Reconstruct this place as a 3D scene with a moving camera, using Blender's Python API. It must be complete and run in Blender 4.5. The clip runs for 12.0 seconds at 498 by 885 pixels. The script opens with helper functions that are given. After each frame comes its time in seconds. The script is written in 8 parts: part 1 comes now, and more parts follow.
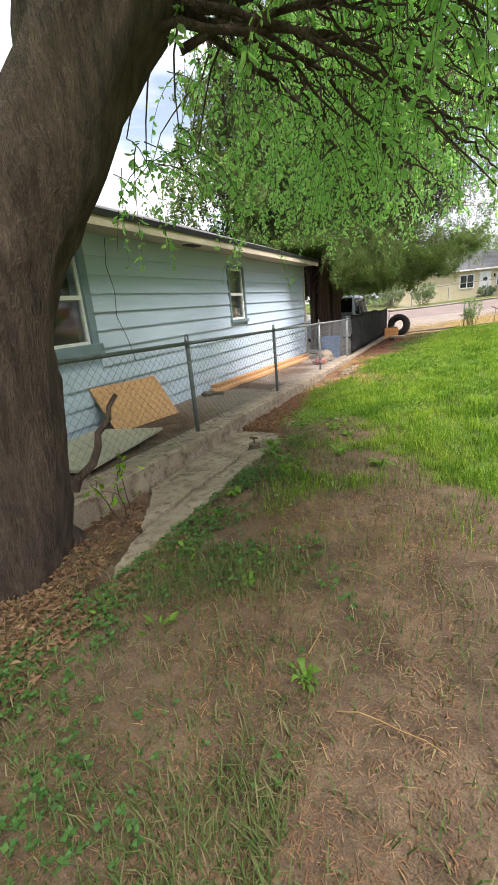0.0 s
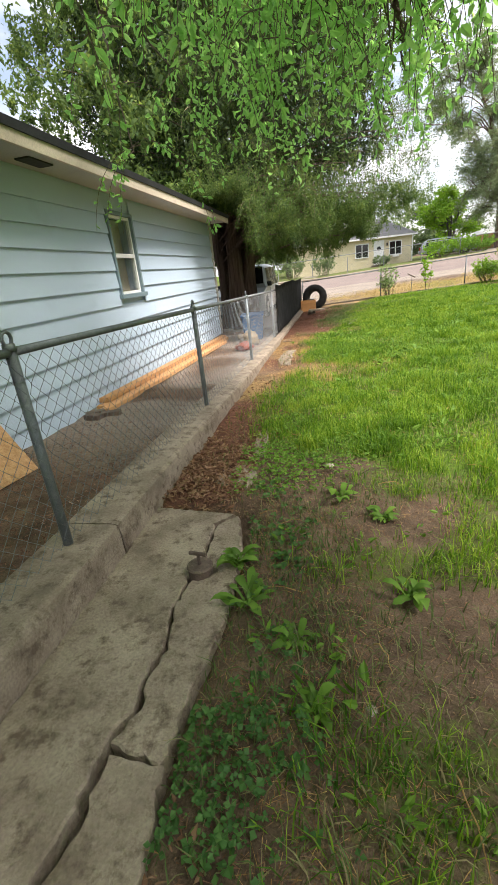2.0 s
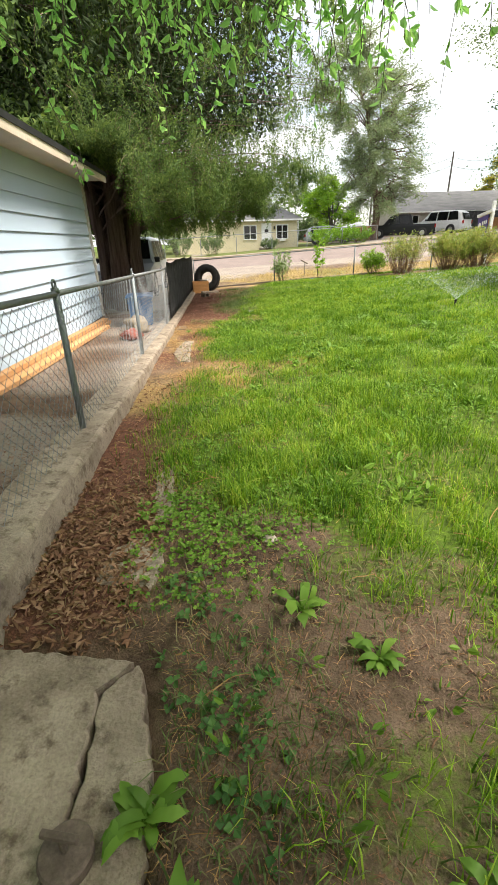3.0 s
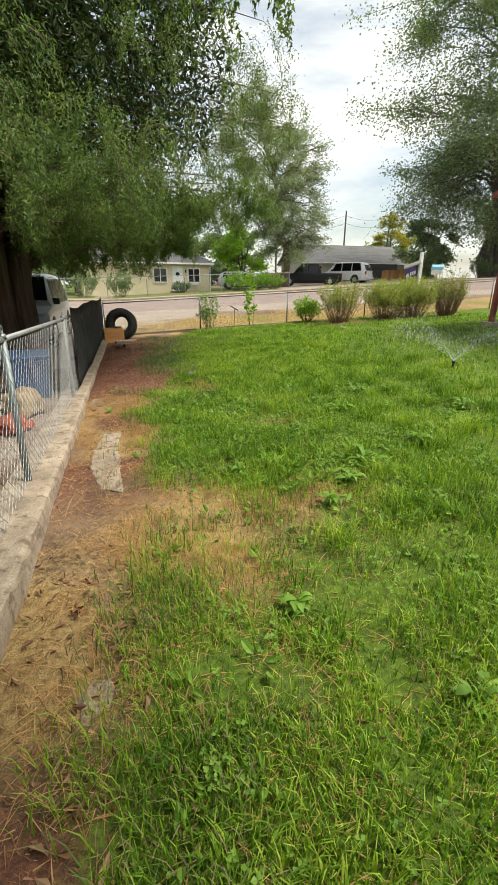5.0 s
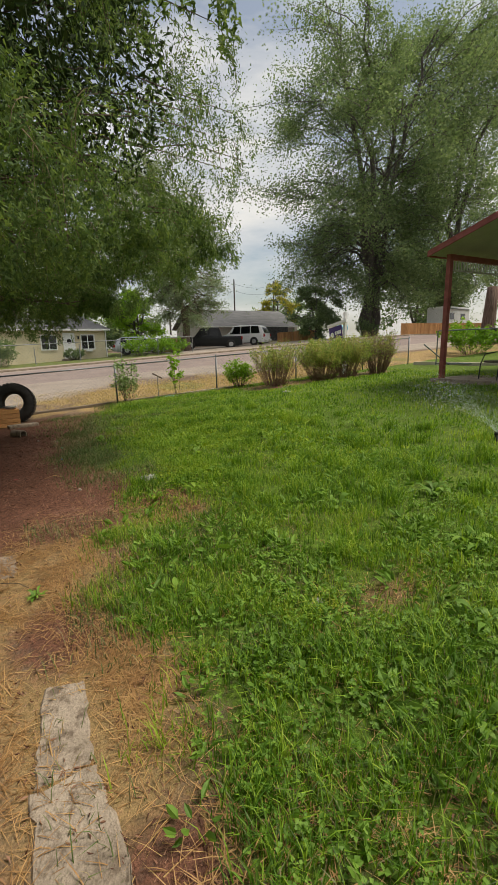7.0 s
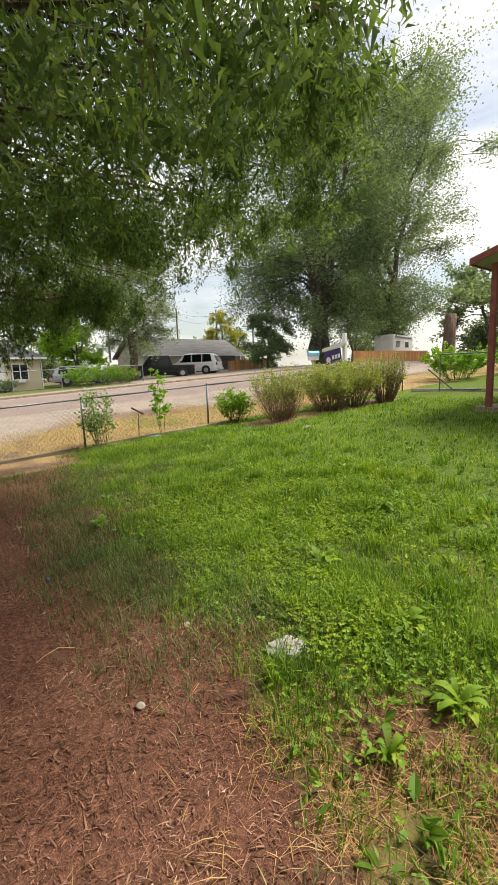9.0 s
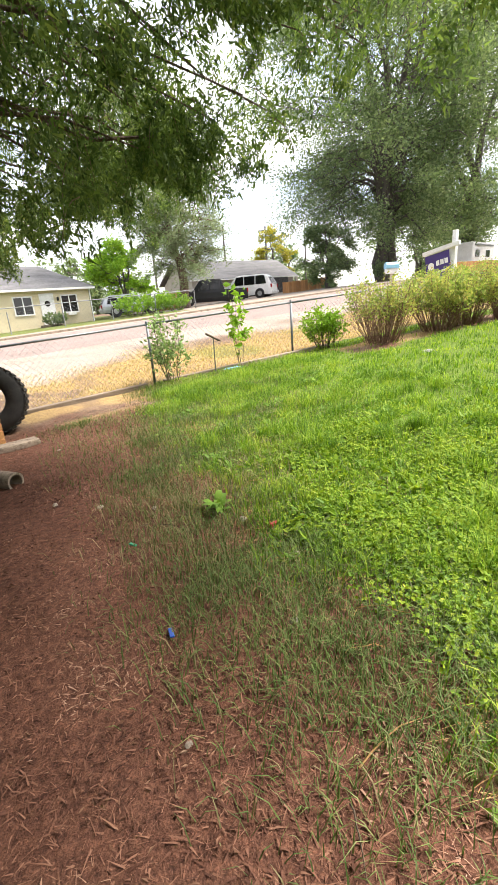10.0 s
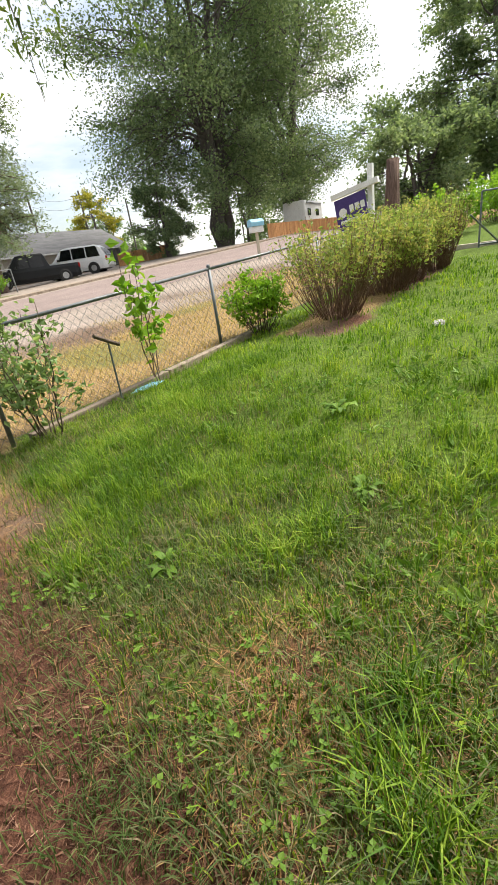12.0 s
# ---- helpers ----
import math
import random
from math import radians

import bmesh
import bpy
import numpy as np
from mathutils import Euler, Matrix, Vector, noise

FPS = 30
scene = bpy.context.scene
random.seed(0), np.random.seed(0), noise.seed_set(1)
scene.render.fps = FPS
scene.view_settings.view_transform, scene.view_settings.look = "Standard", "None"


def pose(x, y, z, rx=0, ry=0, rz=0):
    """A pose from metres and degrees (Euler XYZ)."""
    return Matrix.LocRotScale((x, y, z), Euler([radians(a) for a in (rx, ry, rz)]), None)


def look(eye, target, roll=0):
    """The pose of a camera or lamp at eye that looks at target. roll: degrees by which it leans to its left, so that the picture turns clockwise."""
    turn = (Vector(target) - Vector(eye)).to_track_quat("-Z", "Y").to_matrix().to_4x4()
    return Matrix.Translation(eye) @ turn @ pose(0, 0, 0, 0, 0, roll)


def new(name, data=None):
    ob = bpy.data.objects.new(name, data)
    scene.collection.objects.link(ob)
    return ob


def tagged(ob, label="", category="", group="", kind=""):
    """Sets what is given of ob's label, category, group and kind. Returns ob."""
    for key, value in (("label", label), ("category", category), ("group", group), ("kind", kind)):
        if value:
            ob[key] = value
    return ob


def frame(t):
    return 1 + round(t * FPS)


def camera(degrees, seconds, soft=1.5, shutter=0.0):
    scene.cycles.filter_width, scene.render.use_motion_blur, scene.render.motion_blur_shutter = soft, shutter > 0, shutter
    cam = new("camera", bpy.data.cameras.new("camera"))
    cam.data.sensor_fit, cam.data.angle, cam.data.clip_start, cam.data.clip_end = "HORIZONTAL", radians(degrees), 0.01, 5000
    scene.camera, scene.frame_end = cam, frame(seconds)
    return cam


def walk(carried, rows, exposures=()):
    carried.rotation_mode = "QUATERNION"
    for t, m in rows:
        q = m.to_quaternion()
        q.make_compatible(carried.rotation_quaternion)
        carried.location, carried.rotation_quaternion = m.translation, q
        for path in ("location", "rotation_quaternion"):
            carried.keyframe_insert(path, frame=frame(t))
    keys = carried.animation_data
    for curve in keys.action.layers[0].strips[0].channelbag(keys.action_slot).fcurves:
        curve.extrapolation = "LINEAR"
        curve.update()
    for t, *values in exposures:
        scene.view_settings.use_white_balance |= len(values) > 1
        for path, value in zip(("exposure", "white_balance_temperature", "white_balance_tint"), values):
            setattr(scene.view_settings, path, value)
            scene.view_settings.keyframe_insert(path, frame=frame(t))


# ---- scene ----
cam = camera(60.4, 12.0, soft=1.25)
PATH = [
    (0, (0.512, -0.259, 1.445), (-0.312, 1.464, 0.85), -5.1),
    (0.5, (0.149, 0.346, 1.419), (-0.624, 2.107, 0.871), -8.0),
    (1, (-0.16, 0.948, 1.373), (-0.91, 2.664, 0.673), -5.8),
    (1.5, (-0.428, 1.495, 1.322), (-1.033, 3.265, 0.615), -5.7),
    (2, (-0.626, 2.053, 1.365), (-1.039, 3.867, 0.63), -6.2),
    (2.5, (-0.79, 2.593, 1.345), (-1.031, 4.419, 0.564), -4.1),
    (3, (-0.867, 3.131, 1.366), (-0.78, 4.94, 0.517), -1.6),
    (3.2, (-0.875, 3.341, 1.348), (-0.759, 5.146, 0.494), -1.6),
    (4.8, (-1.163, 5.562, 1.317), (-0.758, 7.363, 0.548), -0.3),
    (5, (-1.206, 5.797, 1.347), (-0.708, 7.607, 0.657), 0.4),
    (5.5, (-1.367, 6.416, 1.412), (-0.746, 8.241, 0.883), -2.2),
    (6, (-1.417, 7.026, 1.41), (-0.688, 8.827, 0.937), -2.5),
    (6.5, (-1.473, 7.638, 1.369), (-0.387, 9.265, 0.953), -0.0),
    (7, (-1.497, 8.296, 1.343), (-0.545, 10.0, 0.911), -1.4),
    (7.2, (-1.501, 8.544, 1.36), (-0.68, 10.308, 0.899), -2.6),
    (8.8, (-1.589, 10.986, 1.27), (-0.448, 12.599, 0.962), -1.5),
    (9, (-1.571, 11.294, 1.314), (-0.361, 12.856, 1.004), -2.0),
    (9.5, (-1.487, 12.044, 1.299), (-0.454, 13.679, 0.788), -5.3),
    (10, (-1.369, 13.066, 1.15), (-0.395, 14.702, 0.536), -4.5),
    (10.5, (-1.217, 13.877, 1.194), (-0.209, 15.452, 0.485), -7.1),
    (11, (-1.045, 14.634, 1.206), (0.125, 16.042, 0.402), -5.9),
    (11.5, (-0.785, 15.435, 1.271), (0.584, 16.658, 0.479), -11.1),
    (12, (-0.372, 16.237, 1.208), (1.035, 17.415, 0.413), -9.0),
]
walk(cam, [(t, look(eye, target, roll)) for t, eye, target, roll in PATH], exposures=[
    (0.0, 1.45, 6350, 15), (1.0, 1.38, 6350, 16), (1.5, 1.35, 6400, 14), (2.0, 1.4, 6500, 12), (2.5, 1.5, 6650, 11), (3.0, 1.5, 6750, 9), (5.0, 1.05, 6850, 6), (5.5, 0.85, 6900, 6), (6.0, 0.55, 6900, 7), (6.5, 0.4, 6900, 8),
    (7.0, 0.45, 6900, 9), (9.0, 1.0, 6950, 10), (9.5, 1.28, 6900, 11), (10.0, 1.92, 6650, 14), (10.5, 1.8, 6550, 13), (11.0, 1.55, 6600, 11), (11.5, 1.25, 6650, 9), (12.0, 1.25, 6600, 11)])

# ---- sky and sun: bright, broken overcast ----
SUN_EL, SUN_AZ = radians(58), radians(115)
world = bpy.data.worlds.new("sky")
scene.world = world
world.use_nodes = True
wn, wl = world.node_tree.nodes, world.node_tree.links
wn.clear()
sky = wn.new("ShaderNodeTexSky")
sky.sky_type, sky.sun_disc, sky.sun_elevation, sky.sun_rotation = "NISHITA", False, SUN_EL, SUN_AZ
sky.air_density, sky.dust_density = 1.2, 2.0
coord = wn.new("ShaderNodeTexCoord")
stretch = wn.new("ShaderNodeMapping")
stretch.inputs["Scale"].default_value = (1.2, 1.2, 4.5)
cloud = wn.new("ShaderNodeTexNoise")
cloud.inputs["Scale"].default_value, cloud.inputs["Detail"].default_value, cloud.inputs["Roughness"].default_value = 2.2, 6, 0.55
ramp = wn.new("ShaderNodeValToRGB")
ramp.color_ramp.elements[0].position, ramp.color_ramp.elements[1].position = 0.36, 0.62
ramp.color_ramp.elements[0].color, ramp.color_ramp.elements[1].color = (0.2, 0.2, 0.2, 1), (1, 1, 1, 1)
veil = wn.new("ShaderNodeMix")
veil.data_type = "RGBA"
veil.inputs["B"].default_value = (7.3, 7.35, 7.4, 1)
back = wn.new("ShaderNodeBackground")
back.inputs["Strength"].default_value = 0.082
wout = wn.new("ShaderNodeOutputWorld")
wl.new(coord.outputs["Generated"], stretch.inputs["Vector"])
wl.new(stretch.outputs["Vector"], cloud.inputs["Vector"])
wl.new(cloud.outputs["Fac"], ramp.inputs["Fac"])
wl.new(ramp.outputs["Color"], veil.inputs["Factor"])
wl.new(sky.outputs["Color"], veil.inputs["A"])
wl.new(veil.outputs["Result"], back.inputs["Color"])
wl.new(back.outputs["Background"], wout.inputs["Surface"])
sun = new("sun", bpy.data.lights.new("sun", "SUN"))
sun.data.energy, sun.data.angle, sun.data.color = 3.3, radians(22), (1.0, 0.95, 0.87)
sun.matrix_world = look((0, 0, 0), (-math.sin(SUN_AZ) * math.cos(SUN_EL), -math.cos(SUN_AZ) * math.cos(SUN_EL), -math.sin(SUN_EL)))
sun.location = (20, 0, 30)

# ---- materials ----
def ramp_mix(nt, fac, stops):
    r = nt.nodes.new("ShaderNodeValToRGB")
    while len(r.color_ramp.elements) < len(stops):
        r.color_ramp.elements.new(0.5)
    for e, (p, c) in zip(r.color_ramp.elements, stops):
        e.position, e.color = p, (*c, 1)
    nt.links.new(fac, r.inputs["Fac"])
    return r.outputs["Color"]


def noise_fac(nt, scale, detail=4.0, rough=0.6, stretch=None, space="Object"):
    n = nt.nodes.new("ShaderNodeTexNoise")
    n.inputs["Scale"].default_value, n.inputs["Detail"].default_value, n.inputs["Roughness"].default_value = scale, detail, rough
    if space == "World":
        src = nt.nodes.new("ShaderNodeNewGeometry").outputs["Position"]
    else:
        src = nt.nodes.new("ShaderNodeTexCoord").outputs["Object"]
    if stretch:
        m = nt.nodes.new("ShaderNodeMapping")
        m.inputs["Scale"].default_value = stretch
        nt.links.new(src, m.inputs["Vector"])
        src = m.outputs["Vector"]
    nt.links.new(src, n.inputs["Vector"])
    return n.outputs["Fac"]


def blend(nt, a, b, fac, mode="MIX"):
    m = nt.nodes.new("ShaderNodeMix")
    m.data_type, m.blend_type = "RGBA", mode
    for sock, v in ((m.inputs["A"], a), (m.inputs["B"], b), (m.inputs["Factor"], fac)):
        if hasattr(v, "links"):
            nt.links.new(v, sock)
        else:
            sock.default_value = (*v, 1) if isinstance(v, tuple) else v
    return m.outputs["Result"]


def scalar(nt, a, op, b):
    m = nt.nodes.new("ShaderNodeMath")
    m.operation = op
    for sock, v in ((m.inputs[0], a), (m.inputs[1], b)):
        if hasattr(v, "links"):
            nt.links.new(v, sock)
        else:
            sock.default_value = v
    return m.outputs[0]


def surface(name, dark, light, scale=8.0, grain=90.0, rough=0.8, bump=0.25, metal=0.0, spots=None, spot_scale=2.5, spot_level=0.6,
            stretch=None, space="Object", vary=0.0, spec=0.3, distance=0.01):
    """Paint, wood, stone and the like: two scales of variation, grain relief and stains."""
    m = bpy.data.materials.new(name)
    m.use_nodes = True
    nt = m.node_tree
    b = nt.nodes["Principled BSDF"]
    broad = noise_fac(nt, scale, 5, 0.6, stretch, space)
    fine = noise_fac(nt, grain, 3, 0.6, stretch, space)
    col = ramp_mix(nt, broad, [(0.3, dark), (0.7, light)])
    shade = ramp_mix(nt, fine, [(0.3, (0.8, 0.8, 0.8)), (0.7, (1.12, 1.12, 1.12))])
    col = blend(nt, col, shade, 1.0, "MULTIPLY")
    if spots:
        f = ramp_mix(nt, noise_fac(nt, spot_scale, 6, 0.7, None, space), [(spot_level - 0.06, (0, 0, 0)), (spot_level + 0.08, (1, 1, 1))])
        col = blend(nt, col, spots, f)
    if vary:
        info = nt.nodes.new("ShaderNodeObjectInfo").outputs["Random"]
        col = blend(nt, col, ramp_mix(nt, info, [(0.0, (1 - vary,) * 3), (1.0, (1 + vary * 0.7,) * 3)]), 1.0, "MULTIPLY")
    nt.links.new(col, b.inputs["Base Color"])
    b.inputs["Roughness"].default_value, b.inputs["Metallic"].default_value = rough, metal
    b.inputs["Specular IOR Level"].default_value = spec
    if bump:
        bp = nt.nodes.new("ShaderNodeBump")
        bp.inputs["Strength"].default_value, bp.inputs["Distance"].default_value = bump, distance
        nt.links.new(scalar(nt, fine, "ADD", broad), bp.inputs["Height"])
        nt.links.new(bp.outputs["Normal"], b.inputs["Normal"])
    return m


def foliage(name, stops, through_light=0.35, rough=0.55, patch=0.6, spec=0.25):
    """Leaves and blades: colour differs leaf by leaf and in broad drifts; light passes through."""
    m = bpy.data.materials.new(name)
    m.use_nodes = True
    nt = m.node_tree
    b = nt.nodes["Principled BSDF"]
    geo = nt.nodes.new("ShaderNodeNewGeometry")
    wide = noise_fac(nt, patch, 3, 0.6, None, "World")
    f = scalar(nt, scalar(nt, geo.outputs["Random Per Island"], "MULTIPLY", 0.55), "ADD", scalar(nt, scalar(nt, wide, "SUBTRACT", 0.28), "MULTIPLY", 1.0))
    col = ramp_mix(nt, f, stops)
    nt.links.new(col, b.inputs["Base Color"])
    b.inputs["Roughness"].default_value, b.inputs["Specular IOR Level"].default_value = rough, spec
    tl = nt.nodes.new("ShaderNodeBsdfTranslucent")
    nt.links.new(blend(nt, col, (1.25, 1.25, 0.7), 1.0, "MULTIPLY"), tl.inputs["Color"])
    mx = nt.nodes.new("ShaderNodeMixShader")
    mx.inputs["Fac"].default_value = through_light
    nt.links.new(b.outputs["BSDF"], mx.inputs[1])
    nt.links.new(tl.outputs["BSDF"], mx.inputs[2])
    nt.links.new(mx.outputs["Shader"], nt.nodes["Material Output"].inputs["Surface"])
    return m


def glass(name, tint=(0.02, 0.025, 0.03), rough=0.06):
    m = bpy.data.materials.new(name)
    m.use_nodes = True
    b = m.node_tree.nodes["Principled BSDF"]
    b.inputs["Base Color"].default_value = (*tint, 1)
    b.inputs["Roughness"].default_value, b.inputs["Specular IOR Level"].default_value = rough, 0.6
    return m


def clear_glass(name):
    m = bpy.data.materials.new(name)
    m.use_nodes = True
    b = m.node_tree.nodes["Principled BSDF"]
    b.inputs["Base Color"].default_value = (0.8, 0.84, 0.84, 1)
    b.inputs["Roughness"].default_value, b.inputs["Transmission Weight"].default_value, b.inputs["IOR"].default_value = 0.03, 1.0, 1.45
    return m


def ground_surface():
    """Soil, lawn, straw and needle litter laid out by the sheet's own cover attribute (red lawn, green needles, blue straw), broken up by noise; gravel and asphalt on the street."""
    m = bpy.data.materials.new("ground_soil")
    m.use_nodes = True
    nt = m.node_tree
    b = nt.nodes["Principled BSDF"]
    n0, n1, n2, n3 = (noise_fac(nt, s, 5, 0.65, None, "World") for s in (0.9, 5.0, 30.0, 140.0))
    soil = blend(nt, ramp_mix(nt, n1, [(0.3, (0.085, 0.056, 0.039)), (0.75, (0.25, 0.172, 0.12))]), ramp_mix(nt, n3, [(0.3, (0.6, 0.6, 0.6)), (0.7, (1.25, 1.25, 1.25))]), 1.0, "MULTIPLY")
    lawn = ramp_mix(nt, n2, [(0.3, (0.04, 0.06, 0.014)), (0.68, (0.13, 0.2, 0.025))])
    litter = blend(nt, ramp_mix(nt, n2, [(0.3, (0.065, 0.032, 0.023)), (0.7, (0.225, 0.11, 0.073))]), ramp_mix(nt, n3, [(0.3, (0.55, 0.55, 0.55)), (0.72, (1.4, 1.3, 1.25))]), 1.0, "MULTIPLY")
    straw = blend(nt, ramp_mix(nt, n2, [(0.3, (0.17, 0.113, 0.052)), (0.7, (0.43, 0.3, 0.14))]), ramp_mix(nt, n3, [(0.3, (0.6, 0.6, 0.6)), (0.7, (1.3, 1.3, 1.25))]), 1.0, "MULTIPLY")
    gravel = blend(nt, ramp_mix(nt, n0, [(0.3, (0.25, 0.21, 0.175)), (0.7, (0.35, 0.295, 0.25))]), ramp_mix(nt, n3, [(0.3, (0.7, 0.7, 0.7)), (0.7, (1.2, 1.2, 1.2))]), 1.0, "MULTIPLY")
    tar = blend(nt, ramp_mix(nt, n0, [(0.3, (0.21, 0.165, 0.15)), (0.7, (0.27, 0.215, 0.195))]), ramp_mix(nt, n3, [(0.3, (0.85, 0.85, 0.85)), (0.7, (1.12, 1.12, 1.12))]), 1.0, "MULTIPLY")
    cover = nt.nodes.new("ShaderNodeVertexColor")
    cover.layer_name = "cover"
    street = nt.nodes.new("ShaderNodeVertexColor")
    street.layer_name = "street"
    sep, sep2 = nt.nodes.new("ShaderNodeSeparateColor"), nt.nodes.new("ShaderNodeSeparateColor")
    nt.links.new(cover.outputs["Color"], sep.inputs["Color"])
    nt.links.new(street.outputs["Color"], sep2.inputs["Color"])

    def ragged(sock, soft=0.25):
        f = scalar(nt, sock, "ADD", scalar(nt, scalar(nt, n2, "SUBTRACT", 0.5), "MULTIPLY", 1.1))
        return ramp_mix(nt, f, [(0.5 - soft, (0, 0, 0)), (0.5 + soft, (1, 1, 1))])

    col = blend(nt, soil, straw, ragged(sep.outputs["Blue"]))
    col = blend(nt, col, litter, ragged(sep.outputs["Green"]))
    col = blend(nt, col, lawn, ragged(sep.outputs["Red"]))
    col = blend(nt, col, gravel, ragged(sep2.outputs["Red"]))
    col = blend(nt, col, tar, ramp_mix(nt, sep2.outputs["Green"], [(0.4, (0, 0, 0)), (0.6, (1, 1, 1))]))
    nt.links.new(col, b.inputs["Base Color"])
    b.inputs["Roughness"].default_value, b.inputs["Specular IOR Level"].default_value = 0.95, 0.15
    bp = nt.nodes.new("ShaderNodeBump")
    bp.inputs["Strength"].default_value, bp.inputs["Distance"].default_value = 0.7, 0.015
    nt.links.new(scalar(nt, n3, "ADD", scalar(nt, n2, "MULTIPLY", 1.6)), bp.inputs["Height"])
    nt.links.new(bp.outputs["Normal"], b.inputs["Normal"])
    return m


GROUND = ground_surface()
CONCRETE = surface("old_concrete", (0.2, 0.157, 0.118), (0.385, 0.315, 0.245), 4.5, 85, 0.95, 1.0, spots=(0.135, 0.1, 0.072), spot_scale=13.0, spot_level=0.57, space="World", distance=0.008)
GALV = surface("galvanized_steel", (0.19, 0.198, 0.205), (0.3, 0.308, 0.316), 12, 200, 0.6, 0.1, metal=0.4)
GALV_DARK = surface("weathered_steel", (0.13, 0.145, 0.155), (0.22, 0.24, 0.25), 12, 200, 0.5, 0.1, metal=0.55)
SIDING = surface("pale_blue_paint", (0.45, 0.545, 0.66), (0.53, 0.63, 0.75), 0.9, 420, 0.5, 0.02, spots=(0.43, 0.51, 0.61), spot_scale=1.6, spot_level=0.66, stretch=(1, 0.25, 1), vary=0.03)
TRIM_BLUE = surface("slate_blue_trim", (0.16, 0.22, 0.25), (0.21, 0.28, 0.31), 6, 90, 0.6, 0.15)
TAN = surface("tan_fascia_paint", (0.5, 0.42, 0.33), (0.62, 0.53, 0.42), 3, 80, 0.7, 0.2, spots=(0.36, 0.29, 0.22), spot_level=0.68)
SOFFIT = surface("soffit_paint", (0.42, 0.4, 0.37), (0.5, 0.48, 0.44), 3, 80, 0.75, 0.15)
SHINGLE = surface("grey_asphalt_shingle", (0.15, 0.145, 0.15), (0.26, 0.25, 0.26), 5, 160, 0.95, 0.6, vary=0.25)
VINYL = surface("white_vinyl", (0.7, 0.7, 0.68), (0.8, 0.8, 0.78), 5, 80, 0.4, 0.05)
# near-black painted in for an unlit room; also colours the vent
UNLIT_DARK = surface("unlit_dark", (0.03, 0.03, 0.03), (0.05, 0.048, 0.045), 2, 20, 0.9, 0)
CURTAIN = surface("cream_curtain", (0.5, 0.42, 0.3), (0.6, 0.52, 0.4), 6, 60, 0.9, 0.2, stretch=(1, 6, 0.4))
PANE = clear_glass("window_pane")
CAR_GLASS = glass("car_glass", (0.012, 0.014, 0.016), 0.05)
OSB = surface("strand_board", (0.4, 0.21, 0.095), (0.6, 0.37, 0.19), 26, 120, 0.8, 0.3, stretch=(1, 1.6, 1))
TIMBER = surface("old_timber", (0.13, 0.1, 0.075), (0.26, 0.21, 0.16), 5, 70, 0.9, 0.4, stretch=(0.5, 4, 4))
PLY = surface("weathered_plywood", (0.42, 0.37, 0.29), (0.55, 0.49, 0.4), 4, 70, 0.85, 0.25, stretch=(4, 0.6, 1))
LUMBER = surface("orange_lumber", (0.5, 0.25, 0.1), (0.66, 0.38, 0.19), 4, 60, 0.75, 0.25, stretch=(5, 0.4, 5), vary=0.15)
RUST = surface("rusty_iron", (0.1, 0.075, 0.06), (0.2, 0.15, 0.12), 14, 120, 0.75, 0.4, metal=0.3)
BARK = surface("brown_bark", (0.045, 0.032, 0.026), (0.15, 0.105, 0.085), 7, 45, 0.95, 1.0, stretch=(2.2, 2.2, 0.4), spots=(0.19, 0.14, 0.11), spot_scale=3, spot_level=0.66, space="World", distance=0.035)
BARK_RED = surface("red_brown_bark", (0.075, 0.045, 0.035), (0.22, 0.15, 0.115), 6, 40, 0.95, 1.0, stretch=(3, 3, 0.22), space="World", distance=0.04)
BARK_GREY = surface("grey_bark", (0.07, 0.06, 0.055), (0.17, 0.15, 0.135), 4, 30, 0.95, 0.8, stretch=(3, 3, 0.4), space="World", distance=0.04)
CANE = surface("reddish_cane_bark", (0.12, 0.065, 0.045), (0.27, 0.17, 0.115), 20, 90, 0.85, 0.3)
DRY_TWIG = surface("dry_twig", (0.14, 0.1, 0.065), (0.28, 0.21, 0.14), 20, 90, 0.9, 0.2)
TWIG = surface("twig_bark", (0.06, 0.045, 0.03), (0.13, 0.1, 0.07), 20, 90, 0.9, 0.3)
RUBBER = surface("black_rubber", (0.02, 0.02, 0.02), (0.04, 0.039, 0.038), 8, 90, 0.8, 0.3, spots=(0.09, 0.08, 0.07), spot_level=0.66)
BEIGE = surface("beige_siding_paint", (0.55, 0.48, 0.4), (0.64, 0.57, 0.48), 2, 70, 0.65, 0.15, stretch=(1, 0.3, 1), vary=0.04)
RED_PAINT = surface("faded_red_paint", (0.2, 0.055, 0.045), (0.33, 0.1, 0.085), 6, 80, 0.7, 0.3, spots=(0.4, 0.3, 0.26), spot_scale=8, spot_level=0.7)
YELLOW_WALL = surface("cream_yellow_stucco", (0.58, 0.5, 0.33), (0.68, 0.6, 0.42), 1.2, 25, 0.85, 0.2, space="World")
GREY_WALL = surface("grey_stucco", (0.4, 0.37, 0.32), (0.5, 0.47, 0.41), 1.2, 25, 0.85, 0.2, space="World")
ROOF_FAR = surface("far_shingles", (0.11, 0.11, 0.112), (0.18, 0.18, 0.182), 1.5, 14, 0.95, 0.4, stretch=(0.5, 0.5, 3), space="World")
WHITE = surface("white_paint", (0.7, 0.7, 0.69), (0.8, 0.8, 0.79), 4, 70, 0.55, 0.1)
PURPLE = surface("purple_sign_face", (0.05, 0.03, 0.16), (0.065, 0.04, 0.2), 3, 50, 0.4, 0.0)
SKYBLUE = surface("light_blue_plastic", (0.2, 0.45, 0.6), (0.27, 0.53, 0.68), 5, 60, 0.5, 0.1)
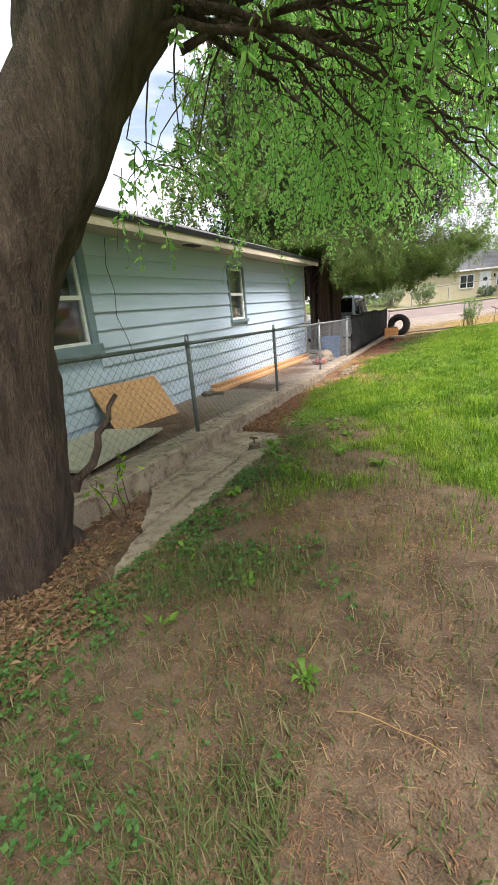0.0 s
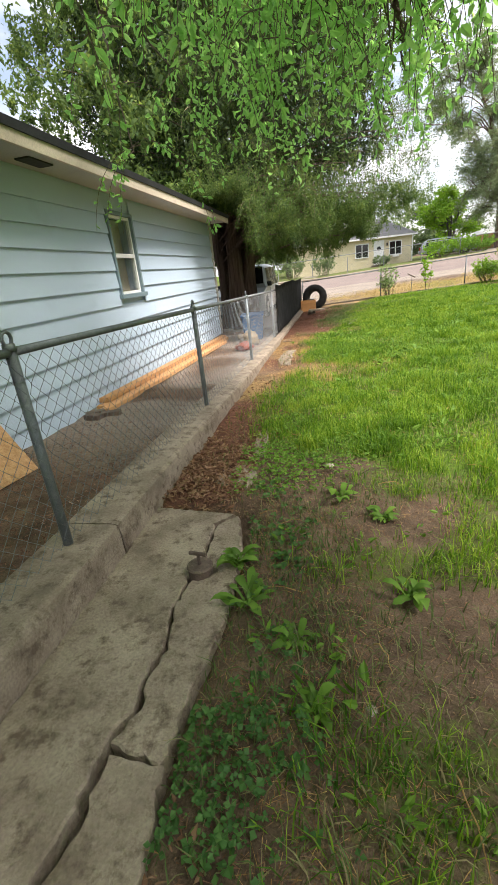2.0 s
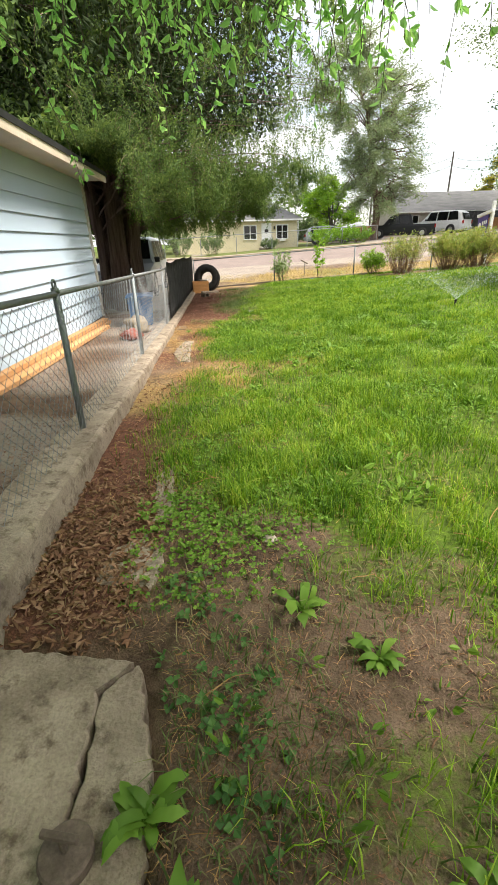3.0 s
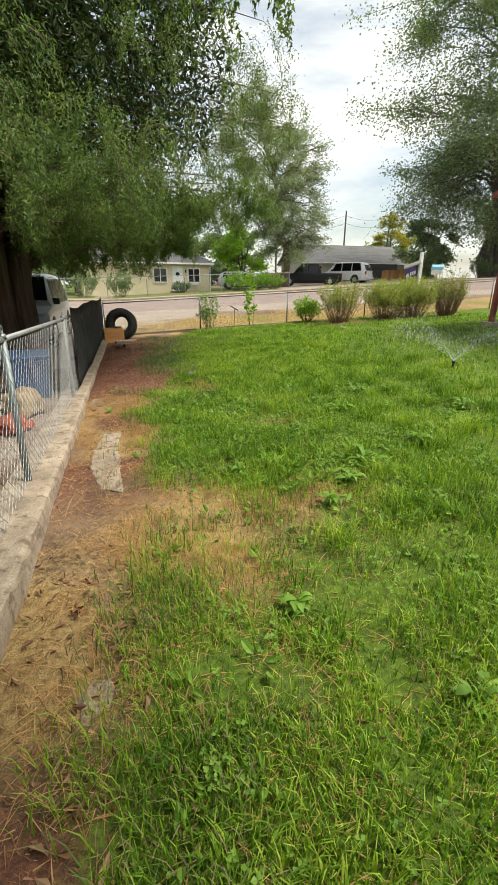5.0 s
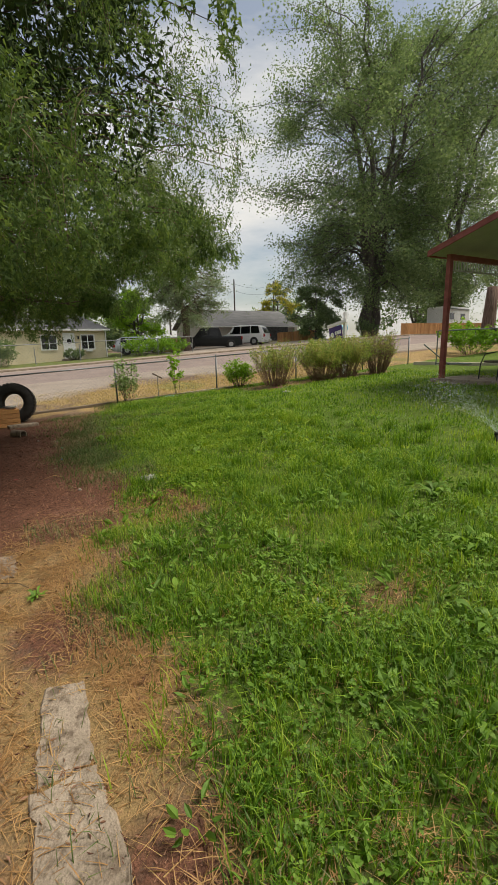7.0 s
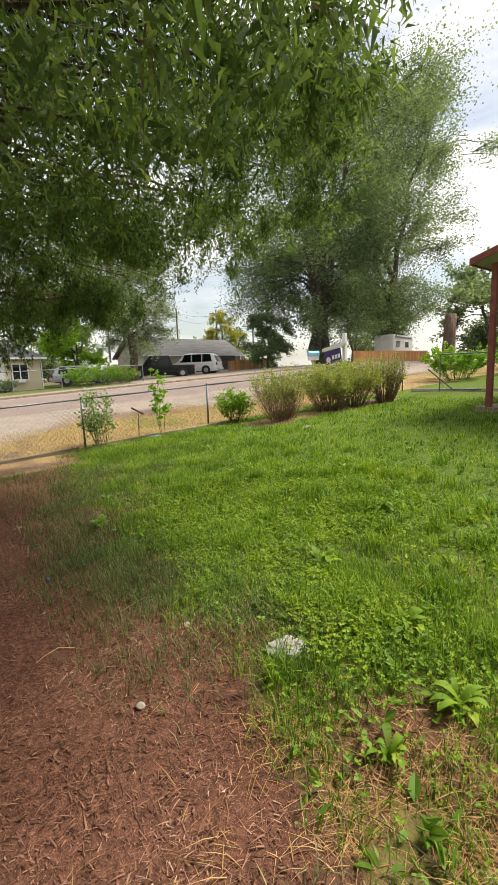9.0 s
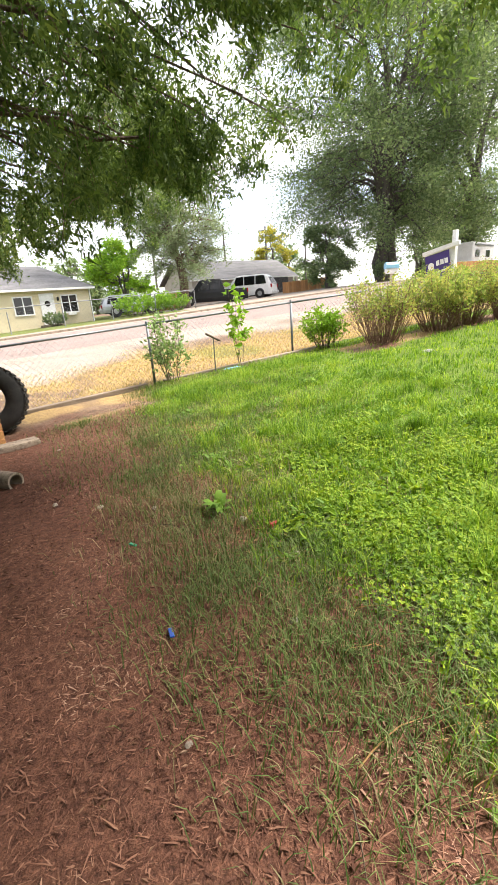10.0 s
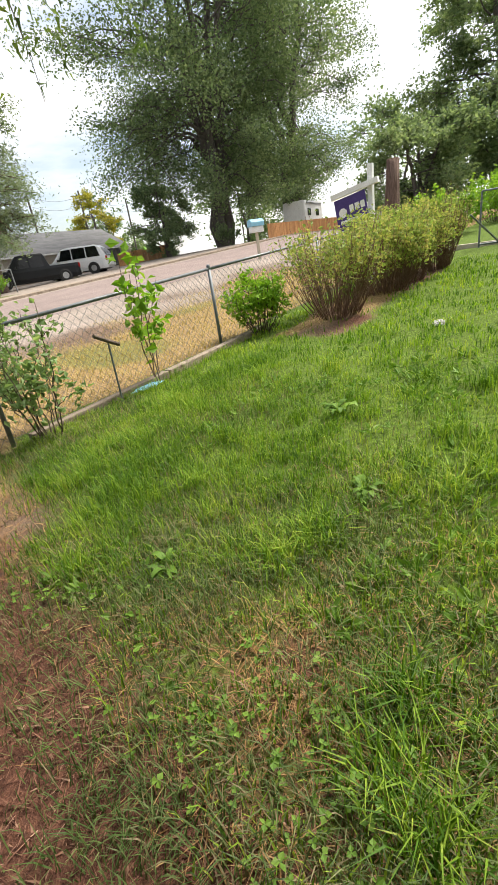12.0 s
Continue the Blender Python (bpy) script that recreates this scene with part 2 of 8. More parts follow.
ORANGE_WOOD = surface("orange_cedar_board", (0.42, 0.2, 0.08), (0.58, 0.31, 0.14), 2, 40, 0.8, 0.25, stretch=(3, 3, 0.3), space="World", vary=0.2)
CRATE = surface("orange_crate_wood", (0.52, 0.25, 0.09), (0.66, 0.36, 0.15), 6, 70, 0.7, 0.2, vary=0.12)
SILVER = surface("silver_car_paint", (0.42, 0.44, 0.46), (0.47, 0.49, 0.51), 2, 200, 0.3, 0.0, metal=0.55)
BLACK_CAR = surface("black_car_paint", (0.008, 0.009, 0.01), (0.014, 0.015, 0.017), 2, 200, 0.4, 0.0, spec=0.25)
WHITE_CAR = surface("white_car_paint", (0.68, 0.68, 0.68), (0.74, 0.74, 0.74), 2, 200, 0.25, 0.0, spec=0.5)
BLACK_PLASTIC = surface("black_plastic", (0.015, 0.015, 0.016), (0.03, 0.03, 0.031), 6, 90, 0.6, 0.15)
SHADE_CLOTH = surface("black_shade_cloth", (0.025, 0.026, 0.028), (0.08, 0.083, 0.088), 3.5, 120, 0.85, 0.3, spots=(0.2, 0.2, 0.2), spot_scale=4.0, spot_level=0.64)
RIM = surface("alloy_rim", (0.4, 0.4, 0.41), (0.5, 0.5, 0.51), 6, 90, 0.35, 0.0, metal=0.8)
LAMP_RED = surface("red_lamp_lens", (0.3, 0.015, 0.012), (0.4, 0.02, 0.016), 6, 90, 0.25, 0.0)
LAMP_CLEAR = surface("clear_lamp_lens", (0.5, 0.5, 0.52), (0.6, 0.6, 0.62), 6, 90, 0.15, 0.0)
STONE = surface("pale_stone", (0.3, 0.25, 0.2), (0.5, 0.44, 0.37), 12, 90, 0.9, 0.4, vary=0.25)
BAG = surface("white_film", (0.26, 0.25, 0.24), (0.45, 0.44, 0.42), 14, 90, 0.35, 0.2)
RED_CAN = surface("faded_red_plastic", (0.28, 0.03, 0.03), (0.42, 0.06, 0.05), 14, 90, 0.4, 0.1)
BLUE_WRAP = surface("blue_wrapper", (0.03, 0.08, 0.35), (0.05, 0.13, 0.5), 14, 90, 0.4, 0.1)
GREEN_WRAP = surface("green_wrapper", (0.02, 0.25, 0.12), (0.04, 0.36, 0.18), 14, 90, 0.4, 0.1)
BROWN_CUSHION = surface("brown_sling_fabric", (0.09, 0.07, 0.05), (0.14, 0.11, 0.085), 9, 160, 0.85, 0.2)
BLUE_TUB = surface("blue_tub_plastic", (0.04, 0.1, 0.24), (0.06, 0.14, 0.3), 5, 80, 0.45, 0.08)
BURLAP = surface("tan_burlap", (0.2, 0.15, 0.1), (0.32, 0.25, 0.17), 9, 140, 0.95, 0.4)
RED_CLOTH = surface("faded_red_cloth", (0.2, 0.05, 0.035), (0.3, 0.09, 0.06), 9, 140, 0.9, 0.3)
WATER = glass("spray_water", (0.6, 0.66, 0.66), 0.2)

LAWN_BLADES = foliage("lawn_blade", [(0.0, (0.025, 0.072, 0.008)), (0.35, (0.082, 0.185, 0.014)), (0.65, (0.245, 0.385, 0.034)), (1.0, (0.48, 0.5, 0.1))], 0.43, patch=1.6)
DRY_BLADES = foliage("dry_blade", [(0.0, (0.12, 0.06, 0.028)), (0.35, (0.3, 0.165, 0.068)), (0.7, (0.5, 0.31, 0.14)), (1.0, (0.3, 0.27, 0.09))], 0.25, patch=2.2)
VERGE_BLADES = foliage("golden_blade", [(0.0, (0.22, 0.16, 0.06)), (0.5, (0.44, 0.34, 0.13)), (0.85, (0.6, 0.49, 0.24)), (1.0, (0.3, 0.34, 0.1))], 0.3, patch=1.2)
MIXED_BLADES = foliage("thin_blade", [(0.0, (0.05, 0.085, 0.025)), (0.45, (0.11, 0.16, 0.05)), (0.7, (0.25, 0.205, 0.115)), (1.0, (0.44, 0.34, 0.21))], 0.3)
GREY_BLADES = foliage("dull_blade", [(0.0, (0.035, 0.06, 0.018)), (0.4, (0.09, 0.15, 0.04)), (0.7, (0.16, 0.22, 0.07)), (1.0, (0.36, 0.33, 0.17))], 0.35, patch=3.0)
NEEDLES = foliage("needle_litter", [(0.0, (0.034, 0.015, 0.011)), (0.4, (0.135, 0.061, 0.04)), (0.75, (0.29, 0.15, 0.098)), (1.0, (0.52, 0.36, 0.26))], 0.05, 0.9, patch=2.0)
CHIPS = foliage("bark_chip", [(0.0, (0.04, 0.018, 0.012)), (0.45, (0.14, 0.066, 0.042)), (0.8, (0.3, 0.17, 0.11)), (1.0, (0.6, 0.45, 0.34))], 0.05, 0.85, patch=6.0)
DEAD_LEAF = foliage("dead_leaf", [(0.0, (0.1, 0.05, 0.03)), (0.5, (0.22, 0.12, 0.07)), (1.0, (0.36, 0.24, 0.15))], 0.1, 0.8)
CLOVER = foliage("clover_leaf", [(0.0, (0.065, 0.145, 0.012)), (0.45, (0.165, 0.28, 0.02)), (0.8, (0.29, 0.38, 0.03)), (1.0, (0.44, 0.45, 0.06))], 0.35, patch=2.5)
WEED = foliage("weed_leaf", [(0.0, (0.065, 0.13, 0.02)), (0.5, (0.14, 0.26, 0.035)), (1.0, (0.25, 0.38, 0.065))], 0.35)
DARK_WEED = foliage("dark_weed_leaf", [(0.0, (0.035, 0.09, 0.025)), (0.5, (0.07, 0.16, 0.04)), (1.0, (0.14, 0.24, 0.07))], 0.3)
ELM = foliage("elm_leaf", [(0.0, (0.16, 0.32, 0.12)), (0.45, (0.26, 0.5, 0.19)), (0.8, (0.38, 0.62, 0.27)), (1.0, (0.52, 0.72, 0.38))], 0.7, patch=0.7)
JUNIPER = foliage("juniper_spray", [(0.0, (0.035, 0.065, 0.026)), (0.4, (0.085, 0.14, 0.045)), (0.7, (0.16, 0.23, 0.068)), (1.0, (0.28, 0.34, 0.1))], 0.45, 0.7, patch=2.6)
# darker copy of the juniper leaf: the crown's inner shade put into colour
JUNIPER_SHADED = foliage("juniper_inner_shade", [(0.0, (0.025, 0.042, 0.017)), (1.0, (0.055, 0.08, 0.03))], 0.1, 0.8)
PINE = foliage("pine_needle", [(0.0, (0.13, 0.18, 0.12)), (0.5, (0.22, 0.28, 0.18)), (1.0, (0.33, 0.38, 0.26))], 0.5, 0.7)
COTTON = foliage("cottonwood_leaf", [(0.0, (0.07, 0.115, 0.06)), (0.45, (0.15, 0.215, 0.11)), (0.8, (0.25, 0.32, 0.18)), (1.0, (0.36, 0.43, 0.28))], 0.5, patch=0.25)
YELLOW_LEAF = foliage("yellow_leaf", [(0.0, (0.2, 0.22, 0.03)), (0.5, (0.38, 0.36, 0.04)), (1.0, (0.5, 0.45, 0.07))], 0.35)
LIME_LEAF = foliage("lime_leaf", [(0.0, (0.1, 0.22, 0.02)), (0.5, (0.2, 0.37, 0.03)), (1.0, (0.33, 0.48, 0.06))], 0.4)
PALE_LEAF = foliage("pale_leaf", [(0.0, (0.1, 0.17, 0.06)), (0.5, (0.2, 0.31, 0.12)), (1.0, (0.36, 0.46, 0.22))], 0.4, patch=2.0)
ROSE_LEAF = foliage("shrub_leaf", [(0.0, (0.12, 0.2, 0.05)), (0.4, (0.25, 0.34, 0.09)), (0.7, (0.42, 0.42, 0.13)), (1.0, (0.5, 0.37, 0.2))], 0.45, patch=2.5)
# ---- tools for meshes ----
def mesh_arrays(name, verts, faces, material, smooth=False):
    """A mesh from numpy arrays: verts (n, 3), faces (m, 3 or 4)."""
    me = bpy.data.meshes.new(name)
    verts, faces = np.asarray(verts, dtype=np.float32), np.asarray(faces, dtype=np.int32)
    k = faces.shape[1]
    me.vertices.add(len(verts))
    me.vertices.foreach_set("co", verts.ravel())
    me.loops.add(faces.size)
    me.loops.foreach_set("vertex_index", faces.ravel())
    me.polygons.add(len(faces))
    me.polygons.foreach_set("loop_start", np.arange(0, faces.size, k, dtype=np.int32))
    me.polygons.foreach_set("use_smooth", np.full(len(faces), smooth))
    me.update(calc_edges=True)
    me.validate()
    me.materials.append(material)
    return me


def thing(name, label, category, loc=(0, 0, 0), rz=0.0, group="", kind=""):
    ob = new(name)
    ob.matrix_world = pose(*loc, 0, 0, rz)
    return tagged(ob, label, category, group, kind)


def attach(ob, parent):
    if parent is not None:
        ob.parent = parent
    return ob


def part(name, data, material=None, parent=None, label="", smooth=False):
    """Link a bmesh, or a ready mesh, as one object under a thing or a part, in the parent's own space."""
    if isinstance(data, bmesh.types.BMesh):
        me = bpy.data.meshes.new(name)
        bmesh.ops.recalc_face_normals(data, faces=data.faces)
        data.to_mesh(me)
        data.free()
        me.materials.append(material)
        if smooth:
            me.polygons.foreach_set("use_smooth", np.full(len(me.polygons), True))
    else:
        me = data
    ob = attach(new(name, me), parent)
    if label:
        tagged(ob, label)
    return ob


def box(bm, x0, x1, y0, y1, z0, z1, bevel=0.0, m=None):
    r = bmesh.ops.create_cube(bm, size=1)
    bmesh.ops.scale(bm, vec=(x1 - x0, y1 - y0, z1 - z0), verts=r["verts"])
    bmesh.ops.translate(bm, vec=((x0 + x1) / 2, (y0 + y1) / 2, (z0 + z1) / 2), verts=r["verts"])
    vs = r["verts"]
    if bevel:
        edges = list({e for v in vs for e in v.link_edges})
        out = bmesh.ops.bevel(bm, geom=edges, offset=bevel, segments=2, affect="EDGES", profile=0.6)
        vs = list({v for f in out["faces"] for v in f.verts} | {v for v in vs if v.is_valid})
    if m is not None:
        bmesh.ops.transform(bm, matrix=m, verts=vs)
    return bm


def boxes(*args, bevel=0.0):
    bm = bmesh.new()
    for a in args:
        box(bm, *a, bevel=bevel)
    return bm


def cyl(bm, p0, p1, r0, r1=None, sides=12, caps=True):
    p0, p1 = Vector(p0), Vector(p1)
    r1 = r0 if r1 is None else r1
    d = p1 - p0
    m = Matrix.Translation((p0 + p1) / 2) @ d.to_track_quat("Z", "Y").to_matrix().to_4x4()
    bmesh.ops.create_cone(bm, cap_ends=caps, segments=sides, radius1=r0, radius2=r1, depth=d.length, matrix=m)
    return bm


def tubes(paths, sides=6):
    """Verts and quads of many tapered tubes: each path is (points (n, 3), radii (n,))."""
    V, F, base = [], [], 0
    ang = np.arange(sides) * 2 * np.pi / sides
    for pts, rad in paths:
        pts, rad = np.asarray(pts, float), np.asarray(rad, float)
        tan = np.gradient(pts, axis=0)
        tan /= np.linalg.norm(tan, axis=1)[:, None] + 1e-9
        ref = np.array([[1.0, 0.13, 0]]) if np.abs(tan[:, 2]).mean() > 0.6 else np.array([[0.05, 0.02, 1.0]])
        u = np.cross(tan, ref)
        u /= np.linalg.norm(u, axis=1)[:, None] + 1e-9
        v = np.cross(tan, u)
        ring = pts[:, None, :] + rad[:, None, None] * (np.cos(ang)[None, :, None] * u[:, None, :] + np.sin(ang)[None, :, None] * v[:, None, :])
        V.append(ring.reshape(-1, 3))
        n = len(pts)
        i, j = np.meshgrid(np.arange(n - 1), np.arange(sides), indexing="ij")
        a = base + i * sides + j
        b = base + i * sides + (j + 1) % sides
        F.append(np.stack([a, b, b + sides, a + sides], -1).reshape(-1, 4))
        base += n * sides
    return np.concatenate(V), np.concatenate(F)


def sheet_noise(x, y, scale, seed=0):
    """Smooth value noise in 0..1 over arrays of places."""
    x, y = np.asarray(x) * scale + seed * 17.3, np.asarray(y) * scale - seed * 9.1
    xi, yi = np.floor(x), np.floor(y)
    fx, fy = x - xi, y - yi
    fx, fy = fx * fx * (3 - 2 * fx), fy * fy * (3 - 2 * fy)

    def h(a, b):
        s = np.sin(a * 127.1 + b * 311.7 + seed * 74.7) * 43758.5453
        return s - np.floor(s)

    return (h(xi, yi) * (1 - fx) + h(xi + 1, yi) * fx) * (1 - fy) + (h(xi, yi + 1) * (1 - fx) + h(xi + 1, yi + 1) * fx) * fy


def step(a, b, x):
    t = np.clip((x - a) / (b - a), 0, 1)
    return t * t * (3 - 2 * t)


# ---- the lie of the land ----
CURB_X0, CURB_X1, FENCE_X, FRONT_Y = -2.13, -1.80, -1.965, 20.16


def curb_top(y):
    return 0.295 - 0.026 * np.clip(y, -5, 13) - 0.0121 * np.clip(np.asarray(y) - 13, 0, 8)


def plane(x, y):
    return 0.144 + 0.054 * np.clip(x, -1.9, 30) - 0.0121 * y


def land(x, y):
    """Height of the ground without its small roughness."""
    x, y = np.asarray(x, float), np.asarray(y, float)
    z = plane(x, np.minimum(y, 20.2)) + 0.04 * np.clip(np.minimum(y, 36) - 20.2, 0, None)
    side = curb_top(y) - 0.05
    left = step(-1.95, -1.99, x)
    w = left * step(20.2, 18.5, y)
    return z * (1 - w) + np.maximum(side, z) * w


def land_rough(x, y):
    r = (sheet_noise(x, y, 1.3, 3) - 0.5) * 0.05 + (sheet_noise(x, y, 5.0, 4) - 0.5) * 0.025 + (sheet_noise(x, y, 14.0, 5) - 0.5) * 0.012
    on_slab = step(-1.07, -1.16, x) * step(0.03, 0.0, np.interp(y, [1.0, 1.5, 1.85, 2.2, 2.5, 2.6], [-1.12, -1.3, -1.38, -1.62, -1.82, -1.95]) - x) * step(0.8, 1.0, y) * step(4.4, 4.25, y)
    on_path = step(-1.78, -1.62, x) * step(-1.12, -1.24, x) * step(8.4, 8.6, y) * step(10.4, 10.25, y)
    return land(x, y) + r * (1 - 0.9 * step(26, 28, y)) * (1 - on_slab) * (1 - on_path) - 0.115 * on_slab


LAWN_EDGE_Y = [-60, 0, 2, 2.7, 3.4, 4.2, 4.6, 4.95, 5.5, 6.6, 7.1, 8.2, 9.1, 10.2, 10.6, 11.25, 12.1, 12.9, 14.0, 15.0, 16.1, 17.0, 17.7, 18.3, 19.2, 20.2]
LAWN_EDGE_X = [3.2, 2.6, 1.6, 0.75, 0.35, 0.15, -0.15, -0.65, -1.3, -1.42, -1.3, -1.28, -1.15, -1.08, -1.25, -1.02, -0.72, -0.42, -0.28, -0.25, -0.15, 0.0, 0.05, 0.28, 0.6, 0.9]


def worn_spot(x, y):
    """Where feet have worn the lawn down to straw and soil."""
    spot = 1.35 * np.exp(-((x + 0.75) / 0.55) ** 2 - ((y - 8.0) / 0.72) ** 2) + 0.85 * np.exp(-((x + 0.05) / 0.4) ** 2 - ((y - 8.2) / 0.2) ** 2)
    spot = spot + 0.8 * np.exp(-((x - 0.15) / 0.3) ** 2 - ((y - 9.75) / 0.14) ** 2) + 0.5 * np.exp(-((x - 1.1) / 0.35) ** 2 - ((y - 12.5) / 0.3) ** 2) + 1.2 * np.exp(-((x + 0.35) / 0.42) ** 2 - ((y - 11.85) / 0.5) ** 2) + 0.85 * np.exp(-((x - 0.4) / 0.7) ** 2 - ((y - 16.9) / 0.8) ** 2)
    return np.clip(spot * (0.45 + 0.9 * sheet_noise(x, y, 3.4, 12)), 0, 1)


def covers(x, y):
    """Shares of lawn, needle litter and straw at a place; the rest is bare soil."""
    x, y = np.asarray(x, float), np.asarray(y, float)
    n1, n2 = sheet_noise(x, y, 0.9, 7), sheet_noise(x, y, 2.6, 8)
    d = x - np.interp(y, LAWN_EDGE_Y, LAWN_EDGE_X) + (n1 - 0.5) * 0.25 + (n2 - 0.5) * 0.4
    yard = (x > -1.95) * (y < 20.3)
    bed = step(0.7, 0.35, np.abs(y - 19.1 + 0.25 * (n2 - 0.5))) * step(4.2, 4.7, x) * step(10.2, 9.8, x)
    lawn = step(-0.25, 0.25, d) * yard * (1 - 0.9 * bed)
    worn = worn_spot(x, y)
    lawn = lawn * (1 - 0.8 * worn) + 0.55 * step(0.38, 0.68, sheet_noise(x, y, 2.3, 15)) * step(-0.95, -0.4, x) * step(1.6, 3.2, y) * yard * (1 - lawn) * (y < 5.4)
    needle = np.maximum(step(10.9, 12.6, y + (n1 - 0.5) * 1.5), (0.3 + 0.55 * step(0.4, 0.65, sheet_noise(x, y, 1.3, 16))) * step(7.5, 9.5, y)) * step(20.0, 17.6, y - 1.2 * (n2 - 0.5)) * (1 - lawn) * yard
    needle = np.maximum(needle, step(-1.1, -1.5, x) * step(4.2, 4.5, y) * step(7.2, 6.3, y) * yard)
    straw = step(5.0, 6.6, y) * (1 - lawn) * (1 - needle) * yard * (0.35 + 0.75 * step(0.3, 0.6, sheet_noise(x, y, 1.7, 14))) + 0.6 * worn * yard + 0.16 * (y < 5) * step(0.4, 0.7, n2) * yard
    verge = step(20.1, 20.4, y) * step(24.8, 22.6, y + 2.2 * (n1 - 0.5)) * step(-2.5, 1.0, x + 2 * (n2 - 0.5))
    straw = np.maximum(straw, verge * (0.55 + 0.6 * n2))
    lawn = np.maximum(lawn, verge * step(0.5, 0.8, sheet_noise(x, y, 0.7, 22)) * 0.5 * (y > 20.4))
    far_lawn = step(35.8, 37, y) * (x < 10.5) * 0.6 + step(60, 80, np.abs(x) + y * 0.5) * 0.7
    lawn = np.maximum(lawn, far_lawn)
    return np.clip(lawn, 0, 1), np.clip(needle, 0, 1), np.clip(straw, 0, 1)


def axis(lo, hi, fine, far, n):
    """Grid lines: fine between lo and hi, wider and wider out to far."""
    k = np.arange(1, n + 1)
    grow = np.exp(np.log((far + 1)) * k / n) - 1
    inner = np.arange(lo, hi + fine / 2, fine)
    return np.concatenate([(lo - fine - grow)[::-1], inner, hi + fine + grow])


def build_ground():
    xs, ys = axis(-4.0, 8.0, 0.1, 600, 60), axis(-1.0, 26.0, 0.1, 600, 60)
    X, Y = np.meshgrid(xs, ys, indexing="ij")
    Z = land_rough(X, Y)
    V = np.stack([X, Y, Z], -1).reshape(-1, 3)
    i, j = np.meshgrid(np.arange(len(xs) - 1), np.arange(len(ys) - 1), indexing="ij")
    a = (i * len(ys) + j).ravel()
    F = np.stack([a, a + len(ys), a + len(ys) + 1, a + 1], -1)
    me = mesh_arrays("ground", V, F, GROUND, True)
    x, y = V[:, 0], V[:, 1]
    lawn, needle, straw = covers(x, y)
    n1 = sheet_noise(x, y, 0.6, 31)
    gravel = step(20.8, 24.5, y - 1.9 * step(-0.5, 2.0, x) + 3.0 * (n1 - 0.4)) * step(39, 36, y) + step(-2.3, -2.6, x) * step(13.5, 15, y) * step(39, 36, y)
    gravel = np.maximum(gravel, step(-2.05, -2.15, x) * step(-3.6, -3.3, x) * step(3.5, 6.0, y) * step(0.2, 0.6, sheet_noise(x, y, 1.4, 36)) * 0.75)
    gravel = np.maximum(gravel, step(9.5, 11, x) * step(33, 36, y) * step(56, 52, y))
    tar = step(27.2, 27.45, y + 0.25 * (sheet_noise(x, y, 1.3, 33) - 0.5)) * step(34.3, 34.1, y + 0.25 * (sheet_noise(x, y, 1.1, 34) - 0.5))
    for name, cols in (("cover", (lawn, needle, straw)), ("street", (np.clip(gravel, 0, 1), tar, tar * 0))):
        at = me.color_attributes.new(name, "FLOAT_COLOR", "POINT")
        at.data.foreach_set("color", np.stack([*cols, np.ones(len(x))], -1).astype(np.float32).ravel())
    return tagged(new("ground", me), "patchy back yard soil and lawn running out to a gravel-edged street", "ground", kind="structure")


build_ground()


# ---- concrete curb and broken walk ----
def curb_segment(y0, y1, parent, lean=0.0):
    n = max(2, int((y1 - y0) / 0.12))
    ys = np.linspace(y0, y1, n)
    prof = [(CURB_X0, -0.35), (CURB_X0, -0.015), (CURB_X0 + 0.02, 0.0), (CURB_X1 - 0.035, 0.0), (CURB_X1 - 0.008, -0.012), (CURB_X1, -0.045), (CURB_X1 + 0.015, -0.45)]
    V = []
    for y in ys:
        wob = (sheet_noise(y, 0, 1.1, 41) - 0.5) * 0.025
        for k, (px, pz) in enumerate(prof):
            rough = (sheet_noise(y, k * 3.7, 7.0, 42) - 0.5) * 0.014
            V.append((px + wob + rough + lean * (pz + 0.2), y, curb_top(y) + pz + rough * 0.7))
    V, m = np.array(V), len(prof)
    F = [(i * m + k, i * m + k + 1, (i + 1) * m + k + 1, (i + 1) * m + k) for i in range(n - 1) for k in range(m - 1)]
    me = mesh_arrays("curb_segment", V, F, CONCRETE, False)
    bm = bmesh.new()
    bm.from_mesh(me)
    bmesh.ops.holes_fill(bm, edges=[e for e in bm.edges if e.is_boundary])
    return part("curb_segment", bm, CONCRETE, parent)


curb = tagged(new("curb"), "low weathered concrete curb with a crack, under the chain-link fence", "curb", kind="structure")
for y0, y1, lean in ((-6.0, 1.0, 0), (1.012, 3.828, 0.02), (3.838, 9.6, -0.01), (9.607, 14.5, 0), (14.507, 19.9, 0)):
    curb_segment(y0, y1, curb, lean)


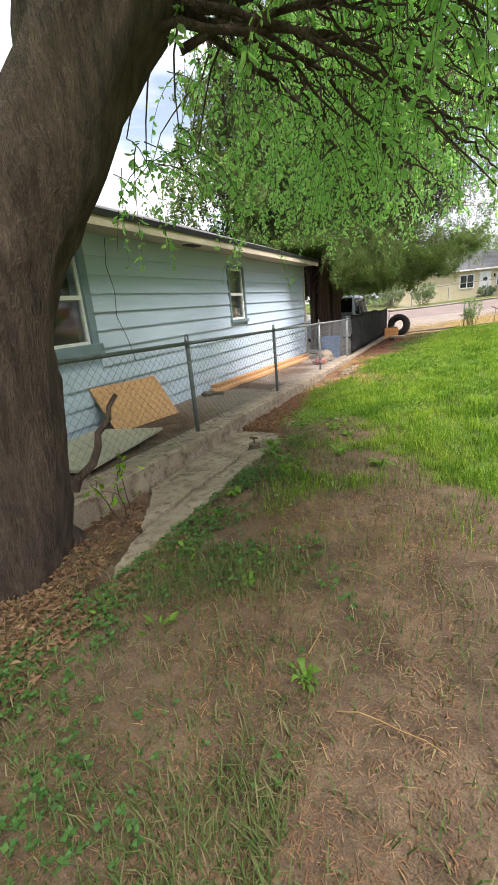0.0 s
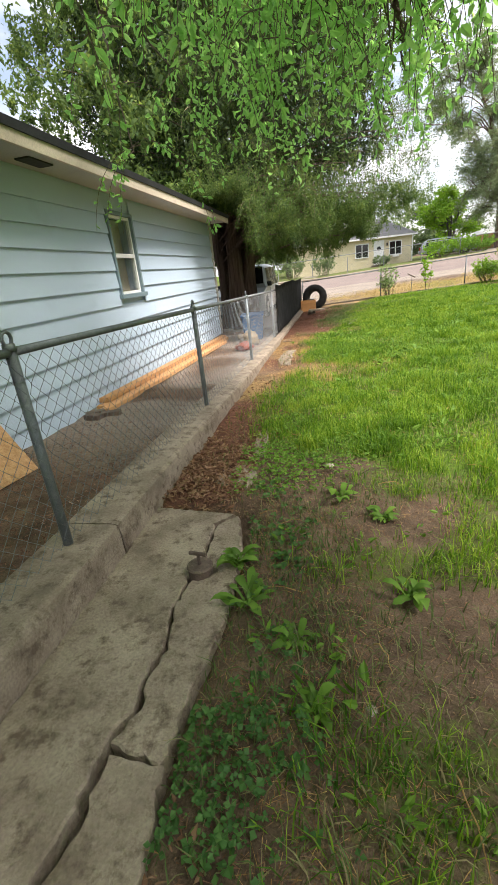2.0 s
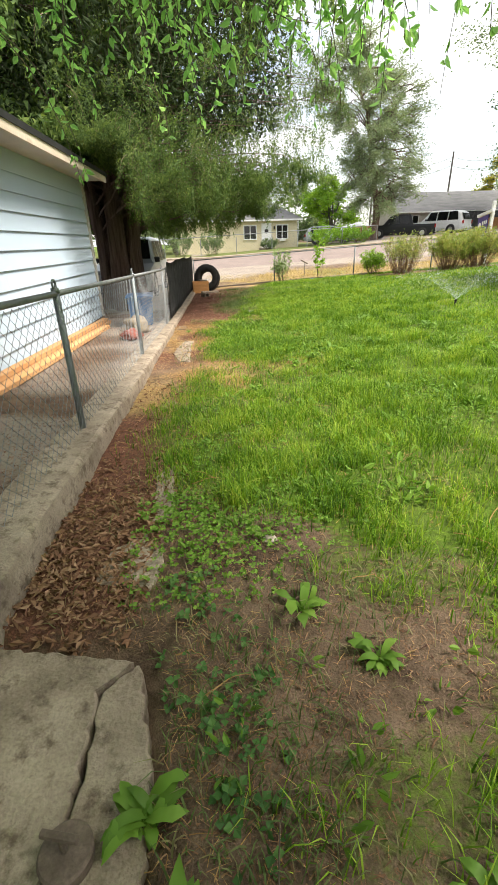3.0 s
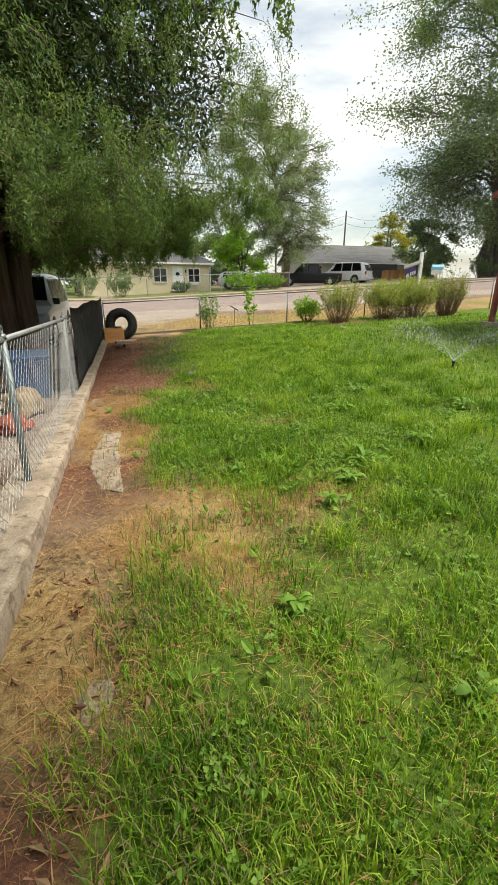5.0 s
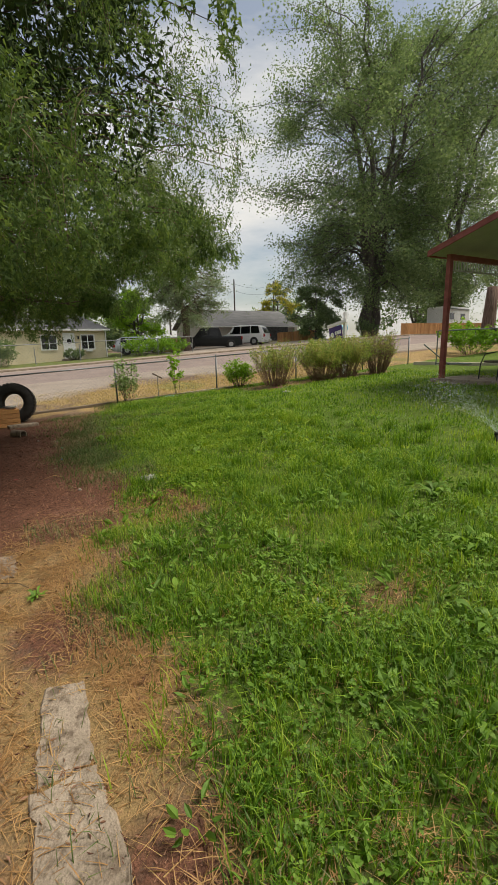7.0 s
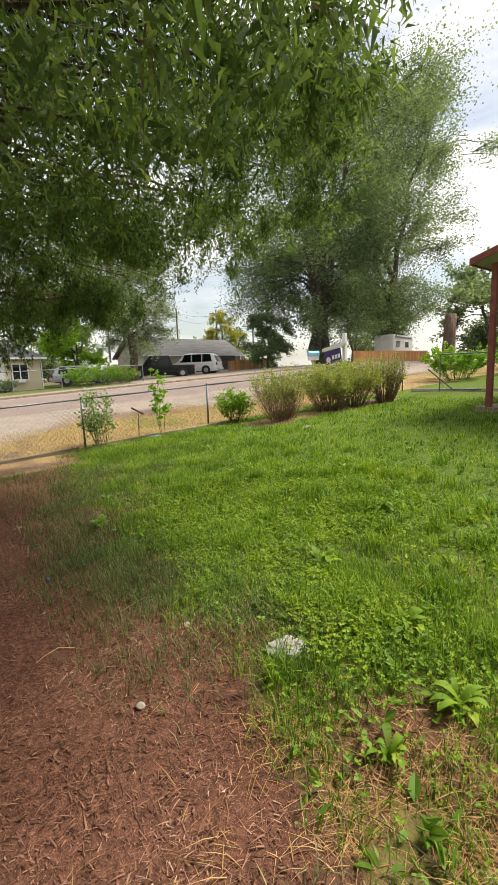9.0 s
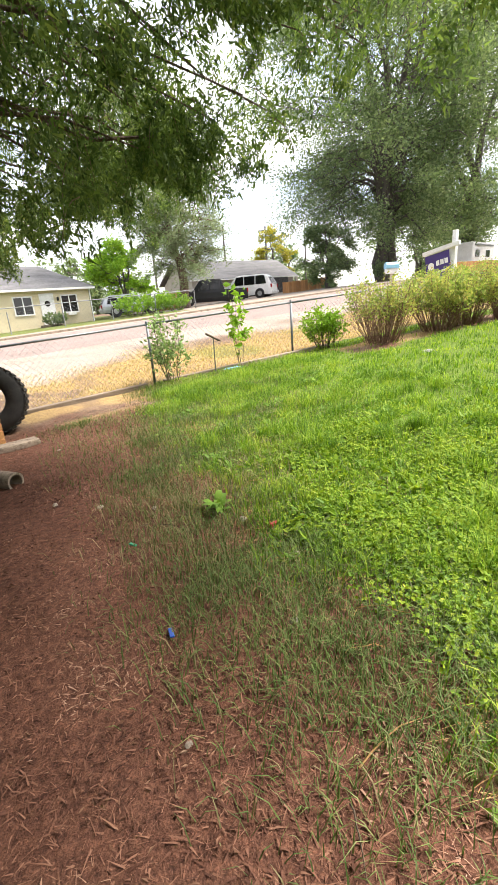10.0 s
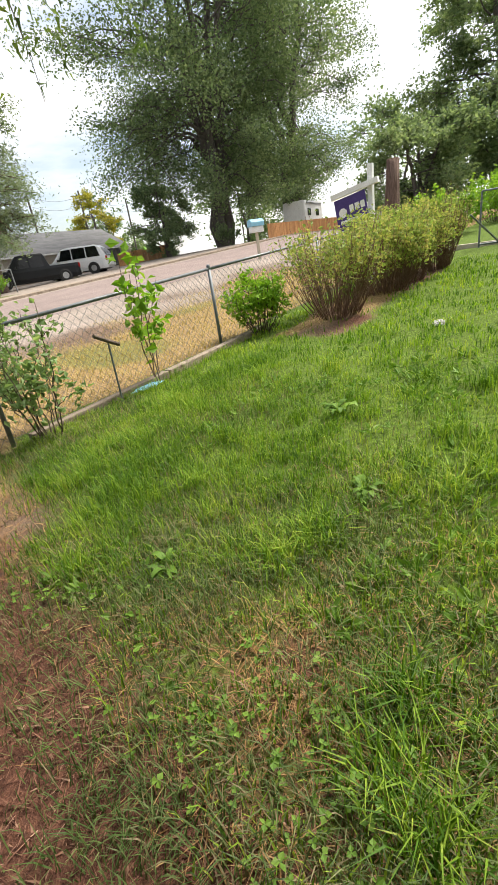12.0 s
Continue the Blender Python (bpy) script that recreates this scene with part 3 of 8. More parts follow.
def slab_piece(outline, parent, seed, tilt=0.0, thick=0.12, lift=0.012, loc=None):
    """A broken slab piece: ragged outline, worn edges, slightly tilted."""
    rnd = random.Random(seed)
    pts = []
    for (xa, ya), (xb, yb) in zip(outline, outline[1:] + outline[:1]):
        n = max(1, int(math.hypot(xb - xa, yb - ya) / 0.032))
        for k in range(n):
            t = k / n
            pts.append((xa + (xb - xa) * t + rnd.uniform(-0.01, 0.01), ya + (yb - ya) * t + rnd.uniform(-0.008, 0.008)))
    cx, cy = sum(p[0] for p in pts) / len(pts), sum(p[1] for p in pts) / len(pts)
    bm = bmesh.new()
    z = lambda x, y: float(land(x, y)) + lift + tilt * (x - cx)
    top = [bm.verts.new((x + 0.006 * (1 if x < cx else -1), y + 0.006 * (1 if y < cy else -1), z(x, y) + 0.002)) for x, y in pts]
    rim = [bm.verts.new((x, y, z(x, y) - 0.006)) for x, y in pts]
    low = [bm.verts.new((x, y, z(x, y) - thick)) for x, y in pts]
    bm.faces.new(top)
    for k in range(len(pts)):
        j = (k + 1) % len(pts)
        bm.faces.new((rim[k], rim[j], top[j], top[k]))
        bm.faces.new((low[k], low[j], rim[j], rim[k]))
    return part("slab_piece", bm, CONCRETE, parent)


walkway = tagged(new("concrete_walk"), "cracked grey concrete walk sunk beside the curb", "walkway", kind="structure")
CRACK = [(-1.34, 4.1), (-1.33, 3.84), (-1.36, 3.42), (-1.31, 3.2), (-1.33, 3.06), (-1.31, 2.94), (-1.36, 2.83), (-1.35, 2.62), (-1.37, 2.5), (-1.34, 2.2), (-1.36, 1.85), (-1.33, 1.5), (-1.36, 1.1)]


def crack_side(a, b, off):
    return [(x + off, y) for x, y in CRACK if b <= y <= a]


slab_piece([(-1.79, 4.32), (-1.24, 4.2), (-1.345, 4.1), *crack_side(4.09, 3.3, -0.005), *crack_side(3.25, 1.9, -0.013), (-1.37, 1.82), (-1.58, 2.2), (-1.79, 2.5)], walkway, 1, 0.004)
slab_piece([(-1.22, 4.19), *crack_side(4.15, 2.8, 0.006), (-1.16, 2.79), (-1.15, 3.0), (-1.1, 3.35), (-1.13, 3.8)], walkway, 4, 0.012, lift=0.006)
slab_piece([(-1.345, 2.8), *crack_side(2.7, 1.8, 0.018), (-1.29, 1.6), (-1.2, 1.36), (-1.12, 1.26), (-1.07, 1.5), (-1.06, 2.1), (-1.12, 2.55), (-1.16, 2.785)], walkway, 5, 0.012, lift=0.006)
slab_piece([(-1.5, 4.62), (-1.24, 4.55), (-1.2, 4.75), (-1.32, 4.95), (-1.47, 4.85)], walkway, 6)
slab_piece([(-1.3, 5.05), (-1.2, 5.1), (-1.25, 5.7), (-1.36, 5.6)], walkway, 7, lift=0.004)
slab_piece([(-1.6, 9.62), (-1.6, 9.2), (-1.5, 8.75), (-1.34, 8.64), (-1.37, 9.25), (-1.39, 9.62)], walkway, 8, lift=0.008)
slab_piece([(-1.59, 9.63), (-1.4, 9.63), (-1.36, 10.04), (-1.52, 10.1)], walkway, 9, lift=0.008)
slab_piece([(-1.47, 6.88), (-1.4, 6.87), (-1.36, 6.96), (-1.38, 7.05), (-1.45, 7.06), (-1.49, 6.98)], walkway, 10, lift=0.02)
slab_piece([(-1.78, 11.3), (-1.6, 11.25), (-1.58, 11.6), (-1.74, 11.65)], walkway, 11, lift=0.01)


# ---- houses ----
def wall_panel(x0, x1, lo, hi, z0, z1, holes, along="y"):
    """A thick wall from lo to hi with openings (a, b, za, zb) cut through it."""
    bm = bmesh.new()
    cuts = sorted({lo, hi, *[v for h in holes for v in h[:2]]})
    for a, b in zip(cuts, cuts[1:]):
        spans, zc = [], z0
        for h in sorted((h for h in holes if h[0] <= a + 1e-6 and h[1] >= b - 1e-6), key=lambda h: h[2]):
            spans.append((zc, h[2]))
            zc = h[3]
        spans.append((zc, z1))
        for za, zb in spans:
            if zb - za > 1e-4:
                box(bm, x0, x1, a, b, za, zb) if along == "y" else box(bm, a, b, x0, x1, za, zb)
    bmesh.ops.remove_doubles(bm, verts=bm.verts, dist=1e-4)
    return bm


WALL_X, ROW0, ROW = -3.37, 0.058, 0.2145
SMALL_WIN, BIG_WIN = (7.6, 8.25, 1.26, 2.22), (2.35, 3.76, 1.2, 2.26)
blue_house = thing("blue_house", "single-storey house with pale blue lap siding and a tan eave", "house")
wall = part("wall", wall_panel(WALL_X - 0.2, WALL_X - 0.035, -4.0, 12.5, -0.25, 2.5, [SMALL_WIN, BIG_WIN]), SIDING, blue_house)
part("back_wall", boxes((-9.6, -9.4, -4, 12.5, -0.25, 2.5), (-9.4, WALL_X - 0.2, -4, -3.8, -0.25, 2.5), (-9.4, WALL_X - 0.2, 12.3, 12.5, -0.25, 2.5)), SIDING, blue_house)
part("foundation", boxes((WALL_X - 0.22, WALL_X - 0.03, -4, 12.5, -0.4, 0.055)), CONCRETE, blue_house)
part("corner_trim", boxes((WALL_X - 0.06, WALL_X + 0.014, 12.41, 12.52, 0.05, 2.47), bevel=0.004), SOFFIT, blue_house)
EAVE_X, EAVE_Z = -2.94, 2.45
roof_tilt = 0.36
roof = bmesh.new()
for sx, xe in ((1, EAVE_X), (-1, -10.0)):
    xr = -6.47
    zr = EAVE_Z + 0.13 + roof_tilt * (EAVE_X + 6.47)
    ze = EAVE_Z + 0.13
    vs = [roof.verts.new(p) for p in ((xe, -4.3, ze), (xe, 12.6, ze), (xr, 12.6, zr), (xr, -4.3, zr), (xe, -4.3, ze - 0.035), (xe, 12.6, ze - 0.035), (xr, 12.6, zr - 0.035), (xr, -4.3, zr - 0.035))]
    for q in ((0, 1, 2, 3), (4, 5, 6, 7), (0, 1, 5, 4), (1, 2, 6, 5), (0, 3, 7, 4)):
        roof.faces.new([vs[k] for k in q])
part("roof", roof, SHINGLE, blue_house)
part("fascia", boxes((EAVE_X - 0.03, EAVE_X - 0.004, -4.25, 12.56, EAVE_Z - 0.02, EAVE_Z + 0.092), bevel=0.004), TAN, blue_house)
part("soffit", boxes((WALL_X - 0.03, EAVE_X - 0.032, -4.2, 12.54, EAVE_Z + 0.012, EAVE_Z + 0.03)), SOFFIT, blue_house)
part("drip_edge", boxes((EAVE_X - 0.003, EAVE_X + 0.012, -4.3, 12.62, EAVE_Z + 0.08, EAVE_Z + 0.15)), BLACK_PLASTIC, blue_house, "dark metal drip edge")
gable = bmesh.new()
tri = [gable.verts.new(p) for p in ((-9.6, 12.5, 2.5), (WALL_X - 0.04, 12.5, 2.5), (-6.47, 12.5, 3.75), (-9.6, 12.35, 2.5), (WALL_X - 0.04, 12.35, 2.5), (-6.47, 12.35, 3.75))]
for q in ((0, 1, 2), (3, 4, 5), (0, 1, 4, 3), (1, 2, 5, 4), (0, 2, 5, 3)):
    gable.faces.new([tri[k] for k in q])
part("gable", gable, SIDING, blue_house)
vent = part("soffit_vent", boxes((WALL_X + 0.1, WALL_X + 0.24, 5.9, 6.25, EAVE_Z - 0.002, EAVE_Z + 0.014), bevel=0.003), UNLIT_DARK, blue_house, "dark slotted vent under the eave")


def house_window(win, trim_mat, trim, house, label, split, sash_mat, curtain):
    y0, y1, z0, z1 = win
    x = WALL_X
    w = part("window", boxes((x - 0.05, x + 0.018, y0 - trim, y0, z0 - trim, z1 + trim), (x - 0.05, x + 0.018, y1, y1 + trim, z0 - trim, z1 + trim),
                             (x - 0.05, x + 0.018, y0, y1, z1, z1 + trim), bevel=0.004), trim_mat, house, label)
    part("window_sill", boxes((x - 0.05, x + 0.045, y0 - trim - 0.03, y1 + trim + 0.03, z0 - trim - 0.01, z0), bevel=0.006), trim_mat, w)
    s = 0.035
    zm = z0 + (z1 - z0) * split
    part("sash", boxes((x - 0.075, x - 0.02, y0, y0 + s, z0, z1), (x - 0.075, x - 0.02, y1 - s, y1, z0, z1), (x - 0.075, x - 0.02, y0 + s, y1 - s, z0, z0 + s),
                       (x - 0.075, x - 0.02, y0 + s, y1 - s, z1 - s, z1), (x - 0.07, x - 0.012, y0 + s, y1 - s, zm - 0.025, zm + 0.025), bevel=0.003), sash_mat, w, "white sash")
    part("pane", boxes((x - 0.058, x - 0.053, y0 + s, y1 - s, z0 + s, zm - 0.025)), PANE, w)
    part("pane", boxes((x - 0.05, x - 0.045, y0 + s, y1 - s, zm + 0.025, z1 - s)), PANE, w)
    # block behind the panes, its dark colour replacing the shade of a room
    part("unlit_room_block", boxes((x - 0.5, x - 0.21, y0 - 0.2, y1 + 0.2, z0 - 0.2, z1 + 0.2)), UNLIT_DARK, w)
    if curtain:
        part("blind", boxes((x - 0.195, x - 0.18, y0 + 0.02, y1 - 0.02, z0 + 0.02, z1 - 0.02)), CURTAIN, w, "cream blind behind the glass")
    return w


house_window(SMALL_WIN, TRIM_BLUE, 0.045, blue_house, "narrow double-hung window with slate trim", 0.5, VINYL, True)
house_window(BIG_WIN, TRIM_BLUE, 0.11, blue_house, "wide window with dark slate-blue trim and insect screen", 0.5, VINYL, False)
# ---- things ----
# ---- chain-link fences ----
def link_mesh(length, height, pitch=0.043, wire=0.0016):
    """Woven diamond mesh standing along local +x, from z 0 up: zigzag wires that touch their neighbours."""
    n = int(length / pitch)
    steps = int(round(height / (pitch * 0.95)))
    paths = []
    zz = np.linspace(0, height, steps + 1)
    for k in range(n + 1):
        flip = (np.arange(steps + 1) + k) % 2
        xx = np.clip(k * pitch + np.where(flip, 1, -1) * pitch * 0.5, 0, length)
        # a wire crosses the half-pitch to hook its neighbour at each turn
        yy = np.where(flip, 1, -1) * wire * 0.9
        paths.append((np.stack([xx, yy, zz], -1), np.full(steps + 1, wire)))
    return tubes(paths, 3)


def post_mesh(height, r=0.024, loop_cap=True, sides=12):
    bm = bmesh.new()
    cyl(bm, (0, 0, -0.2), (0, 0, height), r, r, sides)
    cyl(bm, (0, 0, height), (0, 0, height + 0.03), r * 1.2, r * 1.05, sides)
    if loop_cap:
        ring = [(0.0, 0.028 * math.cos(a), height + 0.05 + 0.03 * math.sin(a)) for a in np.linspace(0, 2 * math.pi, 11)]
        V, F = tubes([(np.array(ring), np.full(11, 0.008))], 6)
        off = [bm.verts.new(v) for v in V]
        for f in F:
            bm.faces.new([off[k] for k in f])
    else:
        bmesh.ops.create_uvsphere(bm, u_segments=10, v_segments=6, radius=r * 1.15, matrix=Matrix.Translation((0, 0, height + 0.03)))
    return bm


side_fence = thing("chain_link_fence", "waist-high galvanized chain-link fence standing on the concrete curb", "fence")
POSTS_Y = [-3.9, -1.4, 1.15, 3.64, 6.16, 8.8, 11.58, 14.2, 16.9, 19.7]
H_FENCE = 0.96
for k, y in enumerate(POSTS_Y):
    p = part("post", post_mesh(H_FENCE), GALV_DARK if k < 6 else GALV, side_fence, smooth=True)
    p.location = (FENCE_X, y, float(curb_top(y)))
for a, b in zip(POSTS_Y, POSTS_Y[1:]):
    za, zb = float(curb_top(a)), float(curb_top(b))
    L = b - a
    V, F = link_mesh(L - 0.02, H_FENCE - 0.05)
    V = np.stack([np.full(len(V), FENCE_X + 0.03) + V[:, 1], a + 0.01 + V[:, 0], za + (zb - za) * V[:, 0] / L + 0.025 + V[:, 2]], -1)
    part("wire_mesh", mesh_arrays("wire_mesh", V, F, GALV_DARK if a < 8 else GALV), None, side_fence)
    bm = bmesh.new()
    cyl(bm, (FENCE_X, a + 0.01, za + H_FENCE - 0.005), (FENCE_X, b - 0.01, zb + H_FENCE - 0.005), 0.019, 0.019, 10)
    part("top_rail", bm, GALV_DARK if a < 6 else GALV, side_fence, smooth=True)

front_fence = thing("chain_link_fence", "old chain-link fence between the lawn and the street", "fence")
FRONT_X = [-1.9, 1.075, 4.06, 7.0, 10.0, 12.4]
for x in FRONT_X:
    p = part("post", post_mesh(1.0, 0.022, False), GALV_DARK, front_fence, smooth=True)
    p.location = (x, FRONT_Y, float(land(x, FRONT_Y)))
for a, b in zip(FRONT_X, FRONT_X[1:]):
    za, zb = float(land(a, FRONT_Y)), float(land(b, FRONT_Y))
    V, F = link_mesh(b - a, 0.96, 0.05, 0.0026)
    V = np.stack([a + V[:, 0], FRONT_Y + 0.026 + V[:, 1], za + (zb - za) * V[:, 0] / (b - a) + 0.03 + V[:, 2]], -1)
    part("wire_mesh", mesh_arrays("wire_mesh", V, F, GALV_DARK), None, front_fence)
    bm = bmesh.new()
    cyl(bm, (a, FRONT_Y, za + 1.0), (b, FRONT_Y, zb + 1.0), 0.018, 0.018, 10)
    part("top_rail", bm, GALV_DARK, front_fence, smooth=True)
for a, b, mat in ((-1.8, 0.9, TIMBER), (1.2, 2.9, TIMBER), (2.93, 4.9, CONCRETE)):
    bm = boxes((a, b, FRONT_Y - 0.16, FRONT_Y - 0.05, -0.06, 0.07), bevel=0.015)
    for v in bm.verts:
        v.co.z += float(land(v.co.x, FRONT_Y - 0.1)) + (sheet_noise(v.co.x, v.co.y, 9.0, 3) - 0.5) * 0.015
    tagged(part("edging_timber", bm, mat), "weathered landscape timber at the foot of the fence", "timber", "edging timbers")

bm = bmesh.new()
grid_n = 40
cloth = []
for k in range(grid_n + 1):
    y = 11.9 + (19.6 - 11.9) * k / grid_n
    for j in range(9):
        z = float(curb_top(y)) + 0.05 + (1.0 + 0.12 * (sheet_noise(y, 0, 0.9, 55) - 0.3)) * j / 8
        cloth.append(bm.verts.new((FENCE_X + 0.055 + 0.03 * (sheet_noise(y, z * 2, 2.2, 51) - 0.5), y, z)))
for k in range(grid_n):
    for j in range(8):
        bm.faces.new((cloth[k * 9 + j], cloth[k * 9 + j + 1], cloth[(k + 1) * 9 + j + 1], cloth[(k + 1) * 9 + j]))
bmesh.ops.solidify(bm, geom=bm.faces[:], thickness=0.006)
tagged(part("shade_cloth", bm, SHADE_CLOTH, smooth=True), "black shade cloth tied along the far fence panels", "cloth")

# ---- along the blue house ----
bm = boxes((-0.575, 0.575, -0.007, 0.007, 0, 0.64), bevel=0.002)
osb = tagged(part("strand_board", bm, OSB), "sheet of orange strand board leaning against the blue wall", "board")
ax, az = Vector((0.1, 0.99, -0.03)).normalized(), Vector((-0.36, 0.12, 0.52)).normalized()
ay = az.cross(ax).normalized()
az = ax.cross(ay)
osb.matrix_world = Matrix.Translation((-2.96, 4.1, float(land(-2.96, 4.1)) + 0.01)) @ Matrix((ax, ay, az)).transposed().to_4x4()
wire = np.array([(WALL_X + 0.012, 4.28, 2.42), (WALL_X + 0.012, 4.22, 2.1), (WALL_X + 0.014, 4.3, 1.8), (WALL_X + 0.012, 4.26, 1.5), (WALL_X + 0.014, 4.4, 1.2), (WALL_X + 0.012, 4.5, 0.9)])
V, F = tubes([(wire, np.full(6, 0.0035))], 6)
tagged(part("wall_cable", mesh_arrays("wall_cable", V, F, BLACK_PLASTIC, True)), "thin dark cable hanging down the blue siding", "cable")
bm = boxes((-0.46, 0.46, -0.66, 0.66, 0, 0.03), bevel=0.004)
panel = tagged(part("plywood_sheet", bm, PLY), "grey weathered plywood sheet lying on the dirt", "board")
panel.matrix_world = pose(-2.76, 2.85, float(land(-2.8, 2.9)) + 0.04, 0, -2, 6)
for k, (x, z, y0, y1, tw) in enumerate(((-3.24, 0.0, 6.28, 12.3, 0.0), (-3.27, 0.06, 6.4, 12.2, 0.1), (-3.12, 0.0, 6.15, 11.6, -0.3))):
    bm = boxes((-0.06, 0.06, -(y1 - y0) / 2, (y1 - y0) / 2, 0, 0.055), bevel=0.004)
    b = tagged(part("lumber_board", bm, LUMBER), "long orange lumber board laid along the foot of the blue wall", "lumber", "stacked lumber")
    yc = (y0 + y1) / 2
    slope = math.degrees(math.atan((float(land(-3.1, y1)) - float(land(-3.1, y0))) / (y1 - y0)))
    b.matrix_world = pose(x, yc, float(land(-3.1, yc)) + 0.004 + z, slope, 0, tw)
for k, (x, y, rz) in enumerate(((-3.0, 6.05, 20), (-3.15, 5.95, -15), (-3.2, 6.08, 40))):
    bm = boxes((-0.1, 0.1, -0.05, 0.05, 0, 0.06), bevel=0.008)
    b = tagged(part("brick", bm, RUST), "loose dark brick beside the lumber", "brick", "loose bricks")
    b.matrix_world = pose(x, y, float(land(x, y)) + 0.0, 0, 0, rz)

# things kept behind the fence near the juniper
gz = float(land(-2.48, 12.0))
tub = thing("plastic_tub", "blue plastic storage tub behind the chain-link fence", "tub", (-2.5, 12.05, gz), 8)
bm = bmesh.new()
lo = [bm.verts.new((sx * 0.2, sy * 0.27, 0.0)) for sx, sy in ((-1, -1), (1, -1), (1, 1), (-1, 1))]
hi = [bm.verts.new((sx * 0.24, sy * 0.32, 0.52)) for sx, sy in ((-1, -1), (1, -1), (1, 1), (-1, 1))]
bm.faces.new(lo), bm.faces.new(hi)
for k in range(4):
    bm.faces.new((lo[k], lo[(k + 1) % 4], hi[(k + 1) % 4], hi[k]))
bmesh.ops.bevel(bm, geom=bm.edges[:], offset=0.02, segments=2, affect="EDGES")
part("body", bm, BLUE_TUB, tub)
part("lid", boxes((-0.26, 0.26, -0.34, 0.34, 0.52, 0.56), bevel=0.012), BLUE_TUB, tub)
for sy in (-0.335, 0.335):
    part("handle", boxes((-0.07, 0.07, sy - 0.02, sy + 0.02, 0.44, 0.47), bevel=0.006), BLUE_TUB, tub)


def sack(name, label, x, y, size, mat, seed):
    bm = bmesh.new()
    bmesh.ops.create_icosphere(bm, subdivisions=3, radius=1)
    for v in bm.verts:
        q = v.co.copy()
        f = 1 + 0.5 * noise.noise(q * 1.7 + Vector((seed, 0, 0))) + 0.22 * noise.noise(q * 4.0 + Vector((0, seed, 0)))
        v.co = Vector((q.x * size[0] * f, q.y * size[1] * f, max(q.z, -0.75) * size[2] * f))
    ob = tagged(part(name, bm, mat, smooth=True), label, "bag")
    ob.matrix_world = pose(x, y, float(land(x, y)) + size[2] * 0.72, 0, 0, 15)


sack("burlap_sack", "slumped tan burlap sack behind the chain-link fence", -2.45, 11.05, (0.22, 0.3, 0.15), BURLAP, 3)
sack("cloth_bundle", "faded red cloth bundle on the dirt behind the fence", -2.4, 10.35, (0.16, 0.26, 0.08), RED_CLOTH, 8)

# iron clean-out cap on the walk
cap_base = thing("cleanout_cap", "rusty iron pipe cap with a T handle on the broken walk", "pipe cap", (-1.3, 3.66, float(land(-1.3, 3.66)) + 0.01))
bm = bmesh.new()
cyl(bm, (0, 0, -0.05), (0, 0, 0.04), 0.06, 0.06, 24)
cyl(bm, (0, 0, 0.04), (0, 0, 0.047), 0.064, 0.058, 24)
part("cap", bm, RUST, cap_base)
bm = bmesh.new()
cyl(bm, (0, 0, 0.047), (0, 0, 0.105), 0.009, 0.009, 8)
cyl(bm, (-0.045, 0.01, 0.105), (0.045, -0.01, 0.11), 0.01, 0.01, 8)
part("handle", bm, RUST, cap_base)

# ---- by the corner of the fences: tyre, crate, stones ----
def tyre_bm(R, r_in, width, seg=40):
    prof = [(r_in, -width * 0.36), (r_in + 0.03, -width * 0.46), ((R + r_in) / 2, -width * 0.5), (R - 0.035, -width * 0.46), (R, -width * 0.36), (R, -width * 0.1), (R - 0.012, -width * 0.07),
            (R - 0.012, width * 0.07), (R, width * 0.1), (R, width * 0.36), (R - 0.035, width * 0.46), ((R + r_in) / 2, width * 0.5), (r_in + 0.03, width * 0.46), (r_in, width * 0.36), (r_in + 0.05, 0)]
    bm = bmesh.new()
    rings = [[bm.verts.new((rr * math.cos(a), yy, rr * math.sin(a))) for rr, yy in prof] for a in np.linspace(0, 2 * math.pi, seg, endpoint=False)]
    for k in range(seg):
        for j in range(len(prof)):
            q = (rings[k][j], rings[k][(j + 1) % len(prof)], rings[(k + 1) % seg][(j + 1) % len(prof)], rings[(k + 1) % seg][j])
            bm.faces.new(q)
    return bm


tyre_z = float(land(-1.4, 19.2))
tyre = thing("old_tyre", "large worn black truck tyre standing on edge by the fence", "tyre", (-1.4, 19.25, tyre_z + 0.5))
tyre.matrix_world = pose(-1.4, 19.25, tyre_z + 0.42, -10, 0, -12)
part("casing", tyre_bm(0.43, 0.21, 0.3), RUBBER, tyre, smooth=True)
for k in range(36):
    a = k * 2 * math.pi / 36
    lug = part("tread_block", boxes((-0.022, 0.022, -0.13, 0.13, -0.006, 0.012), bevel=0.003), RUBBER, tyre) if k == 0 else attach(new("tread_block", lug.data), tyre)
    lug.matrix_basis = pose(0.43 * math.cos(a), 0, 0.43 * math.sin(a), 0, 90 - math.degrees(a), 0)

crate = thing("wooden_crate", "small orange wooden crate in front of the tyre", "crate", (-1.62, 18.6, float(land(-1.62, 18.6))), 8)
crate.scale = (1.25, 1.25, 1.25)
slat = boxes((-0.21, 0.21, -0.008, 0.008, -0.032, 0.032), bevel=0.003)
slat_me = bpy.data.meshes.new("slat")
slat.to_mesh(slat_me)
slat.free()
slat_me.materials.append(CRATE)
for z in (0.04, 0.115, 0.19, 0.265):
    for y, rz in ((-0.15, 0), (0.15, 0)):
        attach(new("slat", slat_me), crate).matrix_basis = pose(0, y, z, 0, 0, rz)
    for x in (-0.2, 0.2):
        attach(new("end_slat", slat_me), crate).matrix_basis = pose(x, 0, z, 0, 0, 90) @ Matrix.Diagonal((0.68, 1, 1, 1))
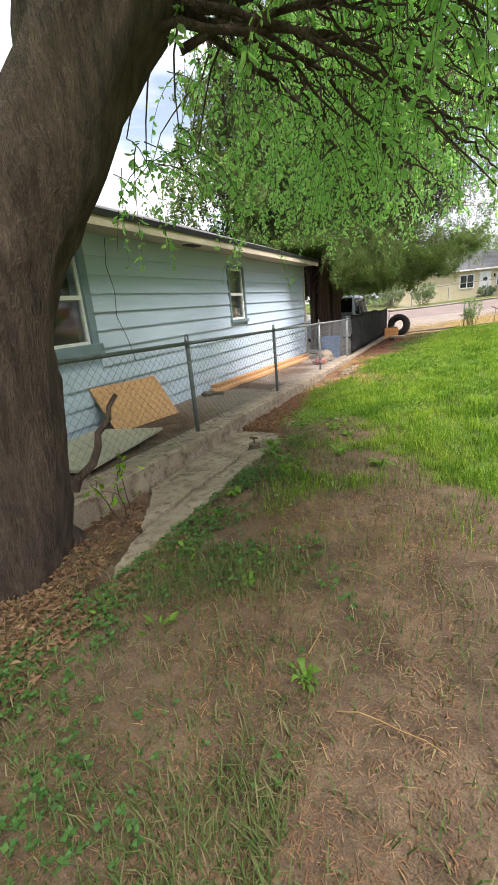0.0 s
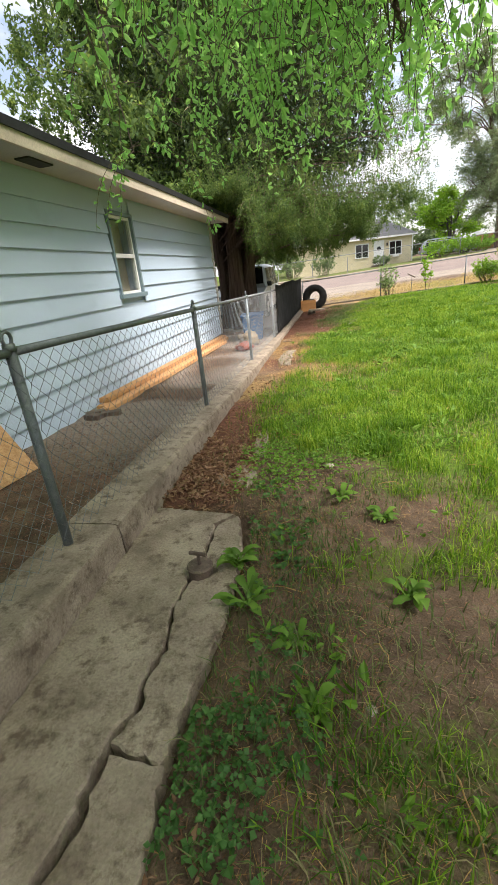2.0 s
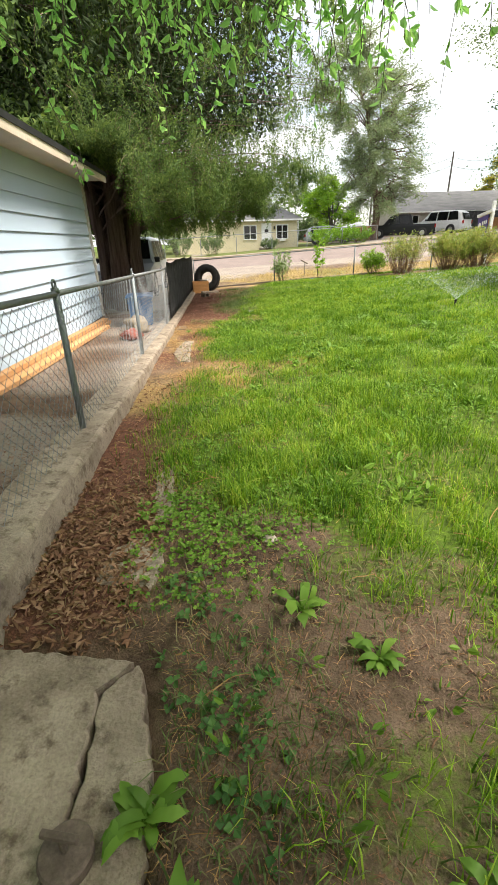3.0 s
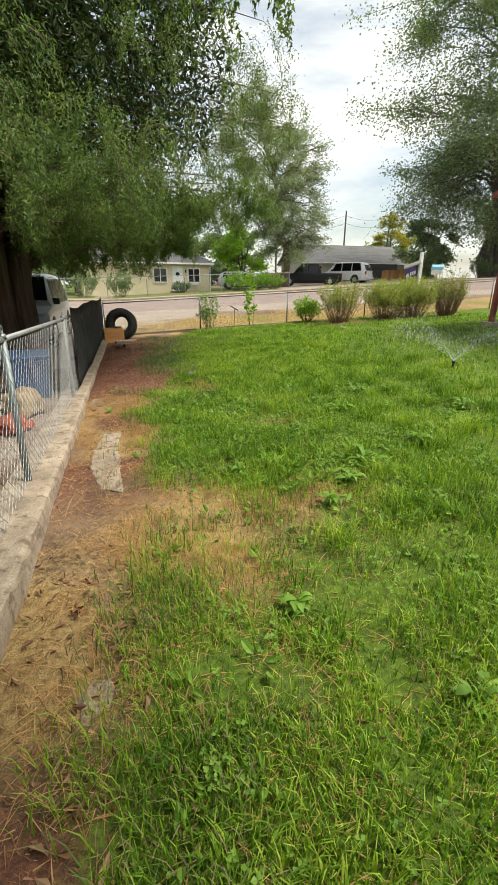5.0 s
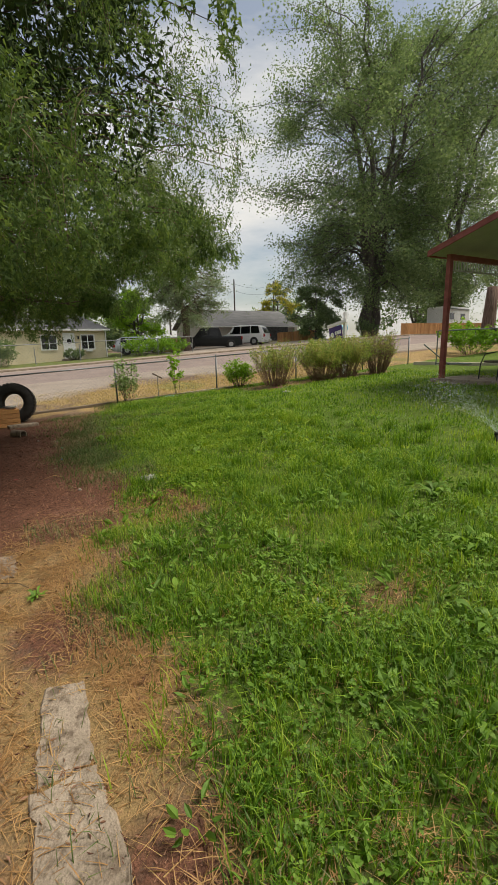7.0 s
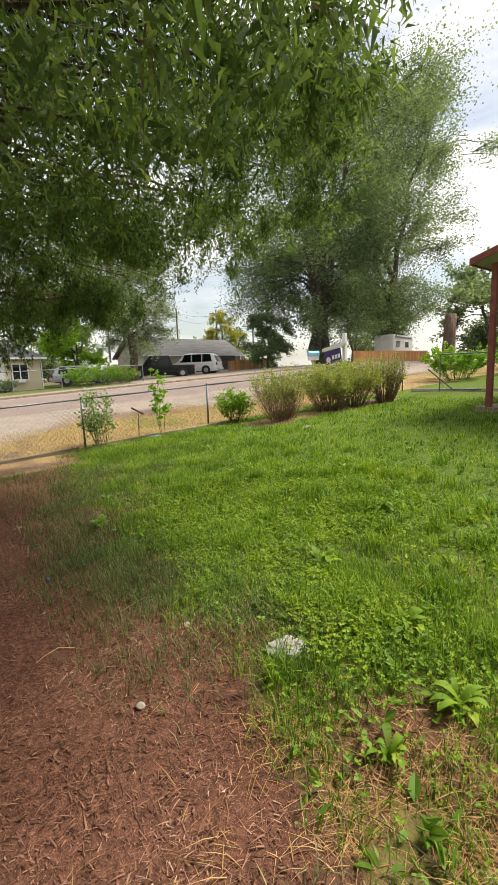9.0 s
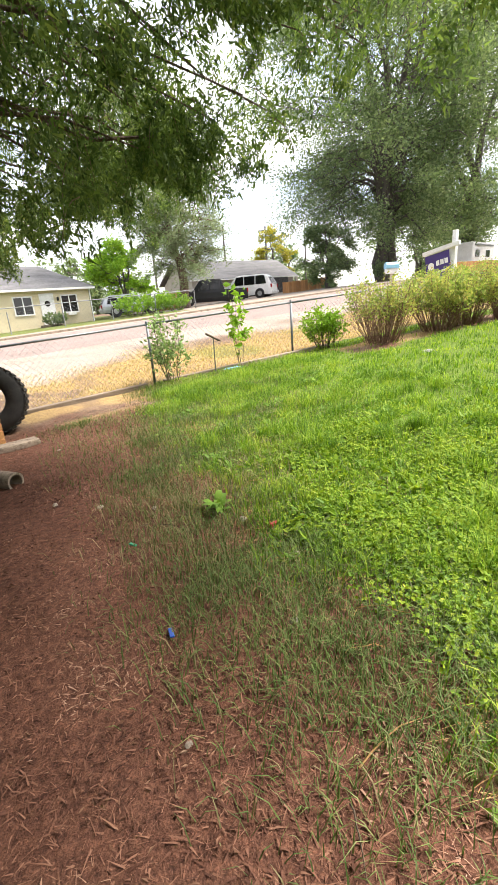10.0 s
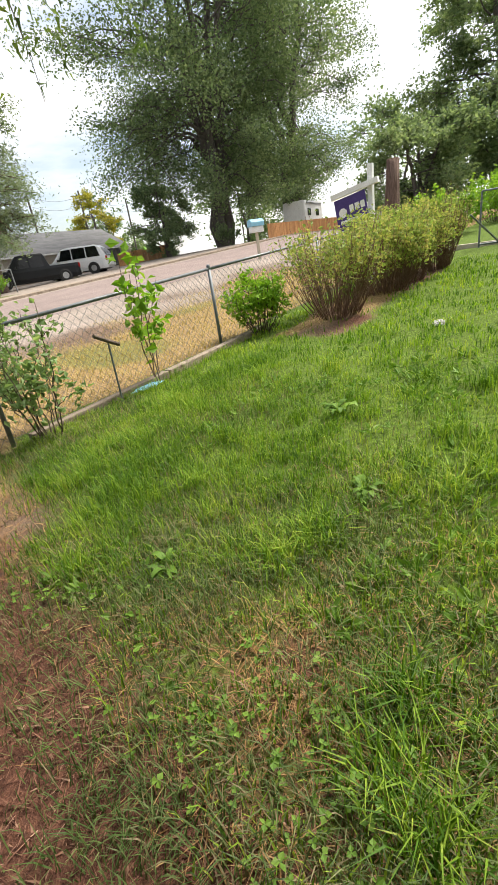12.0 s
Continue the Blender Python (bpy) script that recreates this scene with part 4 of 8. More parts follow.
for x, y in ((-0.18, -0.13), (0.18, -0.13), (-0.18, 0.13), (0.18, 0.13)):
    part("corner_post", boxes((x - 0.015, x + 0.015, y - 0.015, y + 0.015, 0, 0.3)), CRATE, crate)
part("bottom", boxes((-0.19, 0.19, -0.14, 0.14, 0.01, 0.02)), CRATE, crate)
bm = bmesh.new()
cyl(bm, (0, 0, 0), (0, 0, 0.05), 0.06, 0.15, 20)
dish = tagged(part("plastic_bowl", bm, BAG, smooth=True), "pale plastic bowl on the crate", "bowl")
dish.matrix_world = pose(-1.5, 18.6, float(land(-1.62, 18.6)) + 0.37, 0, 0, 0)


def rock(name, loc, size, seed, mat, label, category, group="", flat=0.6):
    rnd = random.Random(seed)
    bm = bmesh.new()
    bmesh.ops.create_icosphere(bm, subdivisions=2, radius=size)
    for v in bm.verts:
        n = noise.noise(v.co / size * 1.3 + Vector((seed * 3.1, 0, 0)))
        v.co *= 1 + 0.3 * n
        v.co.z *= flat
    ob = tagged(part(name, bm, mat), label, category, group)
    ob.matrix_world = pose(loc[0], loc[1], float(land(loc[0], loc[1])) + size * flat * 0.35 + (loc[2] if len(loc) > 2 else 0), 0, 0, rnd.uniform(0, 360))
    return ob


bm = boxes((-0.28, 0.28, -0.1, 0.1, 0, 0.07), bevel=0.02)
blk = tagged(part("concrete_block", bm, CONCRETE), "flat broken concrete block on the needle litter", "block")
blk.matrix_world = pose(-1.3, 18.15, float(land(-1.3, 18.15)) + 0.0, 0, 0, 12)
bm = bmesh.new()
cyl(bm, (0, -0.13, 0), (0, 0.13, 0), 0.075, 0.075, 20, False)
bmesh.ops.solidify(bm, geom=bm.faces[:], thickness=0.018)
pipe = tagged(part("clay_pipe", bm, CONCRETE, smooth=False), "short broken piece of grey clay pipe", "pipe")
pipe.matrix_world = pose(-1.42, 16.95, float(land(-1.4, 16.95)) + 0.06, 0, 0, 35)

for k, (x, y, s) in enumerate(((-0.97, 12.89, 0.028), (-0.53, 13.26, 0.03), (-0.27, 15.05, 0.03), (-0.55, 14.2, 0.025), (-0.25, 14.55, 0.024), (-0.7, 4.8, 0.05), (0.05, 15.85, 0.022), (-0.9, 15.9, 0.03),
                               (-0.62, 15.6, 0.025), (-1.1, 14.0, 0.024), (0.62, 16.1, 0.04), (-0.55, 3.0, 0.025), (-0.62, 2.5, 0.02), (-0.45, 2.35, 0.018), (-1.15, 16.2, 0.028), (-0.9, 17.6, 0.03))):
    rock("pebble", (x, y), s * 0.75, k + 3, STONE, "pale pebble lying on the litter", "stone", "pebbles")


def crumpled(name, loc, size, seed, mat, label, category, squash=0.45, stretch=1.6, rz=0):
    bm = bmesh.new()
    bmesh.ops.create_icosphere(bm, subdivisions=4, radius=size)
    for v in bm.verts:
        p = v.co / size
        n = abs(noise.noise(p * 2.2 + Vector((seed, 0, 0)))) * 0.9 + abs(noise.noise(p * 5.5 + Vector((0, seed, 0)))) * 0.35
        v.co *= 0.75 + 0.55 * n
        v.co.x *= stretch
        v.co.z *= squash
    ob = tagged(part(name, bm, mat), label, category)
    ob.matrix_world = pose(loc[0], loc[1], float(land(*loc)) + size * squash * 0.45, 0, 0, rz)
    return ob


crumpled("plastic_bag", (-0.28, 12.72), 0.07, 5, BAG, "crumpled translucent white plastic bag on the ground", "bag", rz=-25)
crumpled("paper_scrap", (4.83, 17.55), 0.07, 9, BAG, "small white scrap of paper on the lawn", "litter")
crumpled("paper_scrap", (2.55, 20.0), 0.09, 11, SKYBLUE, "pale blue crumpled wrapper under the fence", "litter", 0.3, 2.4)
crumpled("paper_scrap", (-0.2, 9.9), 0.03, 13, BAG, "white scrap in the grass", "litter")
bm = bmesh.new()
cyl(bm, (-0.032, 0, 0), (0.032, 0, 0), 0.014, 0.013, 14)
can = tagged(part("red_can", bm, RED_CAN, smooth=False), "crushed faded red can in the grass", "can")
can.matrix_world = pose(-0.18, 14.86, float(land(-0.18, 14.86)) + 0.012, 0, 5, 15)
for (x, y, rz), mat, nm in (((-0.97, 14.46, 80), BLUE_WRAP, "blue"), ((-0.88, 15.24, 115), GREEN_WRAP, "green"), ((-1.67, 13.46, 60), RED_CAN, "red"), ((-1.54, 13.82, 10), RED_CAN, "red")):
    bm = boxes((-0.026, 0.026, -0.009, 0.009, 0, 0.009), bevel=0.003)
    w = tagged(part("candy_wrapper", bm, mat), f"small {nm} plastic wrapper on the litter", "litter", "wrappers")
    w.matrix_world = pose(x, y, float(land(x, y)) + 0.006, 6, 0, rz)

# lawn sprinkler with its spray
sx, sy = 3.41, 11.15
sprinkler = thing("lawn_sprinkler", "small sprinkler head throwing a fan of water on the lawn", "sprinkler", (sx, sy, float(land(sx, sy))))
bm = bmesh.new()
cyl(bm, (0, 0, -0.05), (0, 0, 0.09), 0.018, 0.018, 12)
cyl(bm, (0, 0, 0.09), (0, 0, 0.12), 0.026, 0.02, 12)
part("head", bm, BLACK_PLASTIC, sprinkler, smooth=True)
rng = np.random.default_rng(8)
n = 11000
az, el, sp = rng.uniform(0, 2 * np.pi, n), np.radians(rng.uniform(38, 58, n)), rng.uniform(3.4, 4.9, n)
tt = rng.beta(1.1, 2.0, n) * 0.6
vel = np.stack([np.cos(az) * np.cos(el) * sp, np.sin(az) * np.cos(el) * sp, np.sin(el) * sp], -1)
pos = vel * tt[:, None] - np.array([0, 0, 4.9]) * (tt ** 2)[:, None] + [0, 0, 0.12]
now = vel - np.array([0, 0, 9.8]) * tt[:, None]
now /= np.linalg.norm(now, axis=1)[:, None]
size = rng.uniform(0.0002, 0.00045, n)
streak = now * (0.012 + 0.018 * rng.random(n))[:, None]
sidev = np.cross(now, [0, 0, 1.0])
sidev /= np.linalg.norm(sidev, axis=1)[:, None] + 1e-9
upv = np.cross(sidev, now)
V = np.stack([pos - streak, pos + sidev * size[:, None], pos + upv * size[:, None], pos - sidev * size[:, None], pos - upv * size[:, None], pos + streak * 0.4], 1).reshape(-1, 3)
b6 = np.arange(n)[:, None] * 6
F = np.concatenate([b6 + np.array(q) for q in ((0, 1, 2), (0, 2, 3), (0, 3, 4), (0, 4, 1), (5, 2, 1), (5, 3, 2), (5, 4, 3), (5, 1, 4))])
spray = part("water_spray", mesh_arrays("water_spray", V, F, WATER), None, sprinkler, "fine mist of falling water")
tagged(spray, kind="stuff")

# ---- beige house with its porch ----
BX, BY = 7.75, 13.2
beige = thing("beige_house", "beige lap-sided house with a grey shingle roof and red porch", "house")
gz0 = float(land(BX, 12)) - 0.2
part("wall", boxes((BX + 0.02, 16.0, 2.0, BY - 0.02, gz0, 4.55)), BEIGE, beige)
eave_z = 4.55
ro = bmesh.new()
xe, xr, zr = BX - 0.42, 11.9, eave_z + 3.6
q = [(xe, 1.5, eave_z), (xe, BY + 0.5, eave_z), (xr, BY + 0.5, zr), (xr, 1.5, zr), (16.4, BY + 0.5, eave_z), (16.4, 1.5, eave_z)]
hi = [ro.verts.new(p) for p in q]
lo = [ro.verts.new((p[0], p[1], p[2] - 0.1)) for p in q]
for f in ((0, 1, 2, 3), (3, 2, 4, 5)):
    ro.faces.new([hi[k] for k in f])
    ro.faces.new([lo[k] for k in f])
for a, b in ((0, 1), (1, 2), (2, 4), (4, 5), (5, 3), (3, 0)):
    ro.faces.new((hi[a], hi[b], lo[b], lo[a]))
part("roof", ro, SHINGLE, beige)
part("eave_board", boxes((xe - 0.02, xe + 0.005, 1.5, BY + 0.5, eave_z - 0.14, eave_z - 0.01)), BLACK_PLASTIC, beige, "dark eave board")
part("soffit", boxes((xe + 0.006, BX + 0.02, 1.5, BY + 0.45, eave_z - 0.13, eave_z - 0.11)), SOFFIT, beige)
gb = bmesh.new()
tri = [gb.verts.new(p) for p in ((BX + 0.02, BY - 0.03, 4.5), (16.0, BY - 0.03, 4.5), (xr, BY - 0.03, zr - 0.2), (BX + 0.02, BY - 0.2, 4.5), (16.0, BY - 0.2, 4.5), (xr, BY - 0.2, zr - 0.2))]
for f in ((0, 1, 2), (3, 4, 5), (0, 1, 4, 3), (1, 2, 5, 4), (0, 2, 5, 3)):
    gb.faces.new([tri[k] for k in f])
part("gable", gb, BEIGE, beige)

PX, PY = 7.95, 15.3
pz = float(land(PX, PY))
porch = thing("porch", "small porch with red posts, red fascia and a pale ceiling", "porch")
part("floor_slab", boxes((BX + 0.1, 12.6, BY + 0.02, PY + 0.25, pz - 0.3, pz + 0.1), bevel=0.01), CONCRETE, porch)
for x, y in ((PX, PY), (12.2, PY)):
    part("post", boxes((x - 0.055, x + 0.055, y - 0.055, y + 0.055, pz + 0.1, pz + 2.86), bevel=0.008), RED_PAINT, porch)
part("beam", boxes((PX - 0.06, 12.4, PY - 0.05, PY + 0.05, pz + 2.86, pz + 2.98)), RED_PAINT, porch)
bm = bmesh.new()
q = [(PX - 0.35, PY + 0.35), (12.7, PY + 0.35), (12.7, BY + 0.03), (PX - 0.35, BY + 0.03)]
zz = [pz + 2.99, pz + 2.99, pz + 3.65, pz + 3.65]
hi = [bm.verts.new((x, y, z + 0.07)) for (x, y), z in zip(q, zz)]
lo = [bm.verts.new((x, y, z)) for (x, y), z in zip(q, zz)]
bm.faces.new(hi), bm.faces.new(lo)
for k in range(4):
    bm.faces.new((hi[k], hi[(k + 1) % 4], lo[(k + 1) % 4], lo[k]))
part("porch_roof", bm, SOFFIT, porch)
bm = bmesh.new()
for (a, za), (b, zb) in (((0, 0), (1, 0)), ((0, 0), (3, 0))):
    p, r = Vector((*q[a], zz[a])), Vector((*q[b], zz[b]))
    d = (r - p).normalized()
    sid = Vector((0, 0, 1)).cross(d).normalized() * 0.015
    vs = [bm.verts.new(v) for v in (p - sid - Vector((0, 0, 0.03)), r - sid - Vector((0, 0, 0.03)), r - sid + Vector((0, 0, 0.1)), p - sid + Vector((0, 0, 0.1)),
                                    p + sid - Vector((0, 0, 0.03)), r + sid - Vector((0, 0, 0.03)), r + sid + Vector((0, 0, 0.1)), p + sid + Vector((0, 0, 0.1)))]
    for f in ((0, 1, 2, 3), (4, 5, 6, 7), (0, 1, 5, 4), (2, 3, 7, 6), (0, 3, 7, 4), (1, 2, 6, 5)):
        bm.faces.new([vs[k] for k in f])
part("fascia", bm, RED_PAINT, porch)
fr = boxes((-0.012, 0.012, -0.01, 0.01, 0, 0.2))
fr_me = bpy.data.meshes.new("spindle")
fr.to_mesh(fr_me)
fr.free()
fr_me.materials.append(SOFFIT)
for k in range(38):
    attach(new("spindle", fr_me), porch).matrix_basis = pose(PX + 0.12 + k * 0.11, PY, pz + 2.65)
part("spindle_rail", boxes((PX + 0.06, 12.14, PY - 0.015, PY + 0.015, pz + 2.62, pz + 2.65)), SOFFIT, porch)


def patio_chair(loc, rz):
    c = thing("patio_chair", "metal patio chair with a brown sling seat on the porch", "chair", loc, rz)
    bm = bmesh.new()
    for s in (-1, 1):
        path = [(s * 0.3, -0.32, 0), (s * 0.3, -0.3, 0.35), (s * 0.3, -0.2, 0.58), (s * 0.3, 0.1, 0.62), (s * 0.28, 0.32, 0.6)]
        V, F = tubes([(np.array(path), np.full(5, 0.014))], 6)
        vs = [bm.verts.new(v) for v in V]
        [bm.faces.new([vs[k] for k in f]) for f in F]
    part("arm_frame", bm, BLACK_PLASTIC, c, smooth=True)
    for s in (-1, 1):
        part("back_leg", cyl(bmesh.new(), (s * 0.27, 0.42, 0), (s * 0.27, 0.2, 0.42), 0.014, 0.014, 8), BLACK_PLASTIC, c)
    part("seat", boxes((-0.27, 0.27, -0.26, 0.28, 0.38, 0.43), bevel=0.015), BROWN_CUSHION, c)
    bm = bmesh.new()
    rows = [(0.26, 0.42, 0.26), (0.34, 0.7, 0.28), (0.42, 0.92, 0.26), (0.47, 1.06, 0.2), (0.5, 1.12, 0.1)]
    prev = None
    for y, z, w in rows:
        cur = [bm.verts.new((x, y + 0.06 * (1 - (x / w) ** 2), z)) for x in np.linspace(-w, w, 7)]
        if prev:
            [bm.faces.new((prev[k], prev[k + 1], cur[k + 1], cur[k])) for k in range(6)]
        prev = cur
    bmesh.ops.solidify(bm, geom=bm.faces[:], thickness=0.03)
    part("backrest", bm, BROWN_CUSHION, c, smooth=True)
    return c


patio_chair((8.55, 14.2, pz + 0.1), 250)

# ---- estate sign, mailbox, hose bib along the street ----
gx = float(land(8.9, 19.92))
sign = thing("yard_sign", "white wooden yard sign post with a hanging purple panel", "sign", (8.9, 19.92, gx), -92)
H = 2.08
part("post", boxes((-0.05, 0.05, -0.05, 0.05, -0.2, H), bevel=0.006), WHITE, sign)
arm = part("arm", boxes((-0.82, 0.2, -0.045, 0.045, -0.05, 0.05), bevel=0.005), WHITE, sign)
arm.matrix_basis = pose(0, -0.096, H - 0.33, 0, -9, 0)
pan = part("panel", boxes((-0.78, -0.1, -0.012, 0.012, -0.66, -0.07), bevel=0.003), PURPLE, sign, "purple panel with white bars of lettering")
pan.matrix_basis = pose(0, -0.096, H - 0.33, 0, -9, 0)
for k, x in enumerate((-0.42, -0.3, -0.18)):
    part("letter_bar", boxes((x - 0.045, x + 0.045, -0.018, -0.0135, -0.36, -0.24)), WHITE, pan)
part("emblem", cyl(bmesh.new(), (-0.62, -0.0135, -0.34), (-0.62, -0.018, -0.34), 0.09, 0.09, 20), WHITE, pan)
part("lower_bar", boxes((-0.7, -0.18, -0.018, -0.0135, -0.54, -0.48)), WHITE, pan)

mz = float(land(15.1, 27.1))
mail = thing("mailbox", "roadside mailbox with a pale blue lid on a wooden post", "mailbox", (15.1, 27.1, mz), -30)
part("post", boxes((-0.05, 0.05, -0.05, 0.05, -0.2, 0.98), bevel=0.005), PLY, mail)
bm = bmesh.new()
ring = []
for yy in (-0.28, 0.28):
    ring.append([bm.verts.new((x, yy, z)) for x, z in ((-0.2, 1.2), (-0.2, 1.34), (-0.14, 1.42), (0, 1.46), (0.14, 1.42), (0.2, 1.34), (0.2, 1.2))])
for k in range(7):
    bm.faces.new((ring[0][k], ring[0][(k + 1) % 7], ring[1][(k + 1) % 7], ring[1][k]))
bm.faces.new(ring[0]), bm.faces.new(ring[1])
bmesh.ops.rotate(bm, cent=(0, 0, 1.3), matrix=Matrix.Rotation(math.pi / 2, 3, "Z"), verts=bm.verts)
part("box", bm, SKYBLUE, mail)
part("paper_tray", boxes((-0.26, 0.26, -0.14, 0.14, 0.98, 1.195), bevel=0.01), WHITE, mail, "white newspaper tray")

st = thing("garden_stake", "thin metal stake with a T head standing by the fence", "stake", (2.15, 19.95, float(land(2.15, 19.95))))
part("rod", cyl(bmesh.new(), (0, 0, -0.1), (0.02, 0, 0.6), 0.01, 0.01, 8), GALV_DARK, st)
part("t_head", cyl(bmesh.new(), (-0.12, 0, 0.7), (0.14, 0, 0.56), 0.02, 0.02, 8), RUST, st)
# ---- plants ----
RNG = np.random.default_rng(21)


def leaf_mesh(centres, along, size, aspect, rng, fold=0.25, roll=None):
    """Folded rhombic leaves: centres (n, 3), unit directions along (n, 3), lengths size (n,)."""
    n = len(centres)
    rnd = rng.normal(size=(n, 3)) if roll is None else roll
    side = np.cross(along, rnd)
    side /= np.linalg.norm(side, axis=1)[:, None] + 1e-9
    nor = np.cross(side, along)
    L, W = size[:, None], (size * aspect)[:, None]
    base, tip = centres - along * L * 0.5, centres + along * L * 0.5 - nor * L * 0.06
    mid = centres - along * L * 0.06
    left, right = mid + side * W * 0.5 + nor * W * fold, mid - side * W * 0.5 + nor * W * fold
    V = np.stack([base, left, tip, right], 1).reshape(-1, 3)
    k = np.arange(n)[:, None] * 4
    return V, np.concatenate([k + [0, 2, 1], k + [0, 3, 2]])


def oval_leaves(centres, along, size, aspect, rng, fold=0.18):
    """Six-cornered oval leaves, folded along the midrib and drooping at the tip."""
    n = len(centres)
    side = np.cross(along, rng.normal(size=(n, 3)))
    side /= np.linalg.norm(side, axis=1)[:, None] + 1e-9
    nor = np.cross(side, along)
    L, W = size[:, None], (size * aspect * rng.uniform(0.8, 1.2, n))[:, None]
    at = lambda t, w, lift: centres + along * L * (t - 0.5) + side * W * w + nor * (W * abs(1) * lift - L * 0.16 * (t - 0.3) ** 2)
    V = np.stack([at(0, 0, 0), at(0.3, 0.48, fold), at(0.68, 0.4, fold), at(1.0, 0, 0), at(0.68, -0.4, fold), at(0.3, -0.48, fold)], 1).reshape(-1, 3)
    k = np.arange(n)[:, None] * 6
    return V, np.concatenate([k + [0, 3, 2, 1], k + [0, 5, 4, 3]])


def spray_mesh(centres, along, size, aspect, rng):
    """Single narrow slivers for scale-leaf sprays."""
    side = np.cross(along, rng.normal(size=centres.shape))
    side /= np.linalg.norm(side, axis=1)[:, None] + 1e-9
    L, W = size[:, None], (size * aspect)[:, None]
    V = np.stack([centres - along * L * 0.4 + side * W, centres - along * L * 0.4 - side * W, centres + along * L * 0.6], 1).reshape(-1, 3)
    return V, np.arange(len(V)).reshape(-1, 3)


def curve(p0, p1, bow, n=7, jitter=0.0, rng=None):
    t = np.linspace(0, 1, n)[:, None]
    pts = np.array(p0)[None] * (1 - t) + np.array(p1)[None] * t + np.array(bow)[None] * (4 * t * (1 - t))
    if jitter:
        pts[1:-1] += rng.normal(scale=jitter, size=(n - 2, 3))
    return pts


def hanging(starts, lengths, out, rng, n=8):
    """Drooping twigs: from each start a curve that goes out and then falls."""
    t = np.linspace(0, 1, n)
    d = np.zeros((len(starts), 3))
    a = rng.uniform(0, 2 * np.pi, len(starts))
    d[:, 0], d[:, 1] = np.cos(a) * out, np.sin(a) * out
    fall = 0.5 + 0.5 * rng.random(len(starts))
    pts = starts[:, None, :] + d[:, None, :] * (lengths[:, None] * t)[:, :, None] * (1 - 0.4 * t)[None, :, None]
    pts[:, :, 2] -= (lengths * fall)[:, None] * (0.25 * t + 0.75 * t * t)[None, :]
    return pts


# elm over the start of the walk
def elm():
    rng = np.random.default_rng(5)
    tree = thing("elm_tree", "broad leaning elm with rough brown bark and low hanging green leaves", "tree", (0, 0, 0))
    g = float(land(-1.6, 1.2))
    stems = [
        (np.array([(-2.0, 1.1, -0.2), (-1.97, 1.12, 0.05), (-1.8, 1.23, 0.6), (-1.76, 1.29, 1.05), (-1.72, 1.35, 1.49), (-1.61, 1.49, 1.89), (-1.43, 1.69, 2.27), (-1.27, 1.83, 2.63), (-1.08, 1.99, 2.97), (-0.66, 2.36, 4.2), (-0.38, 2.54, 5.4)]),
         np.array([0.58, 0.45, 0.35, 0.33, 0.31, 0.285, 0.275, 0.27, 0.275, 0.2, 0.12])),
        (np.array([(-2.05, 1.05, 0.1), (-2.0, 1.08, 0.7), (-1.9, 1.43, 1.5), (-1.78, 1.6, 1.92), (-1.62, 1.78, 2.32), (-1.52, 1.88, 2.71), (-1.46, 1.94, 3.06), (-1.51, 1.94, 3.6), (-1.66, 1.94, 5.0)]),
         np.array([0.4, 0.3, 0.25, 0.2, 0.165, 0.14, 0.14, 0.12, 0.08])),
        (np.array([(-1.62, 1.0, g - 0.12), (-1.76, 1.06, g + 0.06), (-1.86, 1.1, g + 0.3), (-1.9, 1.13, g + 0.6)]), np.array([0.1, 0.15, 0.2, 0.2])),
        (np.array([(-1.72, 1.62, g - 0.12), (-1.82, 1.45, g + 0.08), (-1.88, 1.3, g + 0.35), (-1.9, 1.2, g + 0.7)]), np.array([0.1, 0.14, 0.2, 0.22])),
    ]
    V, F = tubes([(np.stack([np.interp(np.linspace(0, 1, 40), np.linspace(0, 1, len(p)), p[:, k]) for k in range(3)], -1), np.interp(np.linspace(0, 1, 40), np.linspace(0, 1, len(r)), r)) for p, r in stems], 28)
    axis_xy = np.stack([np.interp(V[:, 2], stems[0][0][:, 2], stems[0][0][:, 0]), np.interp(V[:, 2], stems[0][0][:, 2], stems[0][0][:, 1])], -1)
    off = V[:, :2] - axis_xy
    ang = np.arctan2(off[:, 1], off[:, 0])
    rid = (np.abs(np.sin(ang * 7 + sheet_noise(ang * 3, V[:, 2], 1.5, 2) * 7)) - 0.5) * 0.03 + (sheet_noise(ang * 4, V[:, 2], 2.6, 6) - 0.5) * 0.06
    V[:, :2] += off / (np.linalg.norm(off, axis=1)[:, None] + 1e-6) * rid[:, None]
    part("trunk", mesh_arrays("trunk", V, F, BARK, True), None, tree)
    limbs = []
    root = np.array((-1.0, 2.0, g + 2.95))
    ends = [(2.4, 2.6, 3.3), (1.5, 4.2, 3.4), (0.6, 5.6, 3.5), (-0.4, 6.2, 3.6), (-1.2, 6.5, 3.4), (-1.6, 5.4, 3.3), (1.0, 1.2, 3.6), (2.0, 0.2, 3.7), (-0.5, 3.6, 4.6), (0.6, 2.6, 4.8), (-2.2, 3.6, 4.0), (-2.6, 2.2, 3.9), (-1.0, 5.8, 4.8), (0.2, 0.2, 4.4), (-2.4, 6.2, 3.4)]
    for e in ends:
        limbs.append(curve(root + rng.normal(scale=0.08, size=3) + [0, 0, rng.uniform(-0.3, 0.8)], e, (0, 0, 0.35 + rng.uniform(0, 0.3)), 16, 0.035, rng))
